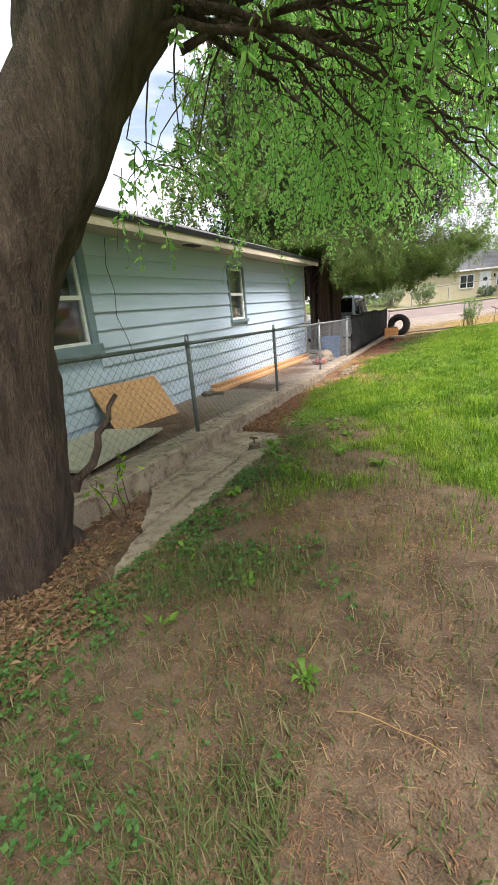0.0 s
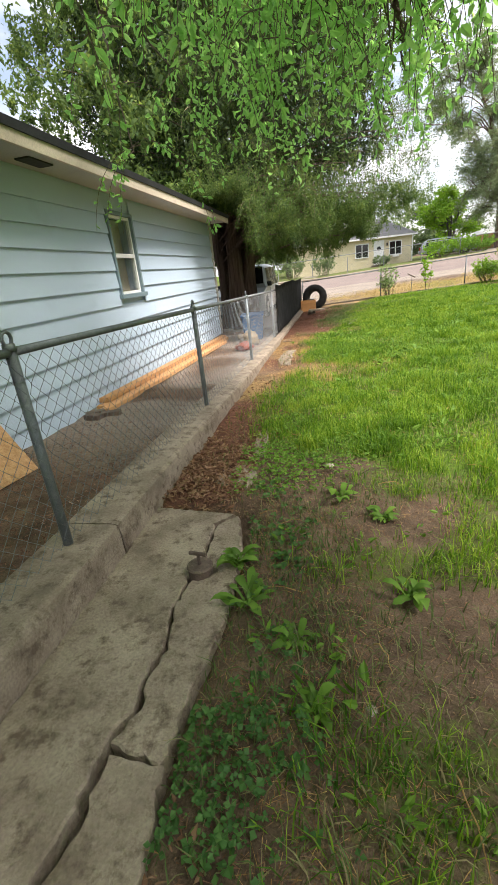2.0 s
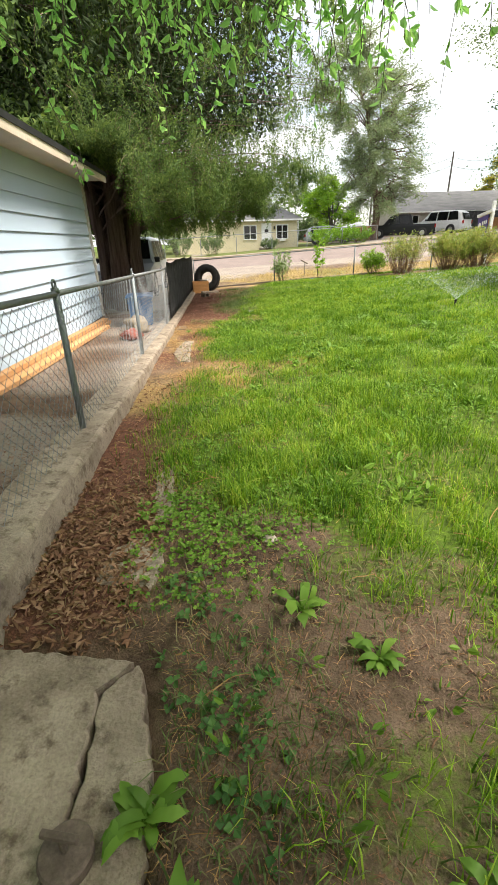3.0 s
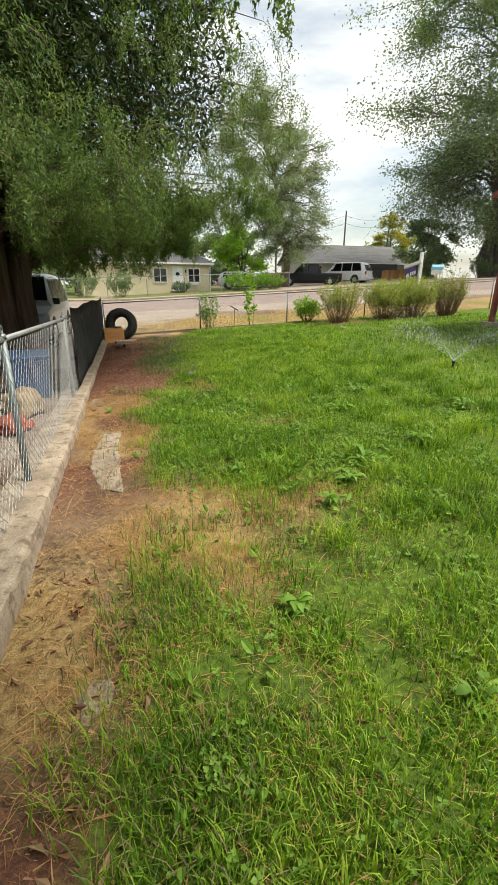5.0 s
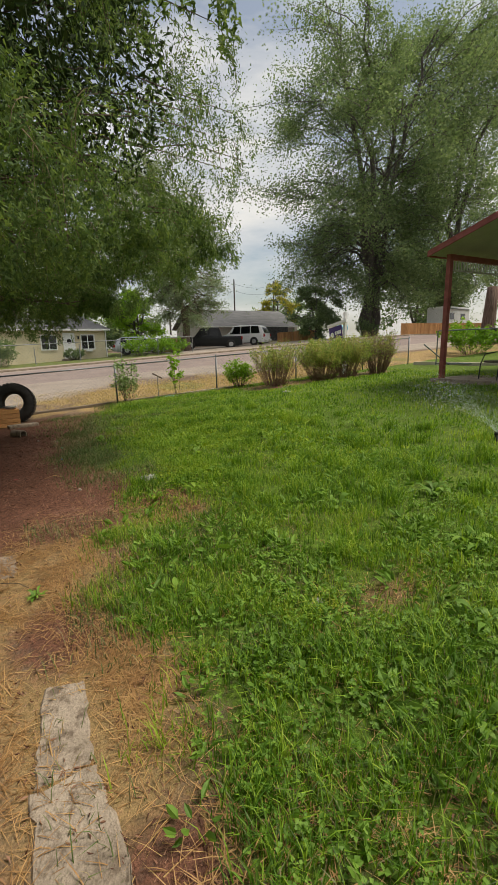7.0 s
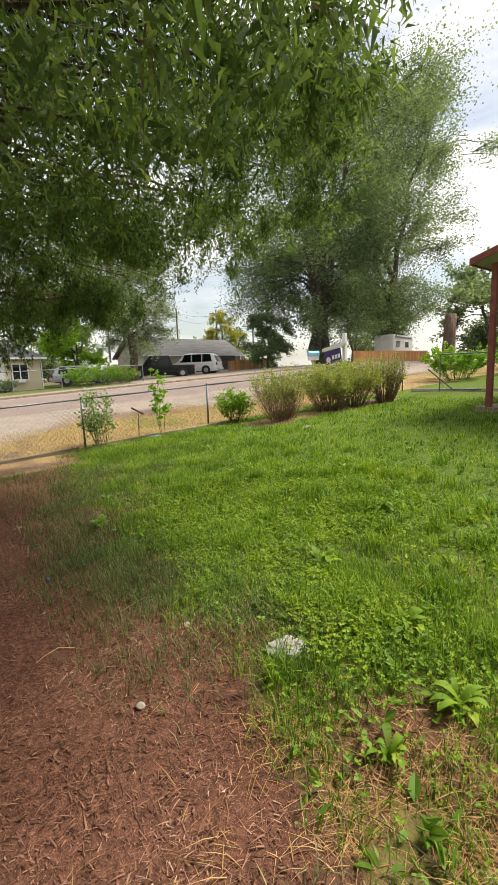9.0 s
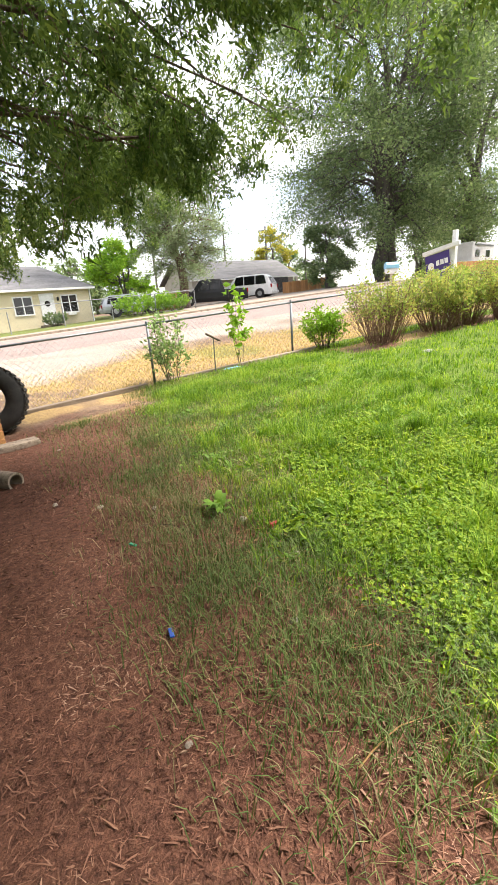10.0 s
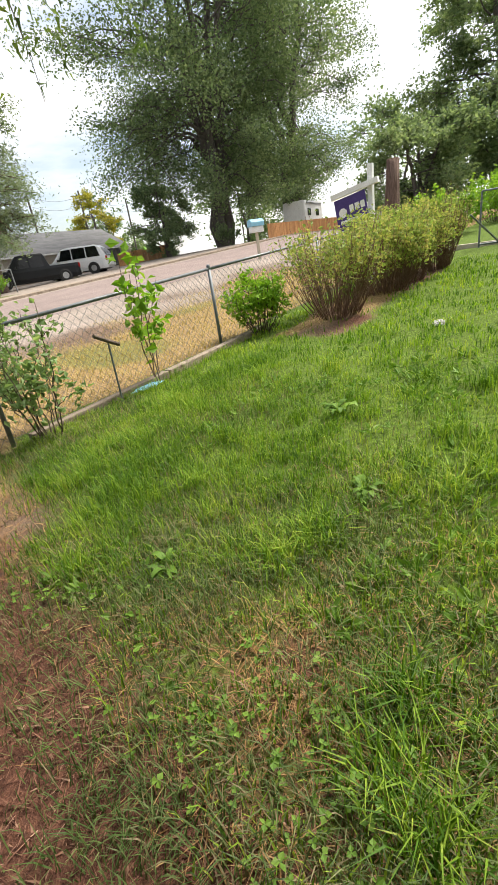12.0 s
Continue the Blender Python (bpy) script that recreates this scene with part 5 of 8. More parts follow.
    low_ends = ((0.73, 2.93, 2.0), (0.3, 4.3, 2.1), (0.75, 2.74, 2.6), (-0.1, 3.4, 2.45), (1.0, 3.6, 2.3), (-0.3, 5.0, 2.4), (1.5, 3.2, 2.7), (0.5, 2.3, 2.9))
    low_limbs = []
    for e in low_ends:
        l = curve(root + rng.normal(scale=0.06, size=3) + [0.1, 0.1, rng.uniform(-0.25, 0.1)], e, (0, 0, 0.2 + rng.uniform(0, 0.15)), 16, 0.012, rng)
        low_limbs.append((l, np.linspace(0.024, 0.004, 16)))
        for j in range(9):
            p = l[rng.integers(4, 15)]
            q = p + (np.array(e) - root) * rng.uniform(0.12, 0.3) + rng.normal(scale=0.22, size=3) - [0, 0, 0.08]
            low_limbs.append((curve(p, q, (0, 0, 0.04), 16, 0.012, rng), np.linspace(0.009, 0.002, 16)))
    paths = [(l, np.linspace(0.05, 0.01, len(l))) for l in limbs]
    paths.append((curve((-1.55, 1.5, g + 0.42), (-1.42, 1.86, g + 0.95), (0.05, -0.02, 0.02), 8, 0.012, rng), np.linspace(0.03, 0.014, 8)))
    pts = np.concatenate([l[3:] for l in limbs])
    # twig starts spread through the crown, each tied back to the nearest limb
    n = 2000
    y = rng.uniform(0.2, 6.7, n)
    xmax = np.interp(y, [0, 2, 4, 6, 8], [2.7, 1.9, 1.0, 0.3, -0.3])
    xmin = np.interp(y, [0, 2, 4, 6, 8], [-2.2, -2.0, -1.75, -1.9, -2.0])
    u = rng.random(n)
    x = xmin + (xmax - xmin) * u
    z = rng.uniform(2.75, 4.9, n) - 0.25 * rng.random(n)
    starts = np.stack([x, y, z], -1)
    thin = (rng.random(n) < np.where(u < 0.18, 0.28, 1.0)) & ~((y < 2.3) & (x < 0.3)) & ~((y < 3.2) & (x < -0.9))
    starts = starts[thin]
    extra = np.array([(-2.2, 6.1, 2.45), (-2.15, 6.2, 2.5), (-2.25, 6.05, 2.4), (-2.1, 5.95, 2.45), (-2.25, 6.2, 2.5), (-2.5, 3.4, 2.75), (-2.35, 3.5, 2.8), (-2.3, 3.3, 2.7), (0.55, 5.3, 2.8), (0.4, 5.4, 2.7), (0.6, 5.2, 2.8),
                      (-2.6, 4.4, 3.1), (-2.4, 2.8, 3.2), (-2.7, 3.6, 3.3),
                      (-1.55, 2.55, 2.62), (-1.46, 2.62, 2.6), (-1.42, 2.5, 2.55), (-1.52, 2.7, 2.5), (-1.38, 2.6, 2.45), (-1.3, 2.75, 2.6), (-1.22, 2.7, 2.65), (-1.6, 2.8, 2.55), (-1.35, 2.9, 2.6), (-1.2, 2.9, 2.55), (-1.7, 3.1, 2.6), (-1.6, 3.3, 2.65)])
    starts = np.concatenate([starts, extra])
    lens = rng.uniform(0.5, 1.15, len(starts))
    lens[-len(extra):] = 0.85
    lens = np.minimum(lens, np.maximum(0.3, starts[:, 2] - np.where(np.arange(len(starts)) >= len(starts) - len(extra), 1.4, 1.95)))
    tw = hanging(starts, lens, np.where(np.arange(len(starts)) % 3 == 0, 0.6, 1.0), rng, 8)
    for k in range(len(starts)):
        paths.append((tw[k], np.linspace(0.0045, 0.0015, 8)))
        if k % 3 == 0:
            near = pts[np.argmin(((pts - starts[k]) ** 2).sum(1) + 0.3 * np.maximum(0, starts[k, 2] - pts[:, 2]) ** 2)]
            paths.append((curve(near, starts[k], (0, 0, 0.12), 6, 0.02, rng), np.linspace(0.014, 0.005, 6)))
    V, F = tubes(paths[:len(limbs) + 1] + low_limbs, 8)
    part("branchwork", mesh_arrays("branchwork", V, F, BARK, True), None, tree)
    V, F = tubes(paths[len(limbs) + 1:], 3)
    tagged(part("twig_mass", mesh_arrays("twig_mass", V, F, TWIG), None, tree), kind="stuff")
    m = 24
    f = rng.uniform(0.08, 1.0, (len(starts), m))
    idx = f * 7
    i0 = np.minimum(idx.astype(int), 6)
    fr = (idx - i0)[:, :, None]
    k = np.arange(len(starts))[:, None]
    c = tw[k, i0] * (1 - fr) + tw[k, i0 + 1] * fr
    dirs = rng.normal(size=(len(starts), m, 3)) * [0.8, 0.8, 0.4] + [0, 0, -0.75]
    dirs /= np.linalg.norm(dirs, axis=2)[:, :, None]
    size = rng.uniform(0.032, 0.072, (len(starts), m))
    c = c + dirs * size[:, :, None] * 0.6
    V, F = oval_leaves(c.reshape(-1, 3), dirs.reshape(-1, 3), size.reshape(-1), 0.5, rng)
    part("crown", mesh_arrays("crown", V, F, ELM), None, tree, "hanging oval green leaves")
    # dense crown overhead: unseen leaves added to shade the near yard
    n = 36000
    c = np.stack([rng.uniform(-6.0, 3.2, n), rng.uniform(-5.0, 2.6, n), rng.uniform(4.0, 6.6, n)], -1)
    # part of them shifted, still out of view, to shade the blue wall
    over = (c[:, 0] < -3.3) & (rng.random(n) < 0.75)
    c[over] = np.stack([-3.2 + (c[over, 0] + 6.0) * 1.35, 1.6 + (c[over, 1] + 5.0) * 0.62, c[over, 2] + 1.0], -1)
    c[:, 2] += np.where(over, 0.0, 0.35 * np.maximum(0, c[:, 1]))
    c = c[sheet_noise(c[:, 0] + c[:, 2], c[:, 1], 1.3, 19) > 0.36]
    d = rng.normal(size=c.shape) + [0, 0, -0.4]
    d /= np.linalg.norm(d, axis=1)[:, None]
    V, F = oval_leaves(c, d, rng.uniform(0.1, 0.17, len(c)), 0.55, rng)
    part("shade_crown", mesh_arrays("shade_crown", V, F, ELM), None, tree, "dense unseen green leaves overhead, added to cast shade")
    return tree


elm()


# juniper by the corner of the blue house
def juniper():
    rng = np.random.default_rng(6)
    cx, cy = -3.4, 14.8
    g = float(land(cx, cy))
    tree = thing("juniper_tree", "tall juniper with several stringy red-brown stems and drooping green sprays", "tree", (0, 0, 0))
    stems = []
    for k, (dx, dy, r, lx, ly) in enumerate(((-0.32, 0.1, 0.24, -0.6, 0.2), (0.05, -0.15, 0.27, 0.1, -0.3), (0.38, 0.1, 0.22, 0.6, 0.3), (0.2, 0.35, 0.2, 0.4, 0.8), (-0.15, 0.3, 0.22, -0.3, 0.6))):
        p = np.array([(cx + dx * 1.15, cy + dy, g - 0.2), (cx + dx, cy + dy, g + 0.4), (cx + dx * 0.95, cy + dy, g + 1.4), (cx + dx + lx * 0.3, cy + dy + ly * 0.3, g + 3), (cx + dx + lx, cy + dy + ly, g + 5), (cx + lx * 0.7, cy + ly * 0.7, g + 8)])
        t = np.linspace(0, 1, 30)
        stems.append((np.stack([np.interp(t, np.linspace(0, 1, 6), p[:, j]) for j in range(3)], -1), np.interp(t, [0, 0.1, 0.4, 1], [r * 1.35, r, r * 0.8, 0.05])))
    V, F = tubes(stems, 16)
    V[:, :2] += ((sheet_noise(V[:, 0] * 9, V[:, 1] * 9 + V[:, 2] * 0.4, 1.4, 3) - 0.5) * 0.07)[:, None]
    part("trunk", mesh_arrays("trunk", V, F, BARK_RED, True), None, tree)
    n = 1250
    th = rng.uniform(0, 2 * np.pi, n)
    h = rng.beta(1.0, 1.8, n)
    h[:330] = rng.uniform(0.0, 0.12, 330)
    zz = 1.6 + h * 9.4
    rmax = np.interp(zz, [1.5, 2.6, 4.5, 7.0, 11.2], [4.3, 5.2, 5.5, 4.7, 0.6]) * (0.8 + 0.36 * sheet_noise(np.cos(th) * 2.2 + 5, np.sin(th) * 2.2 + zz * 0.9, 1.6, 9))
    rr = rmax * np.power(rng.random(n), 0.4)
    starts = np.stack([cx + rr * np.cos(th), cy + rr * np.sin(th), zz + 0.25], -1)
    starts = np.repeat(starts, 8, 0) + rng.normal(size=(len(starts) * 8, 3)) * [0.26, 0.26, 0.22]
    # the crown stops short over the lawn, and the stems stand clear towards the house
    starts = starts[starts[:, 0] > -6.4 + 0.8 * (sheet_noise(starts[:, 2], starts[:, 1], 1.2, 6) - 0.5)]
    starts = starts[starts[:, 0] < -1.4 + 1.15 * (starts[:, 1] - 11.2) + 0.5 * (sheet_noise(starts[:, 2], starts[:, 1], 1.5, 5) - 0.5)]
    n = len(starts)
    bare = (starts[:, 0] < -1.9 - 0.17 * (starts[:, 1] - 9.0)) & (starts[:, 1] < 16.0)
    low = np.where((starts[:, 1] < 15.6) & (starts[:, 0] > -2.0), 1.7, 1.3) + np.where(starts[:, 0] > -0.7, 0.35, 0.0) + 0.65 * sheet_noise(starts[:, 0], starts[:, 1], 2.2, 77)
    low = np.where(bare, 2.65 + 0.3 * sheet_noise(starts[:, 0], starts[:, 1], 1.4, 78), low)
    lens = rng.uniform(0.3, 0.7, n)
    starts[:, 2] = np.maximum(starts[:, 2], low + 0.15)
    lens = np.minimum(lens, np.maximum(0.12, starts[:, 2] - low))
    tw = hanging(starts, lens, 0.75, rng, 6)
    paths = []
    core = np.concatenate([s[0][8:] for s in stems])
    for k in range(0, n, 14):
        c = core[np.argmin(np.abs(core[:, 2] - (starts[k, 2] - 0.3)) + 0.1 * rng.random(len(core)))]
        paths.append((curve(c, starts[k], (0, 0, 0.3), 8, 0.05, rng), np.linspace(0.026, 0.005, 8)))
    V, F = tubes(paths, 4)
    part("branchwork", mesh_arrays("branchwork", V, F, BARK_RED), None, tree)
    # sprays follow their twigs; those low over the path are fine and many, those high up coarser
    low_near = (starts[:, 0] > -3.0) & (starts[:, 1] < 18.8) & (starts[:, 2] < 5.4)
    Vs, Fs, base = [], [], 0
    for pick, m, lo, hi, aspect in ((~low_near, 50, 0.055, 0.12, 0.26), (low_near, 84, 0.025, 0.065, 0.16)):
        t0 = tw[pick]
        f = rng.uniform(0, 1.0, (len(t0), m))
        idx = f * 5
        i0 = np.minimum(idx.astype(int), 4)
        fr = (idx - i0)[:, :, None]
        k = np.arange(len(t0))[:, None]
        spread = 0.018 + 0.06 * (1 - f)[:, :, None]
        run = t0[k, i0 + 1] - t0[k, i0]
        run /= np.linalg.norm(run, axis=2)[:, :, None] + 1e-9
        c = t0[k, i0] * (1 - fr) + t0[k, i0 + 1] * fr + rng.normal(size=f.shape + (3,)) * spread
        dirs = rng.normal(size=f.shape + (3,)) * 0.55 + run * 0.8
        dirs /= np.linalg.norm(dirs, axis=2)[:, :, None]
        V, F = spray_mesh(c.reshape(-1, 3), dirs.reshape(-1, 3), rng.uniform(lo, hi, f.size), aspect, rng)
        Vs.append(V), Fs.append(F + base)
        base += len(V)
    V, F = np.concatenate(Vs), np.concatenate(Fs)
    Vt, Ft = tubes([(tw[k], np.linspace(0.0045, 0.0015, 6)) for k in np.flatnonzero(low_near)[::3]], 3)
    tagged(part("twig_mass", mesh_arrays("twig_mass", Vt, Ft, DRY_TWIG), None, tree), kind="stuff")
    part("crown", mesh_arrays("crown", V, F, JUNIPER), None, tree, "drooping scale-leaf sprays")
    # filler leaves deep in the crown, coloured dark in place of shade
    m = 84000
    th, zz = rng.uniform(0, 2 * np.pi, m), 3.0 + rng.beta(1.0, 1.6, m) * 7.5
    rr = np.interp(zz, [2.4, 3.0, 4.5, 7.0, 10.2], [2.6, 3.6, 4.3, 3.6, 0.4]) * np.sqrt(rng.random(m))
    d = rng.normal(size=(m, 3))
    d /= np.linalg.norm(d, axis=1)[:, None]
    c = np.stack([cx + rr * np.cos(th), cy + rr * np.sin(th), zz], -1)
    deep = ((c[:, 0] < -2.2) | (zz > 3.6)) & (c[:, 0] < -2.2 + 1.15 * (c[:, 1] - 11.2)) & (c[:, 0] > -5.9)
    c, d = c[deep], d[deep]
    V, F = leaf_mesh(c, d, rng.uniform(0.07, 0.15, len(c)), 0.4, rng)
    part("shaded_inner_crown", mesh_arrays("shaded_inner_crown", V, F, JUNIPER_SHADED), None, tree, "dense inner foliage fill, coloured dark as crown shade")
    return tree


juniper()


def far_tree(name, label, x, y, height, radius, trunk_r, mat, bark, n, leaf, seed, clear=0.25, forks=3, aspect=0.6, lean=(0, 0), droop=-0.2, lobes=26):
    """A big tree at a distance: forked tapered trunk, limbs, and a crown of leaf clumps round limb ends, with gaps between them."""
    rng = np.random.default_rng(seed)
    g = float(land(x, y))
    tree = thing(name, label, "tree", (0, 0, 0))
    paths, tips = [], []
    fork = g + height * clear
    for k in range(forks):
        a = 2 * np.pi * (k + rng.random() * 0.5) / forks
        top = np.array((x + lean[0] + np.cos(a) * radius * 0.45, y + lean[1] + np.sin(a) * radius * 0.45, g + height * rng.uniform(0.82, 0.97)))
        base = np.array((x + np.cos(a) * trunk_r * 0.5, y + np.sin(a) * trunk_r * 0.5, g - 0.3))
        main = curve(base, top, (np.cos(a) * radius * -0.12, np.sin(a) * radius * -0.12, 0), 14, height * 0.008, rng)
        paths.append((main, np.linspace(trunk_r * (1.1 if forks == 1 else 0.8), trunk_r * 0.12, 14)))
        for j in range(max(3, lobes // forks)):
            t = rng.uniform(clear, 1.0)
            p = main[int(t * 13)]
            b = rng.uniform(0, 2 * np.pi)
            env = np.sin(np.pi * np.clip((t - clear * 0.8) / (1.08 - clear * 0.8), 0, 1)) ** 0.55
            q = np.array((p[0] + np.cos(b) * radius * env * rng.uniform(0.45, 1.0), p[1] + np.sin(b) * radius * env * rng.uniform(0.45, 1.0), p[2] + rng.uniform(-0.06, 0.1) * height))
            paths.append((curve(p, q, (0, 0, 0.05 * height), 8, height * 0.006, rng), np.linspace(trunk_r * 0.25 * (1.2 - t), 0.03, 8)))
            tips.append((q, p))
        tips.append((top, main[10]))
    C, twigs = [], []
    for q, p in tips:
        for j in range(6):
            o = rng.normal(size=3) * radius * [0.15, 0.15, 0.11]
            root = p + (q - p) * rng.uniform(0.45, 0.9)
            twigs.append((root, q + o))
    per = n // len(twigs)
    for p, q in twigs:
        paths.append((curve(p, q, (0, 0, 0.02 * radius), 5), np.linspace(0.05, 0.015, 5)))
        t = np.clip(rng.normal(0.8, 0.25, per), 0.1, 1.15)[:, None]
        s = radius * rng.uniform(0.035, 0.085)
        C.append(p[None] * (1 - t) + q[None] * t + rng.normal(size=(per, 3)) * [s, s, s * 0.8])
    k0 = len(paths) - len(twigs)
    V, F = tubes(paths[:k0], 8)
    V2, F2 = tubes(paths[k0:], 3)
    part("trunk", mesh_arrays("trunk", np.concatenate([V, V2]), np.concatenate([F, F2 + len(V)]), bark, True), None, tree)
    C = np.concatenate(C)
    d = rng.normal(size=C.shape) * [1, 1, 0.6] + [0, 0, droop]
    d /= np.linalg.norm(d, axis=1)[:, None]
    V, F = leaf_mesh(C, d, rng.uniform(0.6, 1.3, len(C)) * leaf, aspect, rng)
    part("crown", mesh_arrays("crown", V, F, mat), None, tree)
    return tree


far_tree("cottonwood_tree", "huge grey-green cottonwood across the street", 34.0, 44.0, 33, 11.5, 0.62, COTTON, BARK_GREY, 125000, 0.22, 11, 0.17, 4, lobes=84)
far_tree("cottonwood_tree", "tall dense cottonwood beside the other one", 44.0, 42.5, 33, 11.0, 0.6, COTTON, BARK_GREY, 100000, 0.23, 12, 0.17, 3, lobes=66)
far_tree("cottonwood_tree", "cottonwood at the far end of the row", 50.0, 24.0, 22, 6.8, 0.7, COTTON, BARK_GREY, 36000, 0.33, 13, 0.2, 3, lobes=50)
far_tree("ponderosa_pine", "open-crowned dark pine across the street", 13.0, 44.5, 15.5, 4.4, 0.34, PINE, BARK_RED, 60000, 0.22, 14, 0.24, 1, 0.26, lean=(-1.2, 0), lobes=64)
far_tree("yellow_tree", "yellow-green tree behind the grey house", 36.5, 66.0, 9.0, 2.8, 0.2, YELLOW_LEAF, BARK_GREY, 9000, 0.22, 15, 0.25, 2)
far_tree("broadleaf_tree", "light green tree behind the street", 11.0, 53.0, 6.0, 3.0, 0.2, LIME_LEAF, BARK_GREY, 12000, 0.22, 16, 0.1, 3)
far_tree("broadleaf_tree", "green tree behind the yellow house", -6.0, 57.0, 10.0, 5.0, 0.3, COTTON, BARK_GREY, 14000, 0.28, 17, 0.2, 3)
far_tree("broadleaf_tree", "rounded green tree beside the trailer", 36.0, 27.0, 6.8, 4.5, 0.3, COTTON, BARK_GREY, 20000, 0.26, 18, 0.12, 3)
far_tree("broadleaf_tree", "dark green tree behind the trailer", 45.0, 22.0, 10.0, 5.5, 0.4, COTTON, BARK_GREY, 22000, 0.3, 19, 0.15, 3)
far_tree("broadleaf_tree", "tree far down the street", -16.0, 44.0, 11.0, 6.0, 0.35, COTTON, BARK_GREY, 16000, 0.3, 20, 0.2, 3)
far_tree("broadleaf_tree", "dense bush-like tree by the street", 27.5, 45.0, 5.5, 2.8, 0.2, COTTON, BARK_GREY, 12000, 0.2, 23, 0.05, 4)
for k, (x, y, hgt, r) in enumerate(((-30, 70, 12, 8), (-12, 75, 11, 8), (2, 80, 9, 8), (16, 85, 8, 7), (60, 60, 14, 9), (70, 40, 15, 9), (60, 20, 15, 9), (-35, 45, 13, 8), (52, 85, 8, 8))):
    far_tree("broadleaf_tree", "hazy green tree on the skyline", x, y, hgt, r, 0.35, COTTON, BARK_GREY, 5000, 0.55, 40 + k, 0.12, 3)


def shrub(name, label, x, y, h, r, n_stems, n_leaf, leaf, mat, seed, category="bush", open_base=0.3, stem_r=0.008, aspect=0.6, wood=None):
    rng = np.random.default_rng(seed)
    g = float(land(x, y))
    s = thing(name, label, category, (x, y, g))
    paths, ends = [], []
    for k in range(n_stems):
        a, rr = rng.uniform(0, 2 * np.pi), r * math.sqrt(rng.random())
        top = np.array((np.cos(a) * rr, np.sin(a) * rr, h * rng.uniform(0.5, 1.08) * (1 - 0.15 * (rr / r) ** 2)))
        base = np.array((np.cos(a) * rr * (0.38 if wood else 0.3), np.sin(a) * rr * (0.38 if wood else 0.3), -0.05))
        c = curve(base, top, (np.cos(a) * 0.05, np.sin(a) * 0.05, 0.05), 9, 0.012, rng)
        paths.append((c, np.linspace(stem_r, stem_r * 0.35, 9)))
        ends.append(c)
        for j in range(2):
            p = c[rng.integers(3, 7)]
            q = p + np.array((rng.normal() * 0.12, rng.normal() * 0.12, rng.uniform(0.08, 0.3) * h))
            c2 = curve(p, q, (0, 0, 0), 9, 0.008, rng)
            paths.append((c2, np.linspace(stem_r * 0.6, stem_r * 0.25, 9)))
            ends.append(c2)
    V, F = tubes(paths, 3)
    tagged(part("stem_mass", mesh_arrays("stem_mass", V, F, wood or TWIG), None, s), kind="stuff")
    E = np.stack(ends)
    k = rng.integers(len(E), size=n_leaf)
    t = np.clip(rng.beta(2.7 if wood else 2.2, 1.1, n_leaf), 0, 0.999) * 8
    i0 = t.astype(int)
    fr = (t - i0)[:, None]
    c = E[k, i0] * (1 - fr) + E[k, i0 + 1] * fr + rng.normal(scale=0.045, size=(n_leaf, 3))
    c = c[c[:, 2] > h * open_base * (0.35 + 0.65 * rng.random(n_leaf) if wood else rng.random(n_leaf))]
    d = rng.normal(size=c.shape) * [1, 1, 0.7]
    d /= np.linalg.norm(d, axis=1)[:, None]
    V, F = leaf_mesh(c, d, rng.uniform(0.6, 1.3, len(c)) * leaf, aspect, rng)
    tagged(part("foliage", mesh_arrays("foliage", V, F, mat), None, s), kind="stuff")
    return s


shrub("rose_bush", "vase-shaped twiggy rose bush with sparse yellow-green leaves", 5.55, 19.15, 1.32, 0.8, 120, 5600, 0.055, ROSE_LEAF, 1, open_base=0.75, wood=CANE)
shrub("rose_bush", "leafy rose hedge bush with reddish canes", 7.15, 19.0, 1.27, 0.85, 120, 10500, 0.055, ROSE_LEAF, 2, open_base=0.6, wood=CANE)
shrub("rose_bush", "dense rose hedge bush turning yellow", 8.15, 19.05, 1.27, 0.85, 120, 10500, 0.055, ROSE_LEAF, 3, open_base=0.55, wood=CANE)
shrub("rose_bush", "nearly bare reddish-brown rose canes at the hedge end", 9.35, 18.8, 1.45, 0.6, 150, 3200, 0.05, ROSE_LEAF, 4, open_base=0.5, wood=CANE)
shrub("lilac_shoot", "low pale green shrub under the fence", 4.75, 19.95, 0.85, 0.45, 30, 1500, 0.075, LIME_LEAF, 5, open_base=0.1)
shrub("sapling", "bushy young sapling with pale green leaves by the fence post", 1.35, 19.95, 1.15, 0.55, 16, 760, 0.075, PALE_LEAF, 6, "sapling", 0.2)
shrub("sapling", "thin single-stemmed sapling with yellow-green leaves", 2.75, 20.0, 1.5, 0.2, 4, 150, 0.12, LIME_LEAF, 7, "sapling", 0.3)
for k, (x, y, h, r) in enumerate(((7.4, 40.6, 1.5, 1.4), (9.0, 40.8, 1.5, 1.4), (10.4, 41.0, 1.2, 1.2), (-1.6, 41.5, 1.9, 1.3), (-4.2, 41.0, 2.2, 1.5), (30.5, 41.0, 1.8, 1.4), (-7.0, 40.0, 2.4, 1.6), (3.4, 44.8, 0.9, 0.8))):
    shrub("hedge_bush", "overgrown green bush along the far fence", x, y, h, r, 40, 1800, 0.14, LIME_LEAF if k < 3 else COTTON, 20 + k, open_base=0.0)
for k, (x, y, h, r) in enumerate(((17.0, 20.5, 1.5, 1.6), (20.5, 19.5, 1.6, 1.8), (23.5, 20.0, 1.9, 2.0))):
    shrub("hedge_bush", "leafy light green thicket beyond the hedge", x, y, h, r, 50, 2600, 0.14, LIME_LEAF, 30 + k, open_base=0.0)


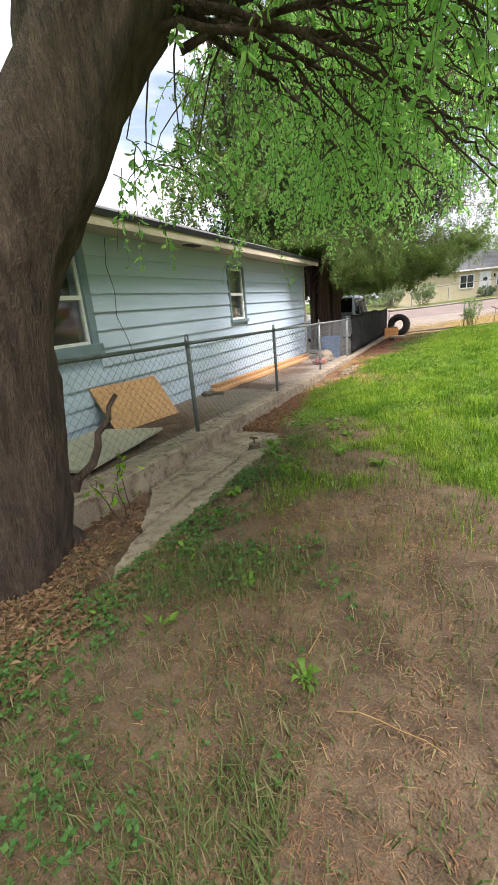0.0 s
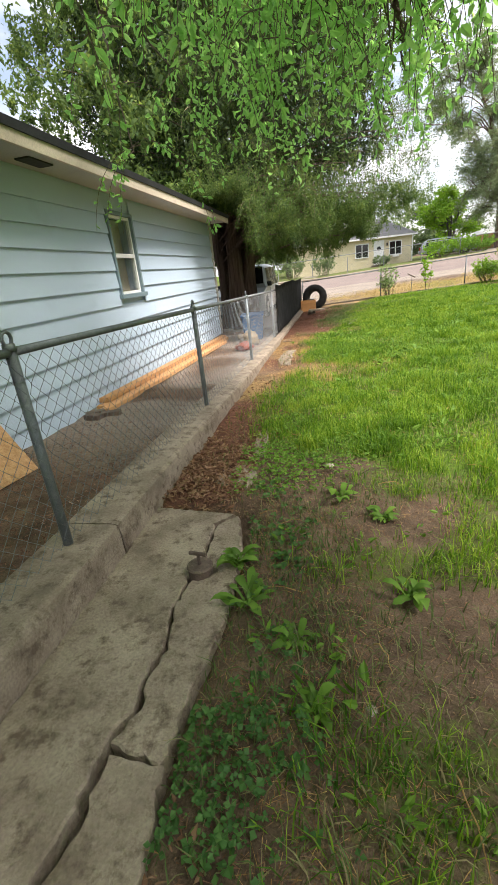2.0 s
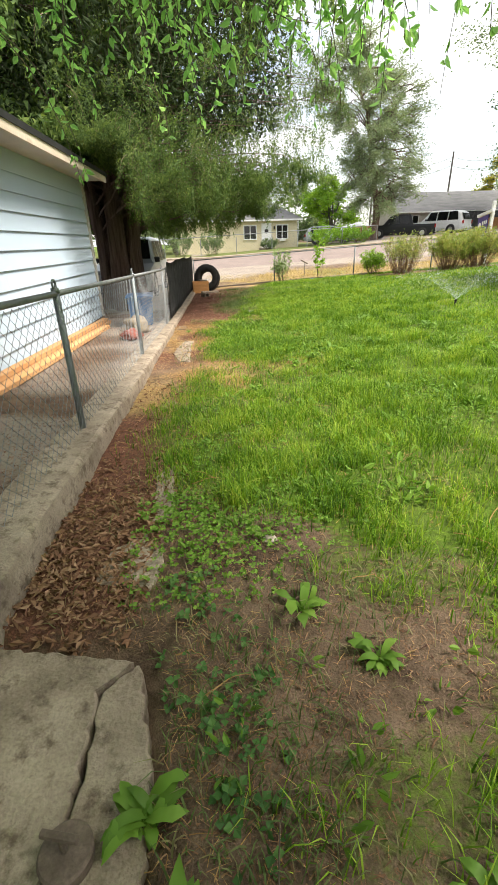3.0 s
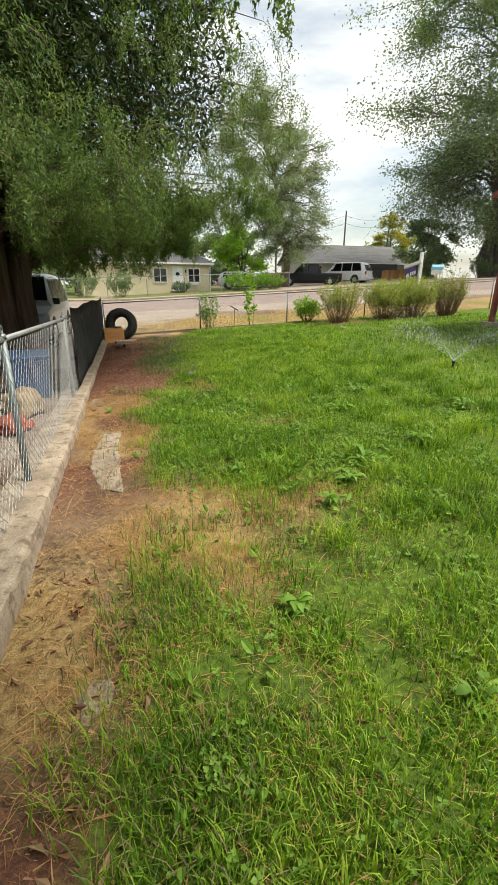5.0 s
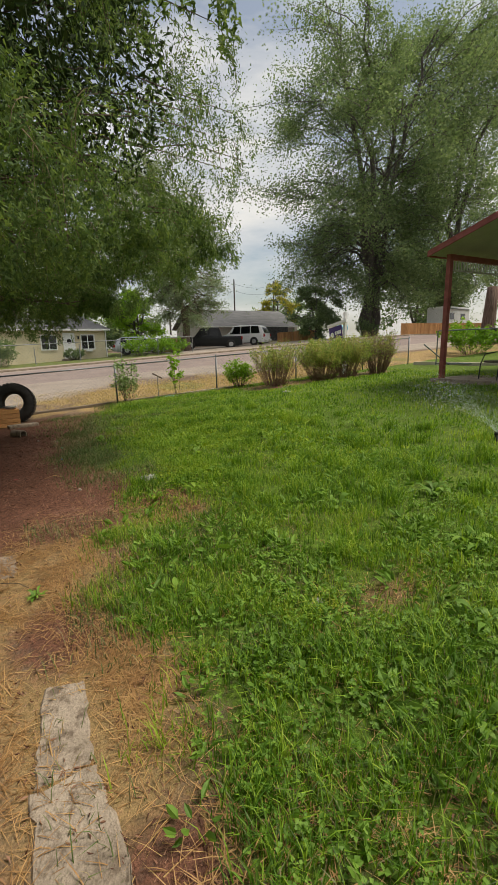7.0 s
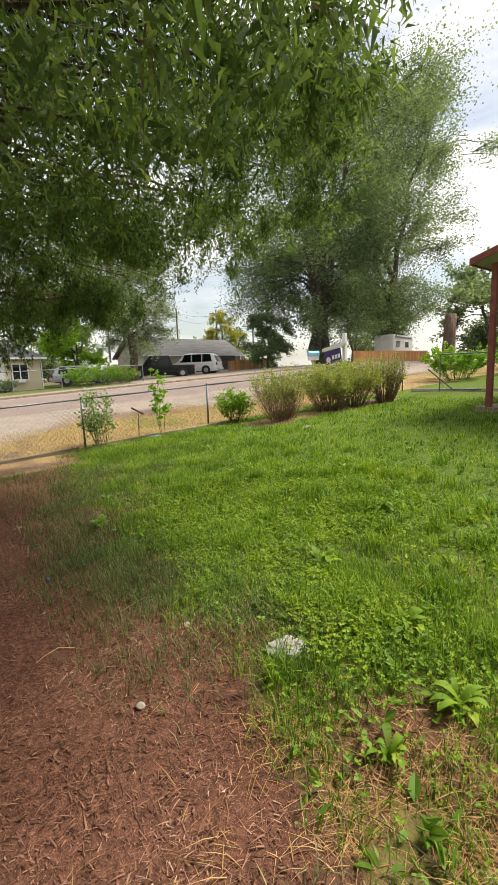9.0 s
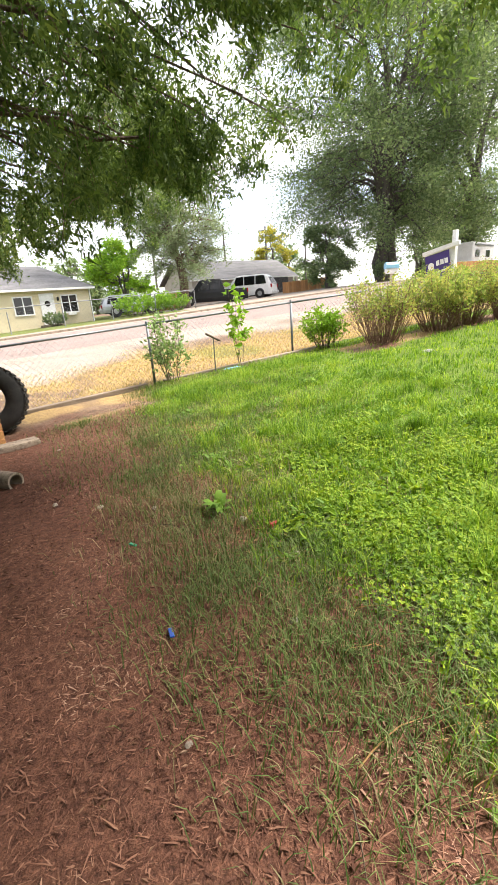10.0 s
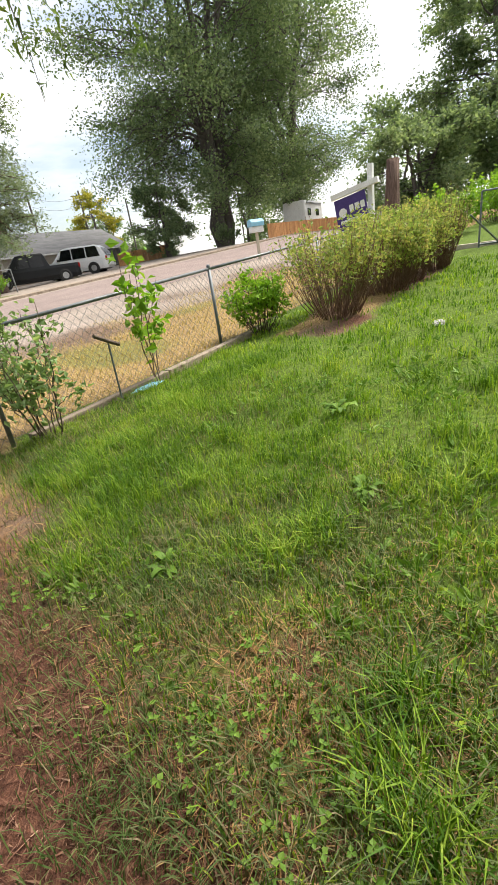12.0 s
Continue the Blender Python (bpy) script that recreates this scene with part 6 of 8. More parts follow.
shrub("elm_sucker", "arching elm sucker with yellow-green leaves at the trunk foot", -1.58, 1.98, 0.55, 0.38, 3, 30, 0.07, LIME_LEAF, 61, "sapling", 0.2, 0.006)


# ---- lawn, straw, litter ----
def scatter(n, x0, x1, y0, y1, weight, rng):
    x, y = rng.uniform(x0, x1, n), rng.uniform(y0, y1, n)
    keep = rng.random(n) < weight(x, y)
    return x[keep], y[keep]


def near_path(x, y, full=1.4, none=5.5):
    """Falls from 1 on the walked line to about 0.12 well away from it."""
    px = np.interp(y, [-0.5, 1, 3, 5, 7, 9, 11, 13, 15, 17], [0.6, -0.2, -0.85, -1.1, -1.4, -1.5, -1.58, -1.4, -1.0, 0.2])
    d = np.abs(x - px - 0.6)
    return 0.1 + 0.9 * step(none, full, d)


def blades(x, y, height, width, rng, lean=0.45, flat=False):
    n = len(x)
    z = land_rough(x, y)
    a = rng.uniform(0, 2 * np.pi, n)
    d = np.stack([np.cos(a), np.sin(a), np.zeros(n)], -1)
    s = np.stack([-np.sin(a), np.cos(a), np.zeros(n)], -1)
    b = np.stack([x, y, z - 0.004], -1)
    h, w = height[:, None], width[:, None]
    up = np.array([[0, 0, 1.0]])
    ln = (rng.uniform(0.1, 1.0, n) * lean)[:, None]
    if flat:
        up = up * rng.uniform(0.02, 0.25, n)[:, None]
        ln = np.ones((n, 1))
        b = b + [0, 0, 0.006]
    m = b + up * h * 0.6 + d * h * ln * 0.35
    t = b + up * h * (1 - 0.25 * ln) + d * h * ln * 1.0
    V = np.stack([b - s * w, b + s * w, m - s * w * 0.8, m + s * w * 0.8, t], 1).reshape(-1, 3)
    k = np.arange(n)[:, None] * 5
    return V, np.concatenate([k + [0, 1, 3], k + [0, 3, 2], k + [2, 3, 4]])


def stuff(name, V, F, mat, label, category):
    return tagged(part(name, mesh_arrays(name, V, F, mat)), label, category, kind="stuff")


rng = np.random.default_rng(77)
PATH_Y, PATH_X = [-1.5, -0.5, 1, 3, 5, 7, 9, 11, 13, 15, 17, 20], [0.9, 0.6, -0.2, -0.85, -1.1, -1.4, -1.5, -1.58, -1.4, -1.0, 0.2, 1.0]


def strip(n, y0, y1, reach, weight, rng):
    """Places along the walked line, thickest beside it."""
    y = rng.uniform(y0, y1, n)
    x = np.interp(y, PATH_Y, PATH_X) + rng.triangular(-0.6, 0.25, reach, n)
    keep = (rng.random(n) < weight(x, y)) & (x > -1.79) & (y < 20.1)
    keep &= ~((x < -1.12) & (y > 1.0) & (y < 4.28))
    keep &= ~((x < -1.3) & (x > -1.6) & (y > 8.65) & (y < 10.15) & (rng.random(n) < 0.6))
    return x[keep], y[keep]


clump = lambda x, y: step(0.25, 0.7, sheet_noise(x, y, 6.0, 61)) * 0.85 + 0.15
fuzzy = lambda x, y, s, k: step(0.35, 0.72, sheet_noise(x, y, s, k))
x, y = scatter(340000, -1.5, 10.5, 1.5, 20.1, lambda x, y: covers(x, y)[0] * (0.25 + 0.75 * near_path(x, y)) * clump(x, y), rng)
far_f = 1 - near_path(x, y)
V, F = blades(x, y, rng.uniform(0.035, 0.09, len(x)) * (0.75 + 0.6 * sheet_noise(x, y, 0.8, 62)), rng.uniform(0.0018, 0.0036, len(x)) * (1 + 1.6 * far_f), rng, 0.8)
stuff("lawn_grass", V, F, LAWN_BLADES, "uneven green lawn grass", "grass")
x, y = strip(290000, 1.8, 20.0, 3.2, lambda x, y: covers(x, y)[0] * clump(x, y), rng)
V, F = blades(x, y, rng.uniform(0.04, 0.12, len(x)) * (0.6 + 0.9 * sheet_noise(x, y, 1.6, 65)), rng.uniform(0.0013, 0.0028, len(x)), rng, 1.0)
stuff("lawn_grass", V, F, LAWN_BLADES, "long green grass beside the path", "grass")
# tussocks of rank grass
tx, ty = scatter(260, -0.9, 3.5, 5.0, 19.5, lambda x, y: covers(x, y)[0], rng)
k = rng.integers(len(tx), size=26000)
x, y = tx[k] + rng.normal(scale=0.05, size=26000), ty[k] + rng.normal(scale=0.05, size=26000)
V, F = blades(x, y, rng.uniform(0.08, 0.2, len(x)), rng.uniform(0.0016, 0.0032, len(x)), rng, 1.3)
stuff("grass_tussocks", V, F, LAWN_BLADES, "rank tussocks of longer grass", "grass")
# straw, thin grass, litter
x, y = strip(280000, -1.0, 20.0, 2.6, lambda x, y: np.clip(covers(x, y)[2] * 1.1 + 0.12 * (y > 4.5) * (y < 12) + 0.1 * (y < 4.5) * fuzzy(x, y, 1.6, 81) + 0.5 * covers(x, y)[1] * step(17.5, 19, y), 0, 1) * clump(x, y), rng)
V, F = blades(x, y, rng.uniform(0.03, 0.15, len(x)) * np.where(y < 5, 0.5, 1.0), rng.uniform(0.0009, 0.0021, len(x)) * np.where(y < 5, 0.7, 1.0), rng, 1.0, True)
stuff("dry_grass", V, F, DRY_BLADES, "flattened straw-coloured dry grass", "grass")
x, y = strip(190000, -1.0, 20.0, 2.6, lambda x, y: np.clip((1 - covers(x, y)[0]) * (y < 6) * 0.22 * fuzzy(x, y, 2.6, 63) + (y > 5) * (y < 12) * 0.3 * fuzzy(x, y, 3.0, 82) * (x > -1.55) + (y >= 12) * step(-1.35, -0.5, x + 0.5 * (sheet_noise(x, y, 1.1, 83) - 0.5) + 0.12 * (y - 14)) * (0.25 + 0.75 * fuzzy(x, y, 1.8, 64)) * step(11.8, 13.5, y), 0, 1), rng)
V, F = blades(x, y, rng.uniform(0.03, 0.11, len(x)), rng.uniform(0.0011, 0.0026, len(x)), rng, 1.3)
stuff("thin_grass", V, F, MIXED_BLADES, "thin half-dry grass on bare soil and litter", "grass")
x, y = strip(120000, -1.6, 4.6, 2.8, lambda x, y: (0.06 + 0.44 * fuzzy(x, y, 1.3, 91)) * (1 - 0.65 * step(0.9, 2.0, y)), rng)
V, F = blades(x, y, rng.uniform(0.02, 0.08, len(x)), rng.uniform(0.0014, 0.0034, len(x)), rng, 1.5)
stuff("thin_grass", V, F, MIXED_BLADES, "short trodden half-dry grass at the start of the yard", "grass")
x, y = scatter(110000, -1.5, 1.2, 12.6, 18.6, lambda x, y: (0.15 + 0.85 * fuzzy(x, y, 2.4, 98)) * step(-1.25, -0.35, x + 0.35 * (sheet_noise(x, y, 1.3, 99) - 0.5) - 0.16 * np.maximum(0, 14.6 - y)) * np.where(x > 0.1, np.clip(1.3 * worn_spot(x, y), 0, 1), 1.0), rng)
V, F = blades(x, y, rng.uniform(0.03, 0.11, len(x)), rng.uniform(0.001, 0.0024, len(x)), rng, 1.4)
stuff("thin_grass", V, F, GREY_BLADES, "thin half-dead grass at the edge of the needle litter", "grass")
x, y = scatter(36000, -1.6, 0.2, -0.6, 1.7, lambda x, y: 0.12 + 0.88 * fuzzy(x, y, 1.7, 95) * step(-1.35, -0.9, x), rng)
V, F = blades(x, y, rng.uniform(0.02, 0.08, len(x)), rng.uniform(0.0011, 0.0026, len(x)), rng, 1.5)
stuff("thin_grass", V, F, MIXED_BLADES, "sparse short grass around the elm foot", "grass")
x, y = scatter(30000, -1.7, 0.6, -0.8, 2.2, lambda x, y: 0.3 + 0.7 * fuzzy(x, y, 1.9, 96), rng)
V, F = blades(x, y, 0.01 + 0.045 * rng.random(len(x)) ** 2, rng.uniform(0.0008, 0.0024, len(x)), rng, 1.0, True)
stuff("soil_litter", V, F, DEAD_LEAF, "dry stalks and leaf scraps around the elm foot", "litter")
x, y = strip(110000, 4.0, 20.0, 2.4, lambda x, y: np.clip(covers(x, y)[1] * 1.1 + 0.2 * covers(x, y)[2] * fuzzy(x, y, 2.0, 84) + 0.05, 0, 1), rng)
V, F = blades(x, y, 0.007 + 0.045 * rng.random(len(x)) ** 2, 0.0006 + 0.0026 * rng.random(len(x)) ** 2.5, rng, 1.0, True)
stuff("needle_litter", V, F, NEEDLES, "red-brown juniper needle and bark litter", "litter")
x, y = scatter(70000, -1.8, 0.3, 12.0, 20.0, lambda x, y: covers(x, y)[1], rng)
V, F = blades(x, y, 0.008 + 0.06 * rng.random(len(x)) ** 2, 0.0006 + 0.003 * rng.random(len(x)) ** 2.5, rng, 1.0, True)
stuff("needle_litter", V, F, NEEDLES, "coarse brown twig and needle litter", "litter")
x, y = scatter(26000, -1.8, 0.4, 8.5, 19.0, lambda x, y: covers(x, y)[1] * (0.4 + 0.6 * fuzzy(x, y, 3.1, 86)), rng)
n = len(x)
d = rng.normal(size=(n, 3)) * [1, 1, 0.35]
d /= np.linalg.norm(d, axis=1)[:, None]
V, F = leaf_mesh(np.stack([x, y, land_rough(x, y) + rng.uniform(0.004, 0.02, n)], -1), d, rng.uniform(0.008, 0.03, n), 0.32, rng, 0.4)
stuff("bark_chips", V, F, CHIPS, "curled bark chips and dead scale leaves on the litter", "litter")
x, y = strip(80000, -1.5, 5.5, 2.4, lambda x, y: (1 - covers(x, y)[0]) * (0.25 + 0.6 * fuzzy(x, y, 2.0, 85)), rng)
V, F = blades(x, y, 0.008 + 0.035 * rng.random(len(x)) ** 2, rng.uniform(0.0007, 0.0024, len(x)), rng, 1.0, True)
stuff("soil_litter", V, F, DEAD_LEAF, "dry brown plant litter on the soil", "litter")
x, y = scatter(24000, -3.3, -2.13, -1, 13.5, lambda x, y: np.full(len(x), 0.9), rng)
V, F = blades(x, y, rng.uniform(0.015, 0.05, len(x)), rng.uniform(0.002, 0.004, len(x)), rng, 1.0, True)
stuff("mulch_litter", V, F, NEEDLES, "brown leaf litter on the dirt beside the house", "litter")
x, y = scatter(60000, -1.6, 12, 20.3, 25.0, lambda x, y: covers(x, y)[2] * 0.7, rng)
V, F = blades(x, y, rng.uniform(0.02, 0.08, len(x)), rng.uniform(0.0025, 0.005, len(x)), rng, 1.2)
stuff("verge_grass", V, F, VERGE_BLADES, "golden dry grass on the street verge", "grass")

# dead leaves caught between the curb and the walk
n = 5200
x = np.concatenate([rng.uniform(-1.8, -1.25, 2600), rng.uniform(-1.8, -0.9, 4200), rng.uniform(-1.8, -1.1, 400)])
y = np.concatenate([rng.normal(4.85, 0.4, 2600), rng.normal(0.9, 0.7, 4200), rng.uniform(5.2, 8, 400)])
keep = ~((y < 4.3) & (y > 1.3) & (x < -1.15) & (x > np.interp(y, [1.0, 1.5, 1.85, 2.2, 2.5], [-1.1, -1.28, -1.36, -1.6, -1.8])))
x, y = x[keep], y[keep]
n = len(x)
d = rng.normal(size=(n, 3)) * [1, 1, 0.3]
d /= np.linalg.norm(d, axis=1)[:, None]
V, F = leaf_mesh(np.stack([x, y, land_rough(x, y) + rng.uniform(0.004, 0.035, n)], -1), d, rng.uniform(0.02, 0.055, n), 0.45, rng, 0.35)
stuff("dead_leaves", V, F, DEAD_LEAF, "drift of curled brown leaves beside the curb", "leaves")

# clover mats
def clover(n, x0, x1, y0, y1, weight, mat, label, size=(0.012, 0.024), h=(0.02, 0.07), tilt=0.5):
    x, y = scatter(n, x0, x1, y0, y1, weight, rng)
    n = len(x)
    hh = rng.uniform(*h, n)
    c = np.stack([x, y, land_rough(x, y) + hh], -1)
    Vs, Fs, base = [], [], 0
    a0 = rng.uniform(0, 2 * np.pi, n)
    sz = rng.uniform(*size, n)
    for k in range(3):
        a = a0 + k * 2.09
        d = np.stack([np.cos(a), np.sin(a), rng.uniform(-0.15, 0.35, n)], -1)
        d /= np.linalg.norm(d, axis=1)[:, None]
        V, F = leaf_mesh(c + d * sz[:, None] * 0.5, d, sz, 0.95, rng, 0.1, roll=np.tile([[0, 0, 1.0]], (n, 1)) + rng.normal(scale=tilt, size=(n, 3)))
        Vs.append(V), Fs.append(F + base)
        base += len(V)
    stuff("clover", np.concatenate(Vs), np.concatenate(Fs), mat, label, "clover")


patch = lambda x, y: step(0.42, 0.62, sheet_noise(x, y, 0.8, 71))
mat_of = lambda x, y: (step(16.6, 15.4, y) * np.exp(-(((x - 0.8) / 0.9) ** 2 + ((y - 14.5) / 1.6) ** 2)) + 0.8 * np.exp(-(((x - 0.1) / 0.45) ** 2 + ((y - 13.2) / 0.9) ** 2))) * step(-0.1, 0.2, x - np.interp(y, LAWN_EDGE_Y, LAWN_EDGE_X))
clover(150000, -0.6, 3.2, 11.0, 18.5, lambda x, y: np.clip(mat_of(x, y) * 1.3, 0, 1) * step(0.22, 0.6, sheet_noise(x, y, 2.2, 72)), CLOVER, "mat of bright yellow-green clover", (0.011, 0.022), (0.012, 0.06), 0.8)
clover(70000, -1.1, 4.0, 4.8, 18.5, lambda x, y: covers(x, y)[0] * patch(x, y) * near_path(x, y) * step(0.35, 0.65, sheet_noise(x, y, 3.0, 78)), WEED, "scattered clover in the lawn", (0.01, 0.022), (0.02, 0.07))
clover(4500, -1.16, -0.6, 0.6, 4.6, lambda x, y: step(0.45, 0.75, sheet_noise(x, y, 4.5, 73)) * step(-0.6, -0.95, x) * 0.22, DARK_WEED, "creeping broad-leaved weeds beside the walk", (0.014, 0.032), (0.005, 0.05))
clover(9000, -1.4, 0.0, 4.4, 6.2, lambda x, y: step(0.45, 0.65, sheet_noise(x, y, 2.6, 74)) * np.exp(-((x + 0.98) ** 2 * 6 + (y - 5.2) ** 2 * 2.5)), WEED, "leafy patch of low weeds", (0.01, 0.022), (0.01, 0.07), 0.9)
clover(9000, -1.25, 0.6, -0.6, 1.9, lambda x, y: step(0.45, 0.8, sheet_noise(x, y, 2.9, 75)) * 0.45 * step(0.4, -0.6, x), DARK_WEED, "creeping weeds in the thin grass", (0.01, 0.026), (0.005, 0.06), 1.1)

clover(9000, -1.15, -0.2, 0.3, 3.0, lambda x, y: (0.05 + 0.5 * step(0.4, 0.8, sheet_noise(x, y, 5.5, 97))) * step(-0.5, -0.95, x + 0.25 * (sheet_noise(x, y, 2.0, 98) - 0.5)), DARK_WEED, "trailing dark green ivy-like weeds beside the walk", (0.009, 0.024), (0.005, 0.06), 0.9)


# broad-leaved weeds all through the lawn
def leafy_clumps(n, x0, x1, y0, y1, weight, mat, label, leaf, per=9, spread=0.05):
    cx, cy = scatter(n, x0, x1, y0, y1, weight, rng)
    n = len(cx)
    big = rng.uniform(0.6, 1.35, n)
    a = rng.uniform(0, 2 * np.pi, (n, per))
    r = np.sqrt(rng.random((n, per))) * spread * big[:, None]
    x, y = (cx[:, None] + np.cos(a) * r).ravel(), (cy[:, None] + np.sin(a) * r).ravel()
    lift = rng.uniform(0.1, 1.1, (n, per)).ravel()
    d = np.stack([np.cos(a).ravel(), np.sin(a).ravel(), lift], -1)
    d /= np.linalg.norm(d, axis=1)[:, None]
    size = (rng.uniform(*leaf, (n, per)) * big[:, None]).ravel()
    c = np.stack([x, y, land_rough(x, y) + 0.012], -1) + d * size[:, None] * 0.5 + np.stack([x * 0, x * 0, rng.uniform(0, 0.03, len(x))], -1)
    V, F = oval_leaves(c, d, size, 0.42, rng, 0.12)
    stuff("leafy_weeds", V, F, mat, label, "weeds")


weedy = lambda x, y: covers(x, y)[0] * step(0.3, 0.68, sheet_noise(x, y, 1.5, 87)) * (0.25 + 0.75 * near_path(x, y, 1.6, 4.5))
leafy_clumps(4600, -1.2, 4.2, 5.0, 19.2, weedy, WEED, "low broad-leaved weeds scattered through the lawn", (0.022, 0.06))
leafy_clumps(900, -1.1, 2.2, 7.6, 12.4, lambda x, y: covers(x, y)[0] * step(0.4, 0.65, sheet_noise(x, y, 3.2, 88)), WEED, "dandelion-like weeds in the worn lawn", (0.03, 0.075), 8, 0.05)
leafy_clumps(700, -0.4, 3.0, 11.6, 15.8, weedy, CLOVER, "bright yellow-green weeds in the lawn", (0.03, 0.075))
leafy_clumps(130, -1.1, 0.4, 0.2, 5.2, lambda x, y: step(0.45, 0.65, sheet_noise(x, y, 2.2, 89)), WEED, "small weeds on the bare soil", (0.02, 0.055), 9, 0.045)


# single broad-leaved weeds
def weed(x, y, size, n, seed, mat=None):
    r = np.random.default_rng(seed)
    w = thing("weed_plant", "broad-leaved rosette weed in the grass", "weed", (x, y, float(land(x, y))), 0, "weeds")
    Vs, Fs, base = [], [], 0
    for k in range(2 * n + 8):
        a = k * 2.4 + r.uniform(-0.9, 0.9)
        L = size * 0.62 * r.uniform(0.3, 1.25)
        bend = r.uniform(-0.35, 0.35)
        root = r.normal(size=2) * size * 0.1
        lift = r.uniform(0.6, 2.3)
        t = np.linspace(0, 1, 6)
        mid = np.stack([root[0] + np.cos(a + bend * t) * L * t, root[1] + np.sin(a + bend * t) * L * t, L * lift * (t - 0.75 * t * t) + 0.005], -1)
        wd = L * r.uniform(0.1, 0.19) * np.array([0.3, 0.55, 0.85, 1.0, 0.75, 0.03])
        s = np.array((-np.sin(a), np.cos(a), 0))
        ruff = 1 + 0.25 * r.normal(size=6)
        V = np.concatenate([mid - s * (wd * ruff)[:, None] + [0, 0, 0.12] * wd[:, None], mid, mid + s * (wd * ruff)[:, None] + [0, 0, 0.12] * wd[:, None]])
        F = [(i, i + 1, i + 7, i + 6) for i in range(5)] + [(i + 6, i + 7, i + 13, i + 12) for i in range(5)]
        Vs.append(V), Fs.append(np.array(F) + base)
        base += 18
    part("foliage", mesh_arrays("foliage", np.concatenate(Vs), np.concatenate(Fs), mat or WEED, True), None, w)


for k, (x, y, s, n) in enumerate(((-1.13, 3.72, 0.16, 11), (-1.02, 3.45, 0.2, 9), (-0.8, 3.25, 0.13, 9), (-0.72, 2.98, 0.12, 8), (-0.35, 3.5, 0.15, 10), (-0.62, 4.35, 0.15, 10), (-0.4, 4.1, 0.14, 9), (0.05, 3.2, 0.14, 8),
                                 (-0.95, 2.45, 0.12, 9), (-0.9, 2.1, 0.11, 8), (-0.35, 1.4, 0.1, 7), (0.1, 0.9, 0.1, 7), (-0.85, 1.6, 0.1, 8), (0.2, 8.25, 0.2, 10), (0.45, 8.5, 0.22, 12), (-0.05, 8.0, 0.16, 9), (-0.6, 7.2, 0.15, 8),
                                 (0.3, 9.3, 0.2, 12), (0.9, 9.8, 0.22, 12), (-0.2, 9.0, 0.14, 9), (0.0, 10.6, 0.18, 10), (0.7, 10.8, 0.2, 11), (-0.42, 12.05, 0.14, 9), (-0.05, 12.0, 0.18, 10), (0.25, 12.4, 0.18, 11), (0.5, 13.2, 0.2, 11),
                                 (0.03, 16.0, 0.16, 10), (-0.3, 15.25, 0.18, 9), (-0.15, 14.55, 0.14, 9), (0.4, 15.4, 0.14, 8), (0.55, 17.6, 0.14, 8), (1.4, 17.0, 0.18, 10), (2.3, 17.6, 0.2, 11), (1.6, 13.5, 0.2, 10), (-0.62, 9.5, 0.13, 8), (-1.5, 10.9, 0.1, 8),
                                 (1.5, 10.5, 0.22, 11), (2.1, 9.4, 0.2, 10), (1.1, 8.7, 0.2, 10), (-0.5, 8.65, 0.15, 9), (-0.2, 6.6, 0.13, 8), (0.6, 6.8, 0.16, 8))):
    weed(x, y, s, n, 100 + k, CLOVER if 11.5 < y < 14 else None)

# longer straw stems and twigs lying on the ground
rr = random.Random(4)
for k in range(70):
    y = rr.uniform(0.5, 17.5)
    px = float(np.interp(y, [-0.5, 1, 3, 5, 7, 9, 11, 13, 15, 17], [0.6, -0.2, -0.85, -1.1, -1.4, -1.5, -1.58, -1.4, -1.0, 0.2]))
    x = px + rr.uniform(-0.1, 1.4)
    if x < -1.6:
        continue
    a, L = rr.uniform(0, 6.28), rr.uniform(0.12, 0.4)
    e = (x + math.cos(a) * L, y + math.sin(a) * L)
    pts = curve((x, y, float(land_rough(x, y)) + 0.012), (*e, float(land_rough(*e)) + 0.02), (0.01, 0.01, 0.02), 6, 0.004, np.random.default_rng(k))
    V, F = tubes([(pts, np.linspace(0.003, 0.0012, 6))], 4)
    tagged(part("dry_stem", mesh_arrays("dry_stem", V, F, DRY_BLADES if k % 3 else TWIG)), "dry stem lying on the ground", "twig", "dry stems")
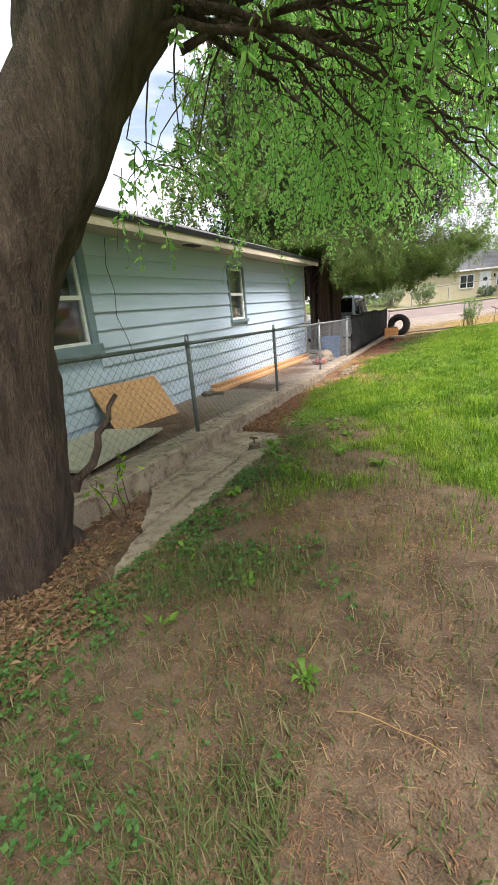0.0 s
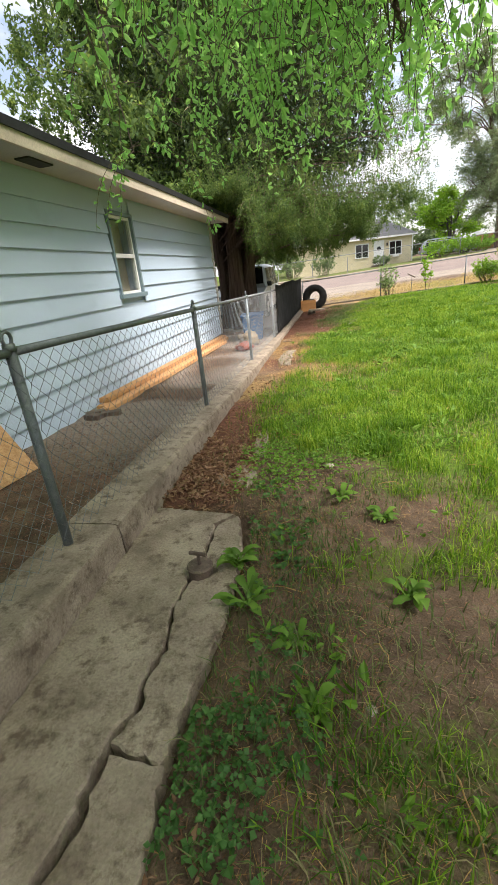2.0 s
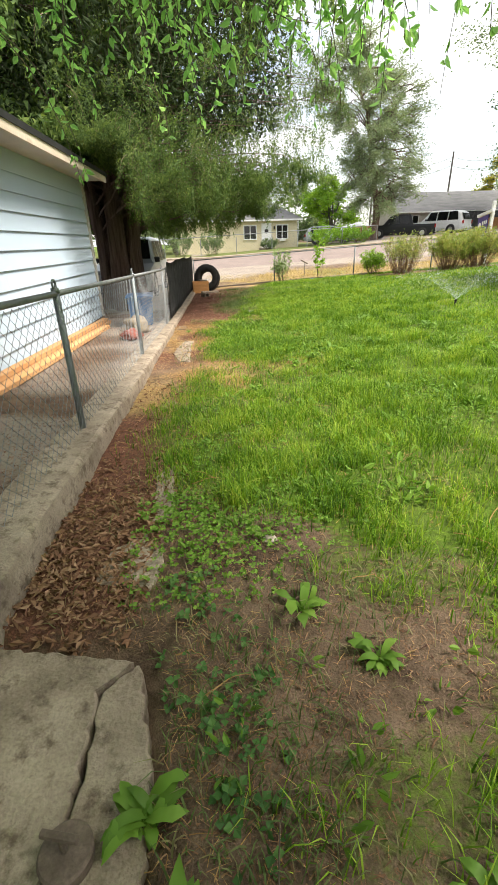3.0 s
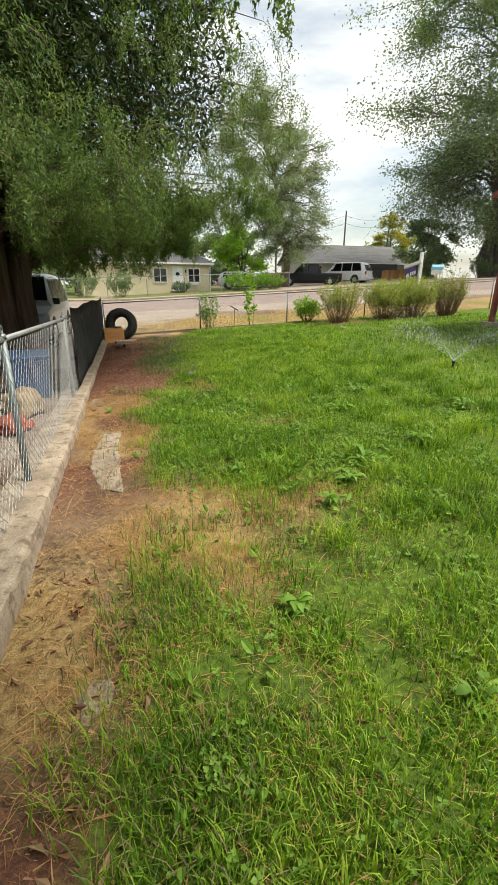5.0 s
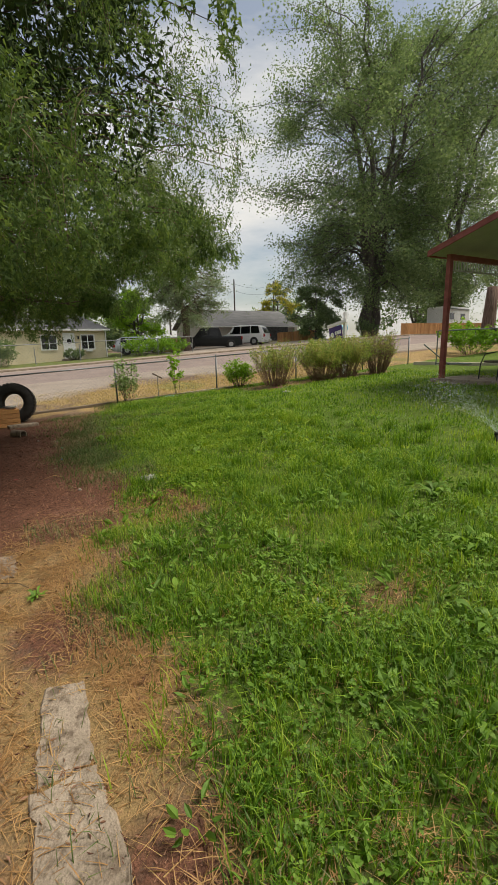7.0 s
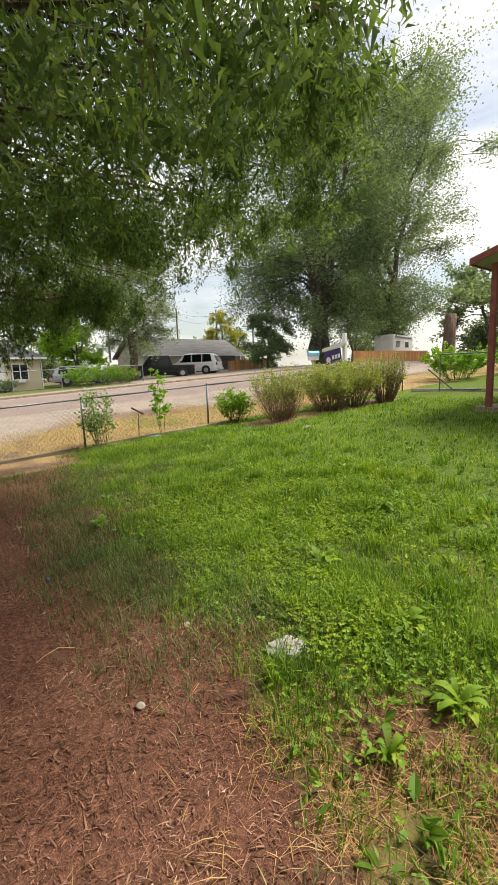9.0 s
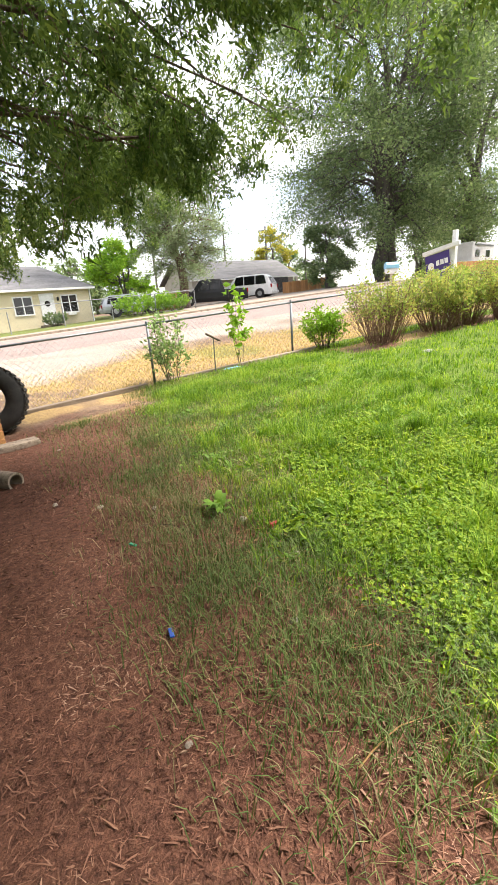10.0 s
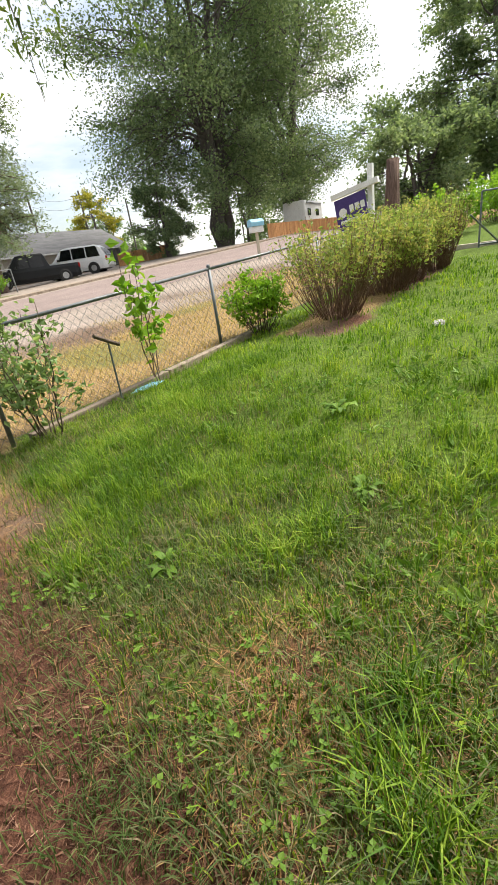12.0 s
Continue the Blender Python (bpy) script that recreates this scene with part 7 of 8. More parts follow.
# ---- vehicles ----
def vehicle(name, label, loc, rz, L, W, H, paint, style):
    """A car along local y (front at -y): sill, waist and roof lofted from side outlines, with wheels, glass and lamps."""
    c = thing(name, label, "car" if style != "pickup" else "pickup truck", loc, rz)
    hl, hw = L / 2, W / 2
    waist, base = H * 0.56, 0.26
    if style == "pickup":
        top = [(-hl, 0.62), (-hl + 0.1, waist * 0.95), (-hl + 1.25, waist), (-hl + 1.9, H - 0.05), (-hl + 2.3, H), (-hl + 3.5, H - 0.02), (-hl + 3.75, waist + 0.02), (hl - 0.02, waist), (hl, 0.5)]
        cab = (-hl + 1.25, -hl + 3.75)
    else:
        top = [(-hl, 0.6), (-hl + 0.15, waist * 0.86), (-hl + 1.1, waist), (-hl + 1.85, H - 0.06), (-hl + 2.4, H), (hl - 0.75, H - 0.04), (hl - 0.35, H * 0.86), (hl - 0.06, waist), (hl, 0.5)]
        cab = (-hl + 1.1, hl - 0.06)
    ty, tz = np.array([p[0] for p in top]), np.array([p[1] for p in top])
    ys = np.unique(np.concatenate([np.linspace(-hl, hl, 33), ty]))
    bm = bmesh.new()
    rings = []
    for y in ys:
        zt = float(np.interp(y, ty, tz))
        lower = min(zt, waist)
        end = max(0.0, abs(y) - (hl - 0.35)) / 0.35
        w = hw * (1 - 0.16 * end * end)
        tuck = w - 0.2 * max(0, (zt - waist)) / max(0.01, H - waist) * 0.9
        prof = [(w * 0.96, base), (w, base + 0.2), (w * 1.0, lower * 0.85), (w * 0.97, lower), (tuck * 0.98, max(lower, zt - 0.07)), (tuck * 0.9, zt)]
        rings.append([bm.verts.new((x, y, z)) for x, z in prof] + [bm.verts.new((-x, y, z)) for x, z in reversed(prof)])
    for a, b in zip(rings, rings[1:]):
        for k in range(12):
            bm.faces.new((a[k], a[(k + 1) % 12], b[(k + 1) % 12], b[k]))
    bm.faces.new(rings[0]), bm.faces.new(rings[-1])
    body = part("body", bm, paint, c, smooth=False)
    # side glass, set just proud of the pillars
    roof_in = hw - 0.2 * 0.9
    for s in (-1, 1):
        n_win = 2 if style == "pickup" else 3
        ya, yb = cab[0] + 0.45, cab[1] - (0.3 if style == "pickup" else 0.35)
        for k in range(n_win):
            y0, y1 = ya + (yb - ya) * k / n_win + 0.04, ya + (yb - ya) * (k + 1) / n_win - 0.04
            za, zb = waist + 0.03, H - 0.13
            fa, fb = (za - waist) / (H - waist), (zb - waist) / (H - waist)
            xa, xb = (hw * 0.97 * (1 - fa) + roof_in * fa) * 1.0 + 0.012, (hw * 0.97 * (1 - fb) + roof_in * fb) + 0.012
            cut = 0.3 if k == 0 else 0.0
            cut2 = 0.18 if k == n_win - 1 and style != "pickup" else 0.0
            bm = bmesh.new()
            vs = [bm.verts.new(v) for v in ((s * xa, y0, za), (s * xa, y1, za), (s * xb, y1 - cut2, zb), (s * xb, y0 + cut, zb))]
            f = bm.faces.new(vs)
            bmesh.ops.solidify(bm, geom=[f], thickness=0.01)
            part("side_window", bm, CAR_GLASS, body)
        part("mirror", boxes((s * (hw + 0.02) - 0.09, s * (hw + 0.02) + 0.09, cab[0] + 0.42, cab[0] + 0.52, waist + 0.02, waist + 0.18), bevel=0.02), BLACK_PLASTIC, body)
    yw0, yw1 = cab[0] + 0.12, (-hl + 1.8)
    z0, z1 = float(np.interp(yw0, ty, tz)) + 0.02, float(np.interp(yw1, ty, tz)) + 0.015
    bm = bmesh.new()
    f = bm.faces.new([bm.verts.new(v) for v in ((-hw * 0.85, yw0, z0), (hw * 0.85, yw0, z0), (hw * 0.74, yw1, z1), (-hw * 0.74, yw1, z1))])
    bmesh.ops.solidify(bm, geom=[f], thickness=-0.012)
    part("windshield", bm, CAR_GLASS, body)
    bm = bmesh.new()
    if style == "pickup":
        rear = ((-0.7, -hl + 3.72, waist + 0.1), (0.7, -hl + 3.72, waist + 0.1), (0.66, -hl + 3.56, H - 0.1), (-0.66, -hl + 3.56, H - 0.1))
    else:
        rear = ((-hw * 0.8, hl - 0.055, waist + 0.06), (hw * 0.8, hl - 0.055, waist + 0.06), (hw * 0.7, hl - 0.33, H * 0.86), (-hw * 0.7, hl - 0.33, H * 0.86))
    f = bm.faces.new([bm.verts.new((x, y + 0.02, z)) for x, y, z in rear])
    bmesh.ops.solidify(bm, geom=[f], thickness=0.012)
    part("rear_window", bm, CAR_GLASS, body)
    for s in (-1, 1):
        part("tail_light", boxes((s * hw * 0.86 - 0.07, s * hw * 0.86 + 0.07, hl - 0.1, hl + 0.012, waist * 0.72, waist * 0.98), bevel=0.015), LAMP_RED, body, "red tail light")
        part("headlight", boxes((s * hw * 0.72 - 0.16, s * hw * 0.72 + 0.16, -hl - 0.01, -hl + 0.14, 0.62, 0.78), bevel=0.02), LAMP_CLEAR, body, "clear headlight")
    part("bumper", boxes((-hw * 0.9, hw * 0.9, hl - 0.02, hl + 0.09, 0.38, 0.56), bevel=0.03), RIM if style == "pickup" else paint, c)
    part("front_bumper", boxes((-hw * 0.9, hw * 0.9, -hl - 0.08, -hl + 0.05, 0.36, 0.56), bevel=0.03), paint, c)
    part("plate", boxes((-0.16, 0.16, hl + 0.091, hl + 0.098, 0.42, 0.54)), WHITE, c)
    part("sill", boxes((-hw * 0.9, hw * 0.9, -hl + 0.3, hl - 0.3, 0.2, 0.27)), BLACK_PLASTIC, c)
    R = 0.36
    for s in (-1, 1):
        for y in (-hl + 0.92, hl - 1.05):
            w = part("wheel", cyl(bmesh.new(), (s * (hw - 0.1), y, R), (s * (hw + 0.005), y, R), R * 1.14, R * 1.14, 28), BLACK_PLASTIC, c, "dark wheel arch and wheel")
            tb = tyre_bm(R, R * 0.62, 0.22, 28)
            bmesh.ops.rotate(tb, cent=(0, 0, 0), matrix=Matrix.Rotation(math.pi / 2, 3, "Z"), verts=tb.verts)
            bmesh.ops.translate(tb, vec=(s * (hw - 0.08), y, R), verts=tb.verts)
            part("tyre", tb, RUBBER, w, smooth=True)
            rb = bmesh.new()
            cyl(rb, (s * (hw - 0.05), y, R), (s * (hw + 0.015), y, R), R * 0.6, R * 0.55, 20)
            part("rim", rb, RIM, w)
    return c


def ground_at(x, y):
    return float(land(x, y))


vehicle("minivan", "silver minivan parked on gravel behind the black-screened fence", (-3.95, 19.6, ground_at(-4.0, 19.6)), 0, 4.9, 1.85, 1.8, SILVER, "van")
vehicle("truck", "white pickup parked beyond the blue house", (-6.6, 19.5, ground_at(-6.6, 19.5)), 4, 5.4, 1.95, 1.85, WHITE_CAR, "pickup")
vehicle("pickup", "black crew-cab pickup parked across the street", (15.4, 45.2, ground_at(15.4, 45.2)), -112, 5.6, 2.0, 1.85, BLACK_CAR, "pickup")
vehicle("suv", "white sport utility car parked across the street", (19.5, 46.4, ground_at(19.5, 46.4)), -142, 5.0, 1.95, 1.9, WHITE_CAR, "van")


# ---- houses across the street ----
def far_window(house, x0, x1, z0, z1, y, split=True):
    w = part("window", boxes((x0 - 0.08, x0, y - 0.06, y + 0.02, z0 - 0.08, z1 + 0.08), (x1, x1 + 0.08, y - 0.06, y + 0.02, z0 - 0.08, z1 + 0.08),
                             (x0, x1, y - 0.06, y + 0.02, z1, z1 + 0.08), (x0, x1, y - 0.08, y + 0.02, z0 - 0.08, z0)), WHITE, house)
    if split:
        part("mullion", boxes(((x0 + x1) / 2 - 0.03, (x0 + x1) / 2 + 0.03, y - 0.04, y + 0.02, z0, z1)), WHITE, w)
    part("pane", boxes((x0, x1, y - 0.01, y + 0.0, z0, z1)), CAR_GLASS, w)


def simple_house(name, label, x0, x1, y0, y1, zg, eave, rise, wall_mat, ridge="x", over=0.4, hip=0.0):
    h = thing(name, label, "house")
    part("wall", boxes((x0, x1, y0, y1, zg - 0.6, zg + eave)), wall_mat, h)
    bm = bmesh.new()
    ze = zg + eave - 0.02
    if ridge == "x":
        ym = (y0 + y1) / 2
        q = [(x0 - over, y0 - over, ze), (x1 + over, y0 - over, ze), (x1 + over - hip, ym, ze + rise), (x0 - over, ym, ze + rise), (x1 + over, y1 + over, ze), (x0 - over, y1 + over, ze)]
    else:
        xm = (x0 + x1) / 2
        q = [(x0 - over, y0 - over, ze), (x0 - over, y1 + over, ze), (xm, y1 + over, ze + rise), (xm, y0 - over, ze + rise), (x1 + over, y1 + over, ze), (x1 + over, y0 - over, ze)]
    hi = [bm.verts.new((a, b, c + 0.12)) for a, b, c in q]
    lo = [bm.verts.new(p) for p in q]
    for f in ((0, 1, 2, 3), (3, 2, 4, 5)):
        bm.faces.new([hi[k] for k in f])
        bm.faces.new([lo[k] for k in f])
    if hip:
        bm.faces.new((hi[1], hi[4], hi[2]))
    for a, b in ((0, 1), (1, 2), (2, 4), (4, 5), (5, 3), (3, 0)):
        bm.faces.new((hi[a], hi[b], lo[b], lo[a]))
    part("roof", bm, ROOF_FAR, h)
    for xx in (x0 + 0.02,) if hip else (x0 + 0.02, x1 - 0.14):
        bm = bmesh.new()
        t = [bm.verts.new(p) for p in ((xx, y0, ze), (xx, y1, ze), (xx, (y0 + y1) / 2, ze + rise * 0.88), (xx + 0.12, y0, ze), (xx + 0.12, y1, ze), (xx + 0.12, (y0 + y1) / 2, ze + rise * 0.88))]
        [bm.faces.new([t[k] for k in f]) for f in ((0, 1, 2), (3, 4, 5), (0, 2, 5, 3), (1, 2, 5, 4))]
        part("gable", bm, wall_mat, h)
    part("fascia", boxes((x0 - over, x1 + over, y0 - over - 0.03, y0 - over - 0.002, ze - 0.02, ze + 0.11)) if ridge == "x" else boxes((x0 - over - 0.03, x0 - over - 0.002, y0 - over, y1 + over, ze - 0.02, ze + 0.11)), WHITE, h)
    return h


yz = ground_at(3, 46) - 0.05
yellow = simple_house("yellow_house", "small cream-yellow house with a grey hipped roof across the street", -4.6, 6.1, 46.0, 53, yz, 2.4, 1.75, YELLOW_WALL, "x", 0.4, 2.8)
far_window(yellow, 4.25, 5.2, yz + 0.95, yz + 2.0, 46.0)
far_window(yellow, 1.3, 2.35, yz + 0.95, yz + 2.0, 46.0)
d = part("door", boxes((2.85, 3.75, 45.94, 46.0, yz + 0.2, yz + 2.2), bevel=0.01), WHITE, yellow, "white front door with an oval light")
part("door_light", cyl(bmesh.new(), (3.3, 45.938, yz + 1.55), (3.3, 45.925, yz + 1.55), 0.18, 0.18, 20), CAR_GLASS, d)
part("step", boxes((2.6, 4.0, 45.1, 45.94, yz - 0.2, yz + 0.18), bevel=0.02), CONCRETE, yellow)
part("wall_lamp", boxes((3.95, 4.07, 45.88, 46.0, yz + 1.7, yz + 1.95), bevel=0.02), BLACK_PLASTIC, yellow)
part("window_cooler", boxes((4.5, 5.0, 45.7, 45.97, yz + 0.72, yz + 0.93), bevel=0.01), VINYL, yellow)
part("downspout", cyl(bmesh.new(), (6.16, 45.95, yz), (6.16, 45.95, yz + 2.35), 0.04, 0.04, 8), WHITE, yellow)

gy = ground_at(26, 58)
grey = simple_house("grey_house", "low grey-beige house with a long dark roof across the street", 19.8, 33.6, 58.0, 66, gy, 2.0, 2.3, GREY_WALL, "x", 0.5)
far_window(grey, 20.8, 22.2, gy + 0.9, gy + 1.7, 58.0)
part("carport_screen", boxes((26.0, 32.2, 57.2, 57.3, gy + 0.3, gy + 2.0), bevel=0.02), SHADE_CLOTH, grey, "dark screened carport front")
part("carport_post", boxes((33.4, 33.7, 57.2, 57.5, gy - 0.2, gy + 2.0)), GREY_WALL, grey)

# board fences and parked odds across the street
def board_fence(name, label, x0, y0, x1, y1, h, mat, width=0.15):
    f = thing(name, label, "fence")
    L = math.hypot(x1 - x0, y1 - y0)
    n = int(L / (width + 0.01))
    rz = math.degrees(math.atan2(y1 - y0, x1 - x0))
    me = None
    for k in range(n):
        t = (k + 0.5) / n
        x, y = x0 + (x1 - x0) * t, y0 + (y1 - y0) * t
        if me is None:
            o = part("board", boxes((-width / 2, width / 2, -0.01, 0.01, 0, h), bevel=0.003), mat, f)
            me = o.data
        else:
            o = attach(new("board", me), f)
        o.matrix_basis = pose(x, y, ground_at(x, y), 0, 0, rz)
    for z in (0.3, h - 0.3):
        part("rail", cyl(bmesh.new(), (x0, y0 + 0.03, ground_at(x0, y0) + z), (x1, y1 + 0.03, ground_at(x1, y1) + z), 0.035, 0.035, 4), mat, f)
    return f


board_fence("board_fence", "orange cedar board fence beside the pickup", 11.3, 46.6, 13.6, 46.8, 1.2, ORANGE_WOOD)
board_fence("board_fence", "low orange-brown board fence under the tall trees", 31.5, 37.5, 42, 36.0, 1.1, ORANGE_WOOD)
board_fence("board_fence", "brown low board fence beside the grey house", 24.5, 48.0, 29.5, 47.2, 1.0, ORANGE_WOOD)


def far_link_fence(xa, ya, xb, yb, h, n):
    f = thing("chain_link_fence", "pale chain-link fence across the street", "fence")
    for k in range(n + 1):
        t = k / n
        x, y = xa + (xb - xa) * t, ya + (yb - ya) * t
        part("post", cyl(bmesh.new(), (x, y, ground_at(x, y) - 0.1), (x, y, ground_at(x, y) + h), 0.03, 0.03, 8), GALV, f)
    L = math.hypot(xb - xa, yb - ya)
    V, F = link_mesh(L, h, 0.12, 0.0035)
    ux, uy = (xb - xa) / L, (yb - ya) / L
    x, y = xa + ux * V[:, 0], ya + uy * V[:, 0] + V[:, 1]
    part("wire_mesh", mesh_arrays("wire_mesh", np.stack([x, y, land(x, y) + V[:, 2]], -1), F, GALV), None, f)
    part("top_rail", cyl(bmesh.new(), (xa, ya, ground_at(xa, ya) + h), (xb, yb, ground_at(xb, yb) + h), 0.025, 0.025, 8), GALV, f)


far_link_fence(-8, 39.6, 11.5, 40.2, 1.15, 7)
walk_far = bmesh.new()
box(walk_far, -60, 60, 34.4, 35.5, -0.3, 0.07)
bmesh.ops.subdivide_edges(walk_far, edges=[e for e in walk_far.edges if abs(e.verts[0].co.x - e.verts[1].co.x) > 1], cuts=60)
for v in walk_far.verts:
    v.co.z += float(land(v.co.x, 35.0))
tagged(part("pavement", walk_far, CONCRETE), "pale concrete sidewalk along the far side of the street", "pavement", kind="structure")

# tarped boat and a pale parked car far behind the pine
bm = bmesh.new()
bmesh.ops.create_uvsphere(bm, u_segments=20, v_segments=10, radius=1)
for v in bm.verts:
    v.co.x *= 2.0
    v.co.y *= 1.0
    v.co.z = max(0, v.co.z) * 1.5 + 0.25 * noise.noise(v.co * 1.7)
t = tagged(part("tarped_boat", bm, WHITE, smooth=False), "boat under a wrinkled white tarp behind the fence", "boat")
t.matrix_world = pose(12.6, 50, ground_at(12.6, 50) + 0.1, 0, 0, 10)
vehicle("sedan", "pale silver car behind the chain-link fence", (9.2, 46.5, ground_at(9.2, 46.5)), 80, 4.6, 1.8, 1.5, SILVER, "van")

# utility trailer and vehicles far beside the porch
tz = ground_at(23.5, 23.5)
trailer = thing("utility_trailer", "small black utility trailer with a railing", "trailer", (23.5, 23.5, tz), 15)
part("bed", boxes((-1.6, 1.6, -0.8, 0.8, 0.55, 0.72), bevel=0.01), BLACK_PLASTIC, trailer)
for x in np.linspace(-1.55, 1.55, 7):
    part("stake", boxes((x - 0.025, x + 0.025, -0.8, -0.76, 0.72, 1.15)), BLACK_PLASTIC, trailer)
for z in (0.92, 1.13):
    part("rail", boxes((-1.6, 1.6, -0.81, -0.765, z, z + 0.04)), BLACK_PLASTIC, trailer)
wb = tyre_bm(0.36, 0.2, 0.2, 24)
bmesh.ops.translate(wb, vec=(0.3, -0.95, 0.36), verts=wb.verts)
part("wheel", wb, RUBBER, trailer, smooth=True)
part("rim", cyl(bmesh.new(), (0.3, -0.92, 0.36), (0.3, -1.05, 0.36), 0.21, 0.18, 18), RIM, trailer)
vehicle("pickup", "white work truck parked beyond the trailer", (44.0, 31.0, ground_at(44, 31)), 70, 5.6, 2.0, 1.9, WHITE_CAR, "pickup")
bz = ground_at(33, 36)
camper = thing("camper", "white camper trailer under the trees", "camper", (41.0, 39.5, bz + 0.1), 10)
part("shell", boxes((-2.6, 2.6, -1.1, 1.1, 0.5, 2.8), bevel=0.2), WHITE, camper)
for x in (-1.5, 0.9):
    part("window", boxes((x - 0.45, x + 0.45, -1.13, -1.1, 1.5, 2.1), bevel=0.03), CAR_GLASS, camper)
part("awning_rail", boxes((-2.2, 2.2, -1.16, -1.1, 2.5, 2.6)), GALV, camper)

# low side fence panels beyond the hedge
gate = thing("gate_panel", "leaning chain-link gate frame beyond the hedge", "gate", (11.9, 18.5, ground_at(11.9, 18.5)), -75)
for a, b in (((0, 0, 0), (0, 0, 1.2)), ((2.6, 0, 0), (2.6, 0, 1.2)), ((0, 0, 1.2), (2.6, 0, 1.2)), ((0, 0, 0.08), (2.6, 0, 0.08)), ((0.5, 0, 0), (-0.25, -0.5, 0.75))):
    part("tube", cyl(bmesh.new(), a, b, 0.022, 0.022, 8), GALV_DARK, gate)
V, F = link_mesh(2.6, 1.1, 0.075, 0.0019)
part("wire_mesh", mesh_arrays("wire_mesh", V + [0, 0, 0.08], F, GALV_DARK), None, gate)
gt = tagged(part("edging_timber", boxes((-0.08, 0.08, -3.0, 1.2, 0, 0.12), bevel=0.01), PLY), "green-grey timber edging the lawn beyond the hedge", "timber", "edging timbers")
gt.matrix_world = pose(12.2, 18.4, ground_at(12.2, 18.4) - 0.02, 0, 0, 4)
snag = tagged(part("tree_stump", mesh_arrays("tree_stump", *tubes([(np.array([(0, 0, -0.3), (0.02, 0.05, 0.6), (0, 0, 2.0), (0.1, 0, 3.2), (0.12, 0, 3.25)]), np.array([0.5, 0.42, 0.36, 0.33, 0.05]))], 16), BARK_RED, True)),
              "tall sawn-off reddish tree trunk", "tree stump")
snag.location = (26.0, 25.5, ground_at(26, 25.5))

# ---- utility poles and wires ----
def utility_pole(x, y, h, arm):
    p = thing("utility_pole", "wooden utility pole with a cross arm", "utility pole", (x, y, ground_at(x, y)), -20)
    part("pole", cyl(bmesh.new(), (0, 0, -0.5), (0, 0, h), 0.15, 0.1, 10), BARK_GREY, p)
    if arm:
        part("cross_arm", boxes((-1.1, 1.1, -0.06, 0.06, h - 0.7, h - 0.55)), BARK_GREY, p)
        part("transformer", cyl(bmesh.new(), (0.35, 0.2, h - 2.2), (0.35, 0.2, h - 1.3), 0.25, 0.25, 14), GALV_DARK, p)
        for s in (-1, -0.4, 0.4, 1):
            part("insulator", cyl(bmesh.new(), (s, 0, h - 0.55), (s, 0, h - 0.4), 0.04, 0.03, 8), WHITE, p)
    return (x, y, ground_at(x, y) + h)


tops = [utility_pole(31.0, 70, 9.5, False), utility_pole(39.5, 72, 10.0, True), utility_pole(48, 73, 9.2, False), utility_pole(20, 69, 8.5, False), utility_pole(80, 76, 10, True)]
order = [tops[3], tops[0], tops[1], tops[2], tops[4]]
for k, (a, b) in enumerate(zip(order, order[1:])):
    for dz in (0.6, 1.6):
        t = np.linspace(0, 1, 14)
        pts = np.array(a)[None] * (1 - t[:, None]) + np.array(b)[None] * t[:, None] - np.array([0, 0, 1.0])[None] * (dz + 2.4 * t * (1 - t))[:, None]
        wv, wf = tubes([(pts, np.full(14, 0.014))], 4)
        tagged(part("overhead_wire", mesh_arrays("overhead_wire", wv, wf, BLACK_PLASTIC)), "sagging overhead utility wire", "wire", "overhead wires")
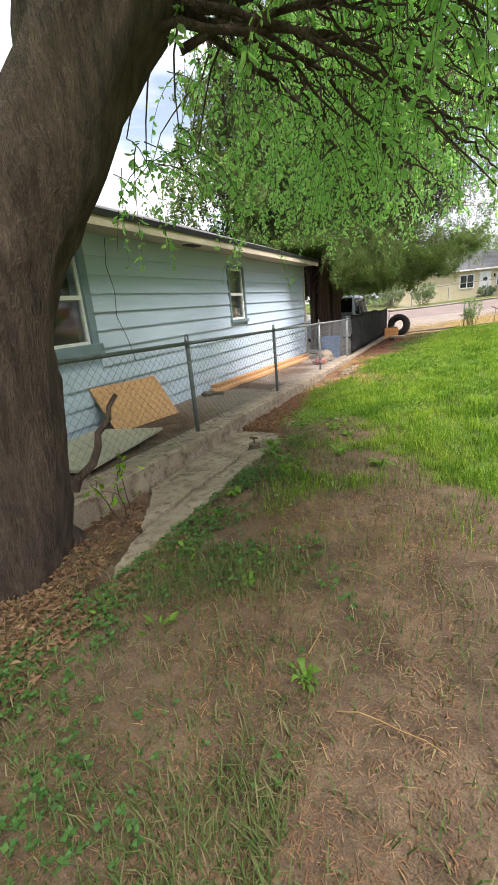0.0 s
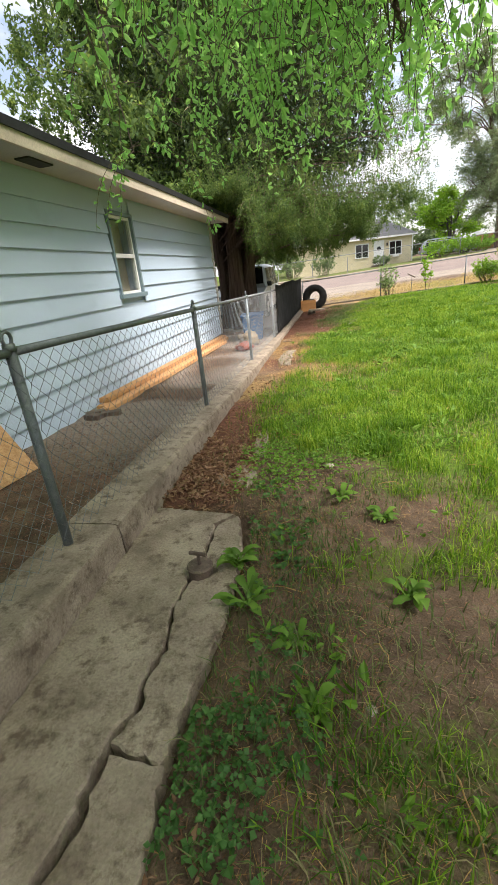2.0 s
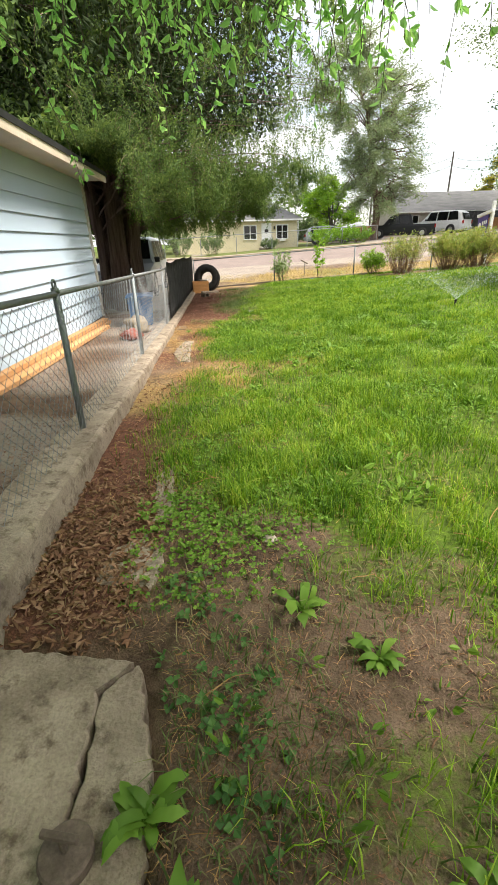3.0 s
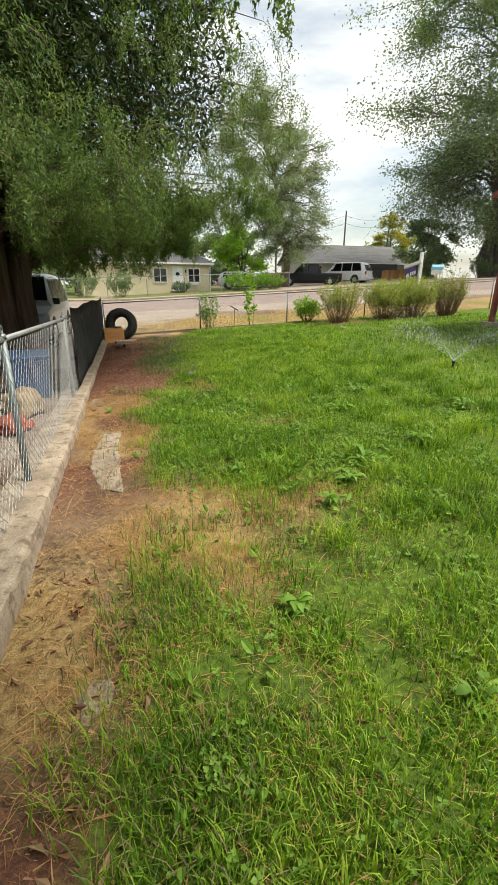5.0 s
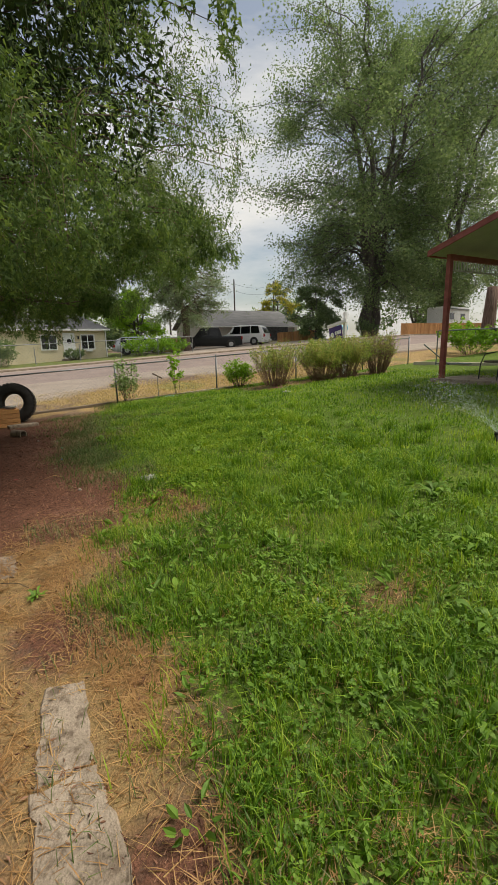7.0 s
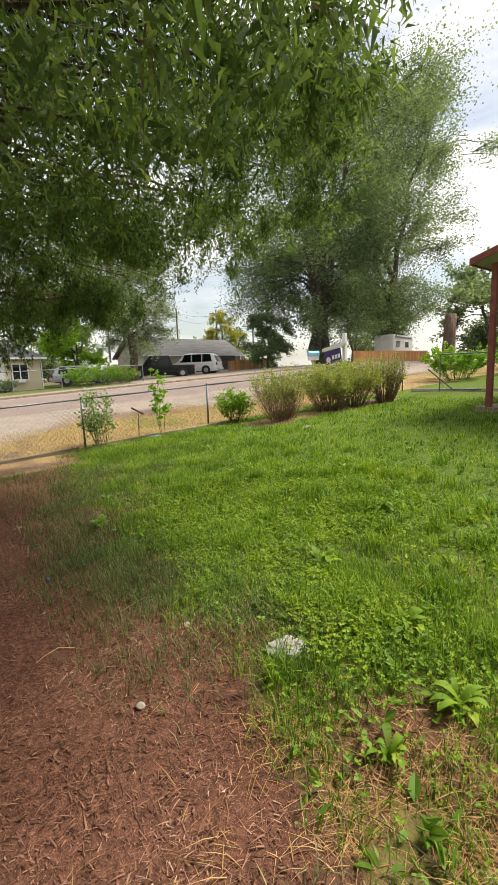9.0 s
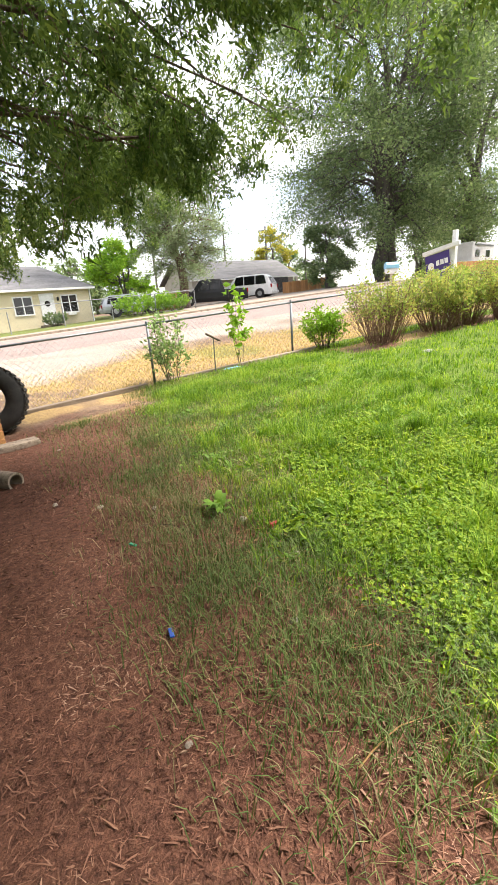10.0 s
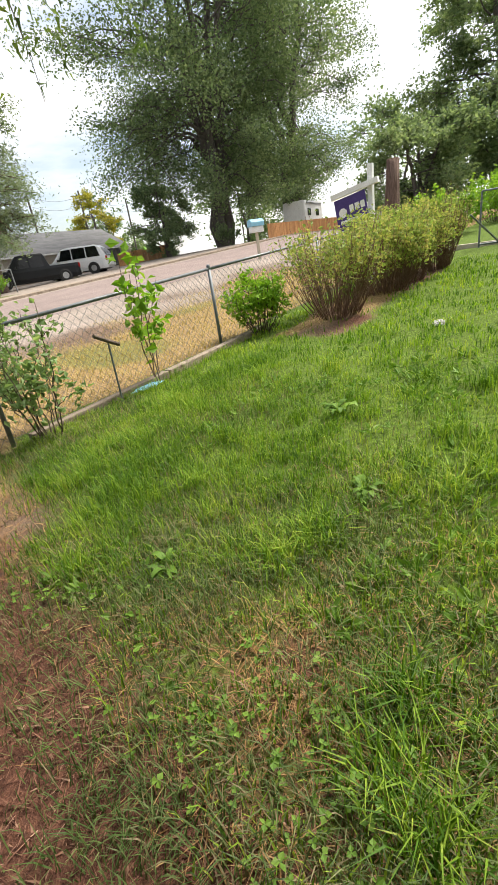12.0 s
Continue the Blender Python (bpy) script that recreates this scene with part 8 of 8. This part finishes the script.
# ---- pieces of walls and roofs ----
def lap_boards(parent, x, y0, y1, z0, rows, row, holes, mat, thick, out):
    """Lap siding on a wall in the plane x: each board's lower edge stands proud of the one below. out: +1 or -1 along x."""
    for k in range(rows):
        za, zb = z0 + k * row, z0 + (k + 1) * row + 0.012
        spans = [(y0, y1)]
        for a, b, ha, hb in holes:
            if hb > za + 0.01 and ha < zb - 0.01:
                nxt = []
                for s, e in spans:
                    if b <= s or a >= e:
                        nxt.append((s, e))
                    else:
                        nxt += [(s, a)] * (a > s) + [(b, e)] * (b < e)
                spans = nxt
        for s, e in spans:
            joints = [s] + [j for j in (s + 3.66 + (k % 3) * 1.1 + i * 3.66 for i in range(8)) if s + 0.6 < j < e - 0.6] + [e]
            for a, b in zip(joints, joints[1:]):
                bm = bmesh.new()
                vs = [bm.verts.new(p) for p in ((x + out * 0.002, a + 0.001, za), (x + out * (0.002 - thick), a + 0.001, za), (x - out * 0.022, a + 0.001, zb), (x - out * 0.03, a + 0.001, zb),
                                                (x + out * 0.002, b - 0.001, za), (x + out * (0.002 - thick), b - 0.001, za), (x - out * 0.022, b - 0.001, zb), (x - out * 0.03, b - 0.001, zb))]
                for f in ((0, 1, 5, 4), (0, 4, 6, 2), (2, 6, 7, 3), (1, 3, 7, 5), (0, 2, 3, 1), (4, 5, 7, 6)):
                    bm.faces.new([vs[j] for j in f])
                part("siding_board", bm, mat, parent)


lap_boards(wall, WALL_X, -4.0, 12.405, ROW0, 11, ROW, [(SMALL_WIN[0] - 0.045, SMALL_WIN[1] + 0.045, SMALL_WIN[2] - 0.055, SMALL_WIN[3] + 0.045), (BIG_WIN[0] - 0.11, BIG_WIN[1] + 0.11, BIG_WIN[2] - 0.12, BIG_WIN[3] + 0.11)], SIDING, 0.014, 1)
beige_wall = next(o for o in beige.children if o.name.startswith("wall"))
lap_boards(beige_wall, BX, 2.0, BY, float(land(BX, 12.5)) - 0.02, 13, 0.32, [], BEIGE, 0.016, -1)

tab = boxes((0, 0.26, 0.004, 0.326, 0, 0.007))
tab_me = bpy.data.meshes.new("shingle")
tab.to_mesh(tab_me)
tab.free()
tab_me.materials.append(SHINGLE)
blue_roof = next(o for o in blue_house.children if o.name.startswith("roof"))
deg = math.degrees(math.atan(roof_tilt))
for c in range(7):
    for k in range(40):
        y = 0.3 + k * 0.33 + (0.165 if c % 2 else 0)
        if y + 0.33 > 12.6:
            continue
        d = c * 0.14 - 0.01
        o = attach(new("shingle", tab_me), blue_roof)
        o.matrix_basis = pose(EAVE_X - d * math.cos(math.atan(roof_tilt)), y, EAVE_Z + 0.136 + d * math.sin(math.atan(roof_tilt)), 0, deg + 1.2, 0) @ pose(-0.26, 0, 0)
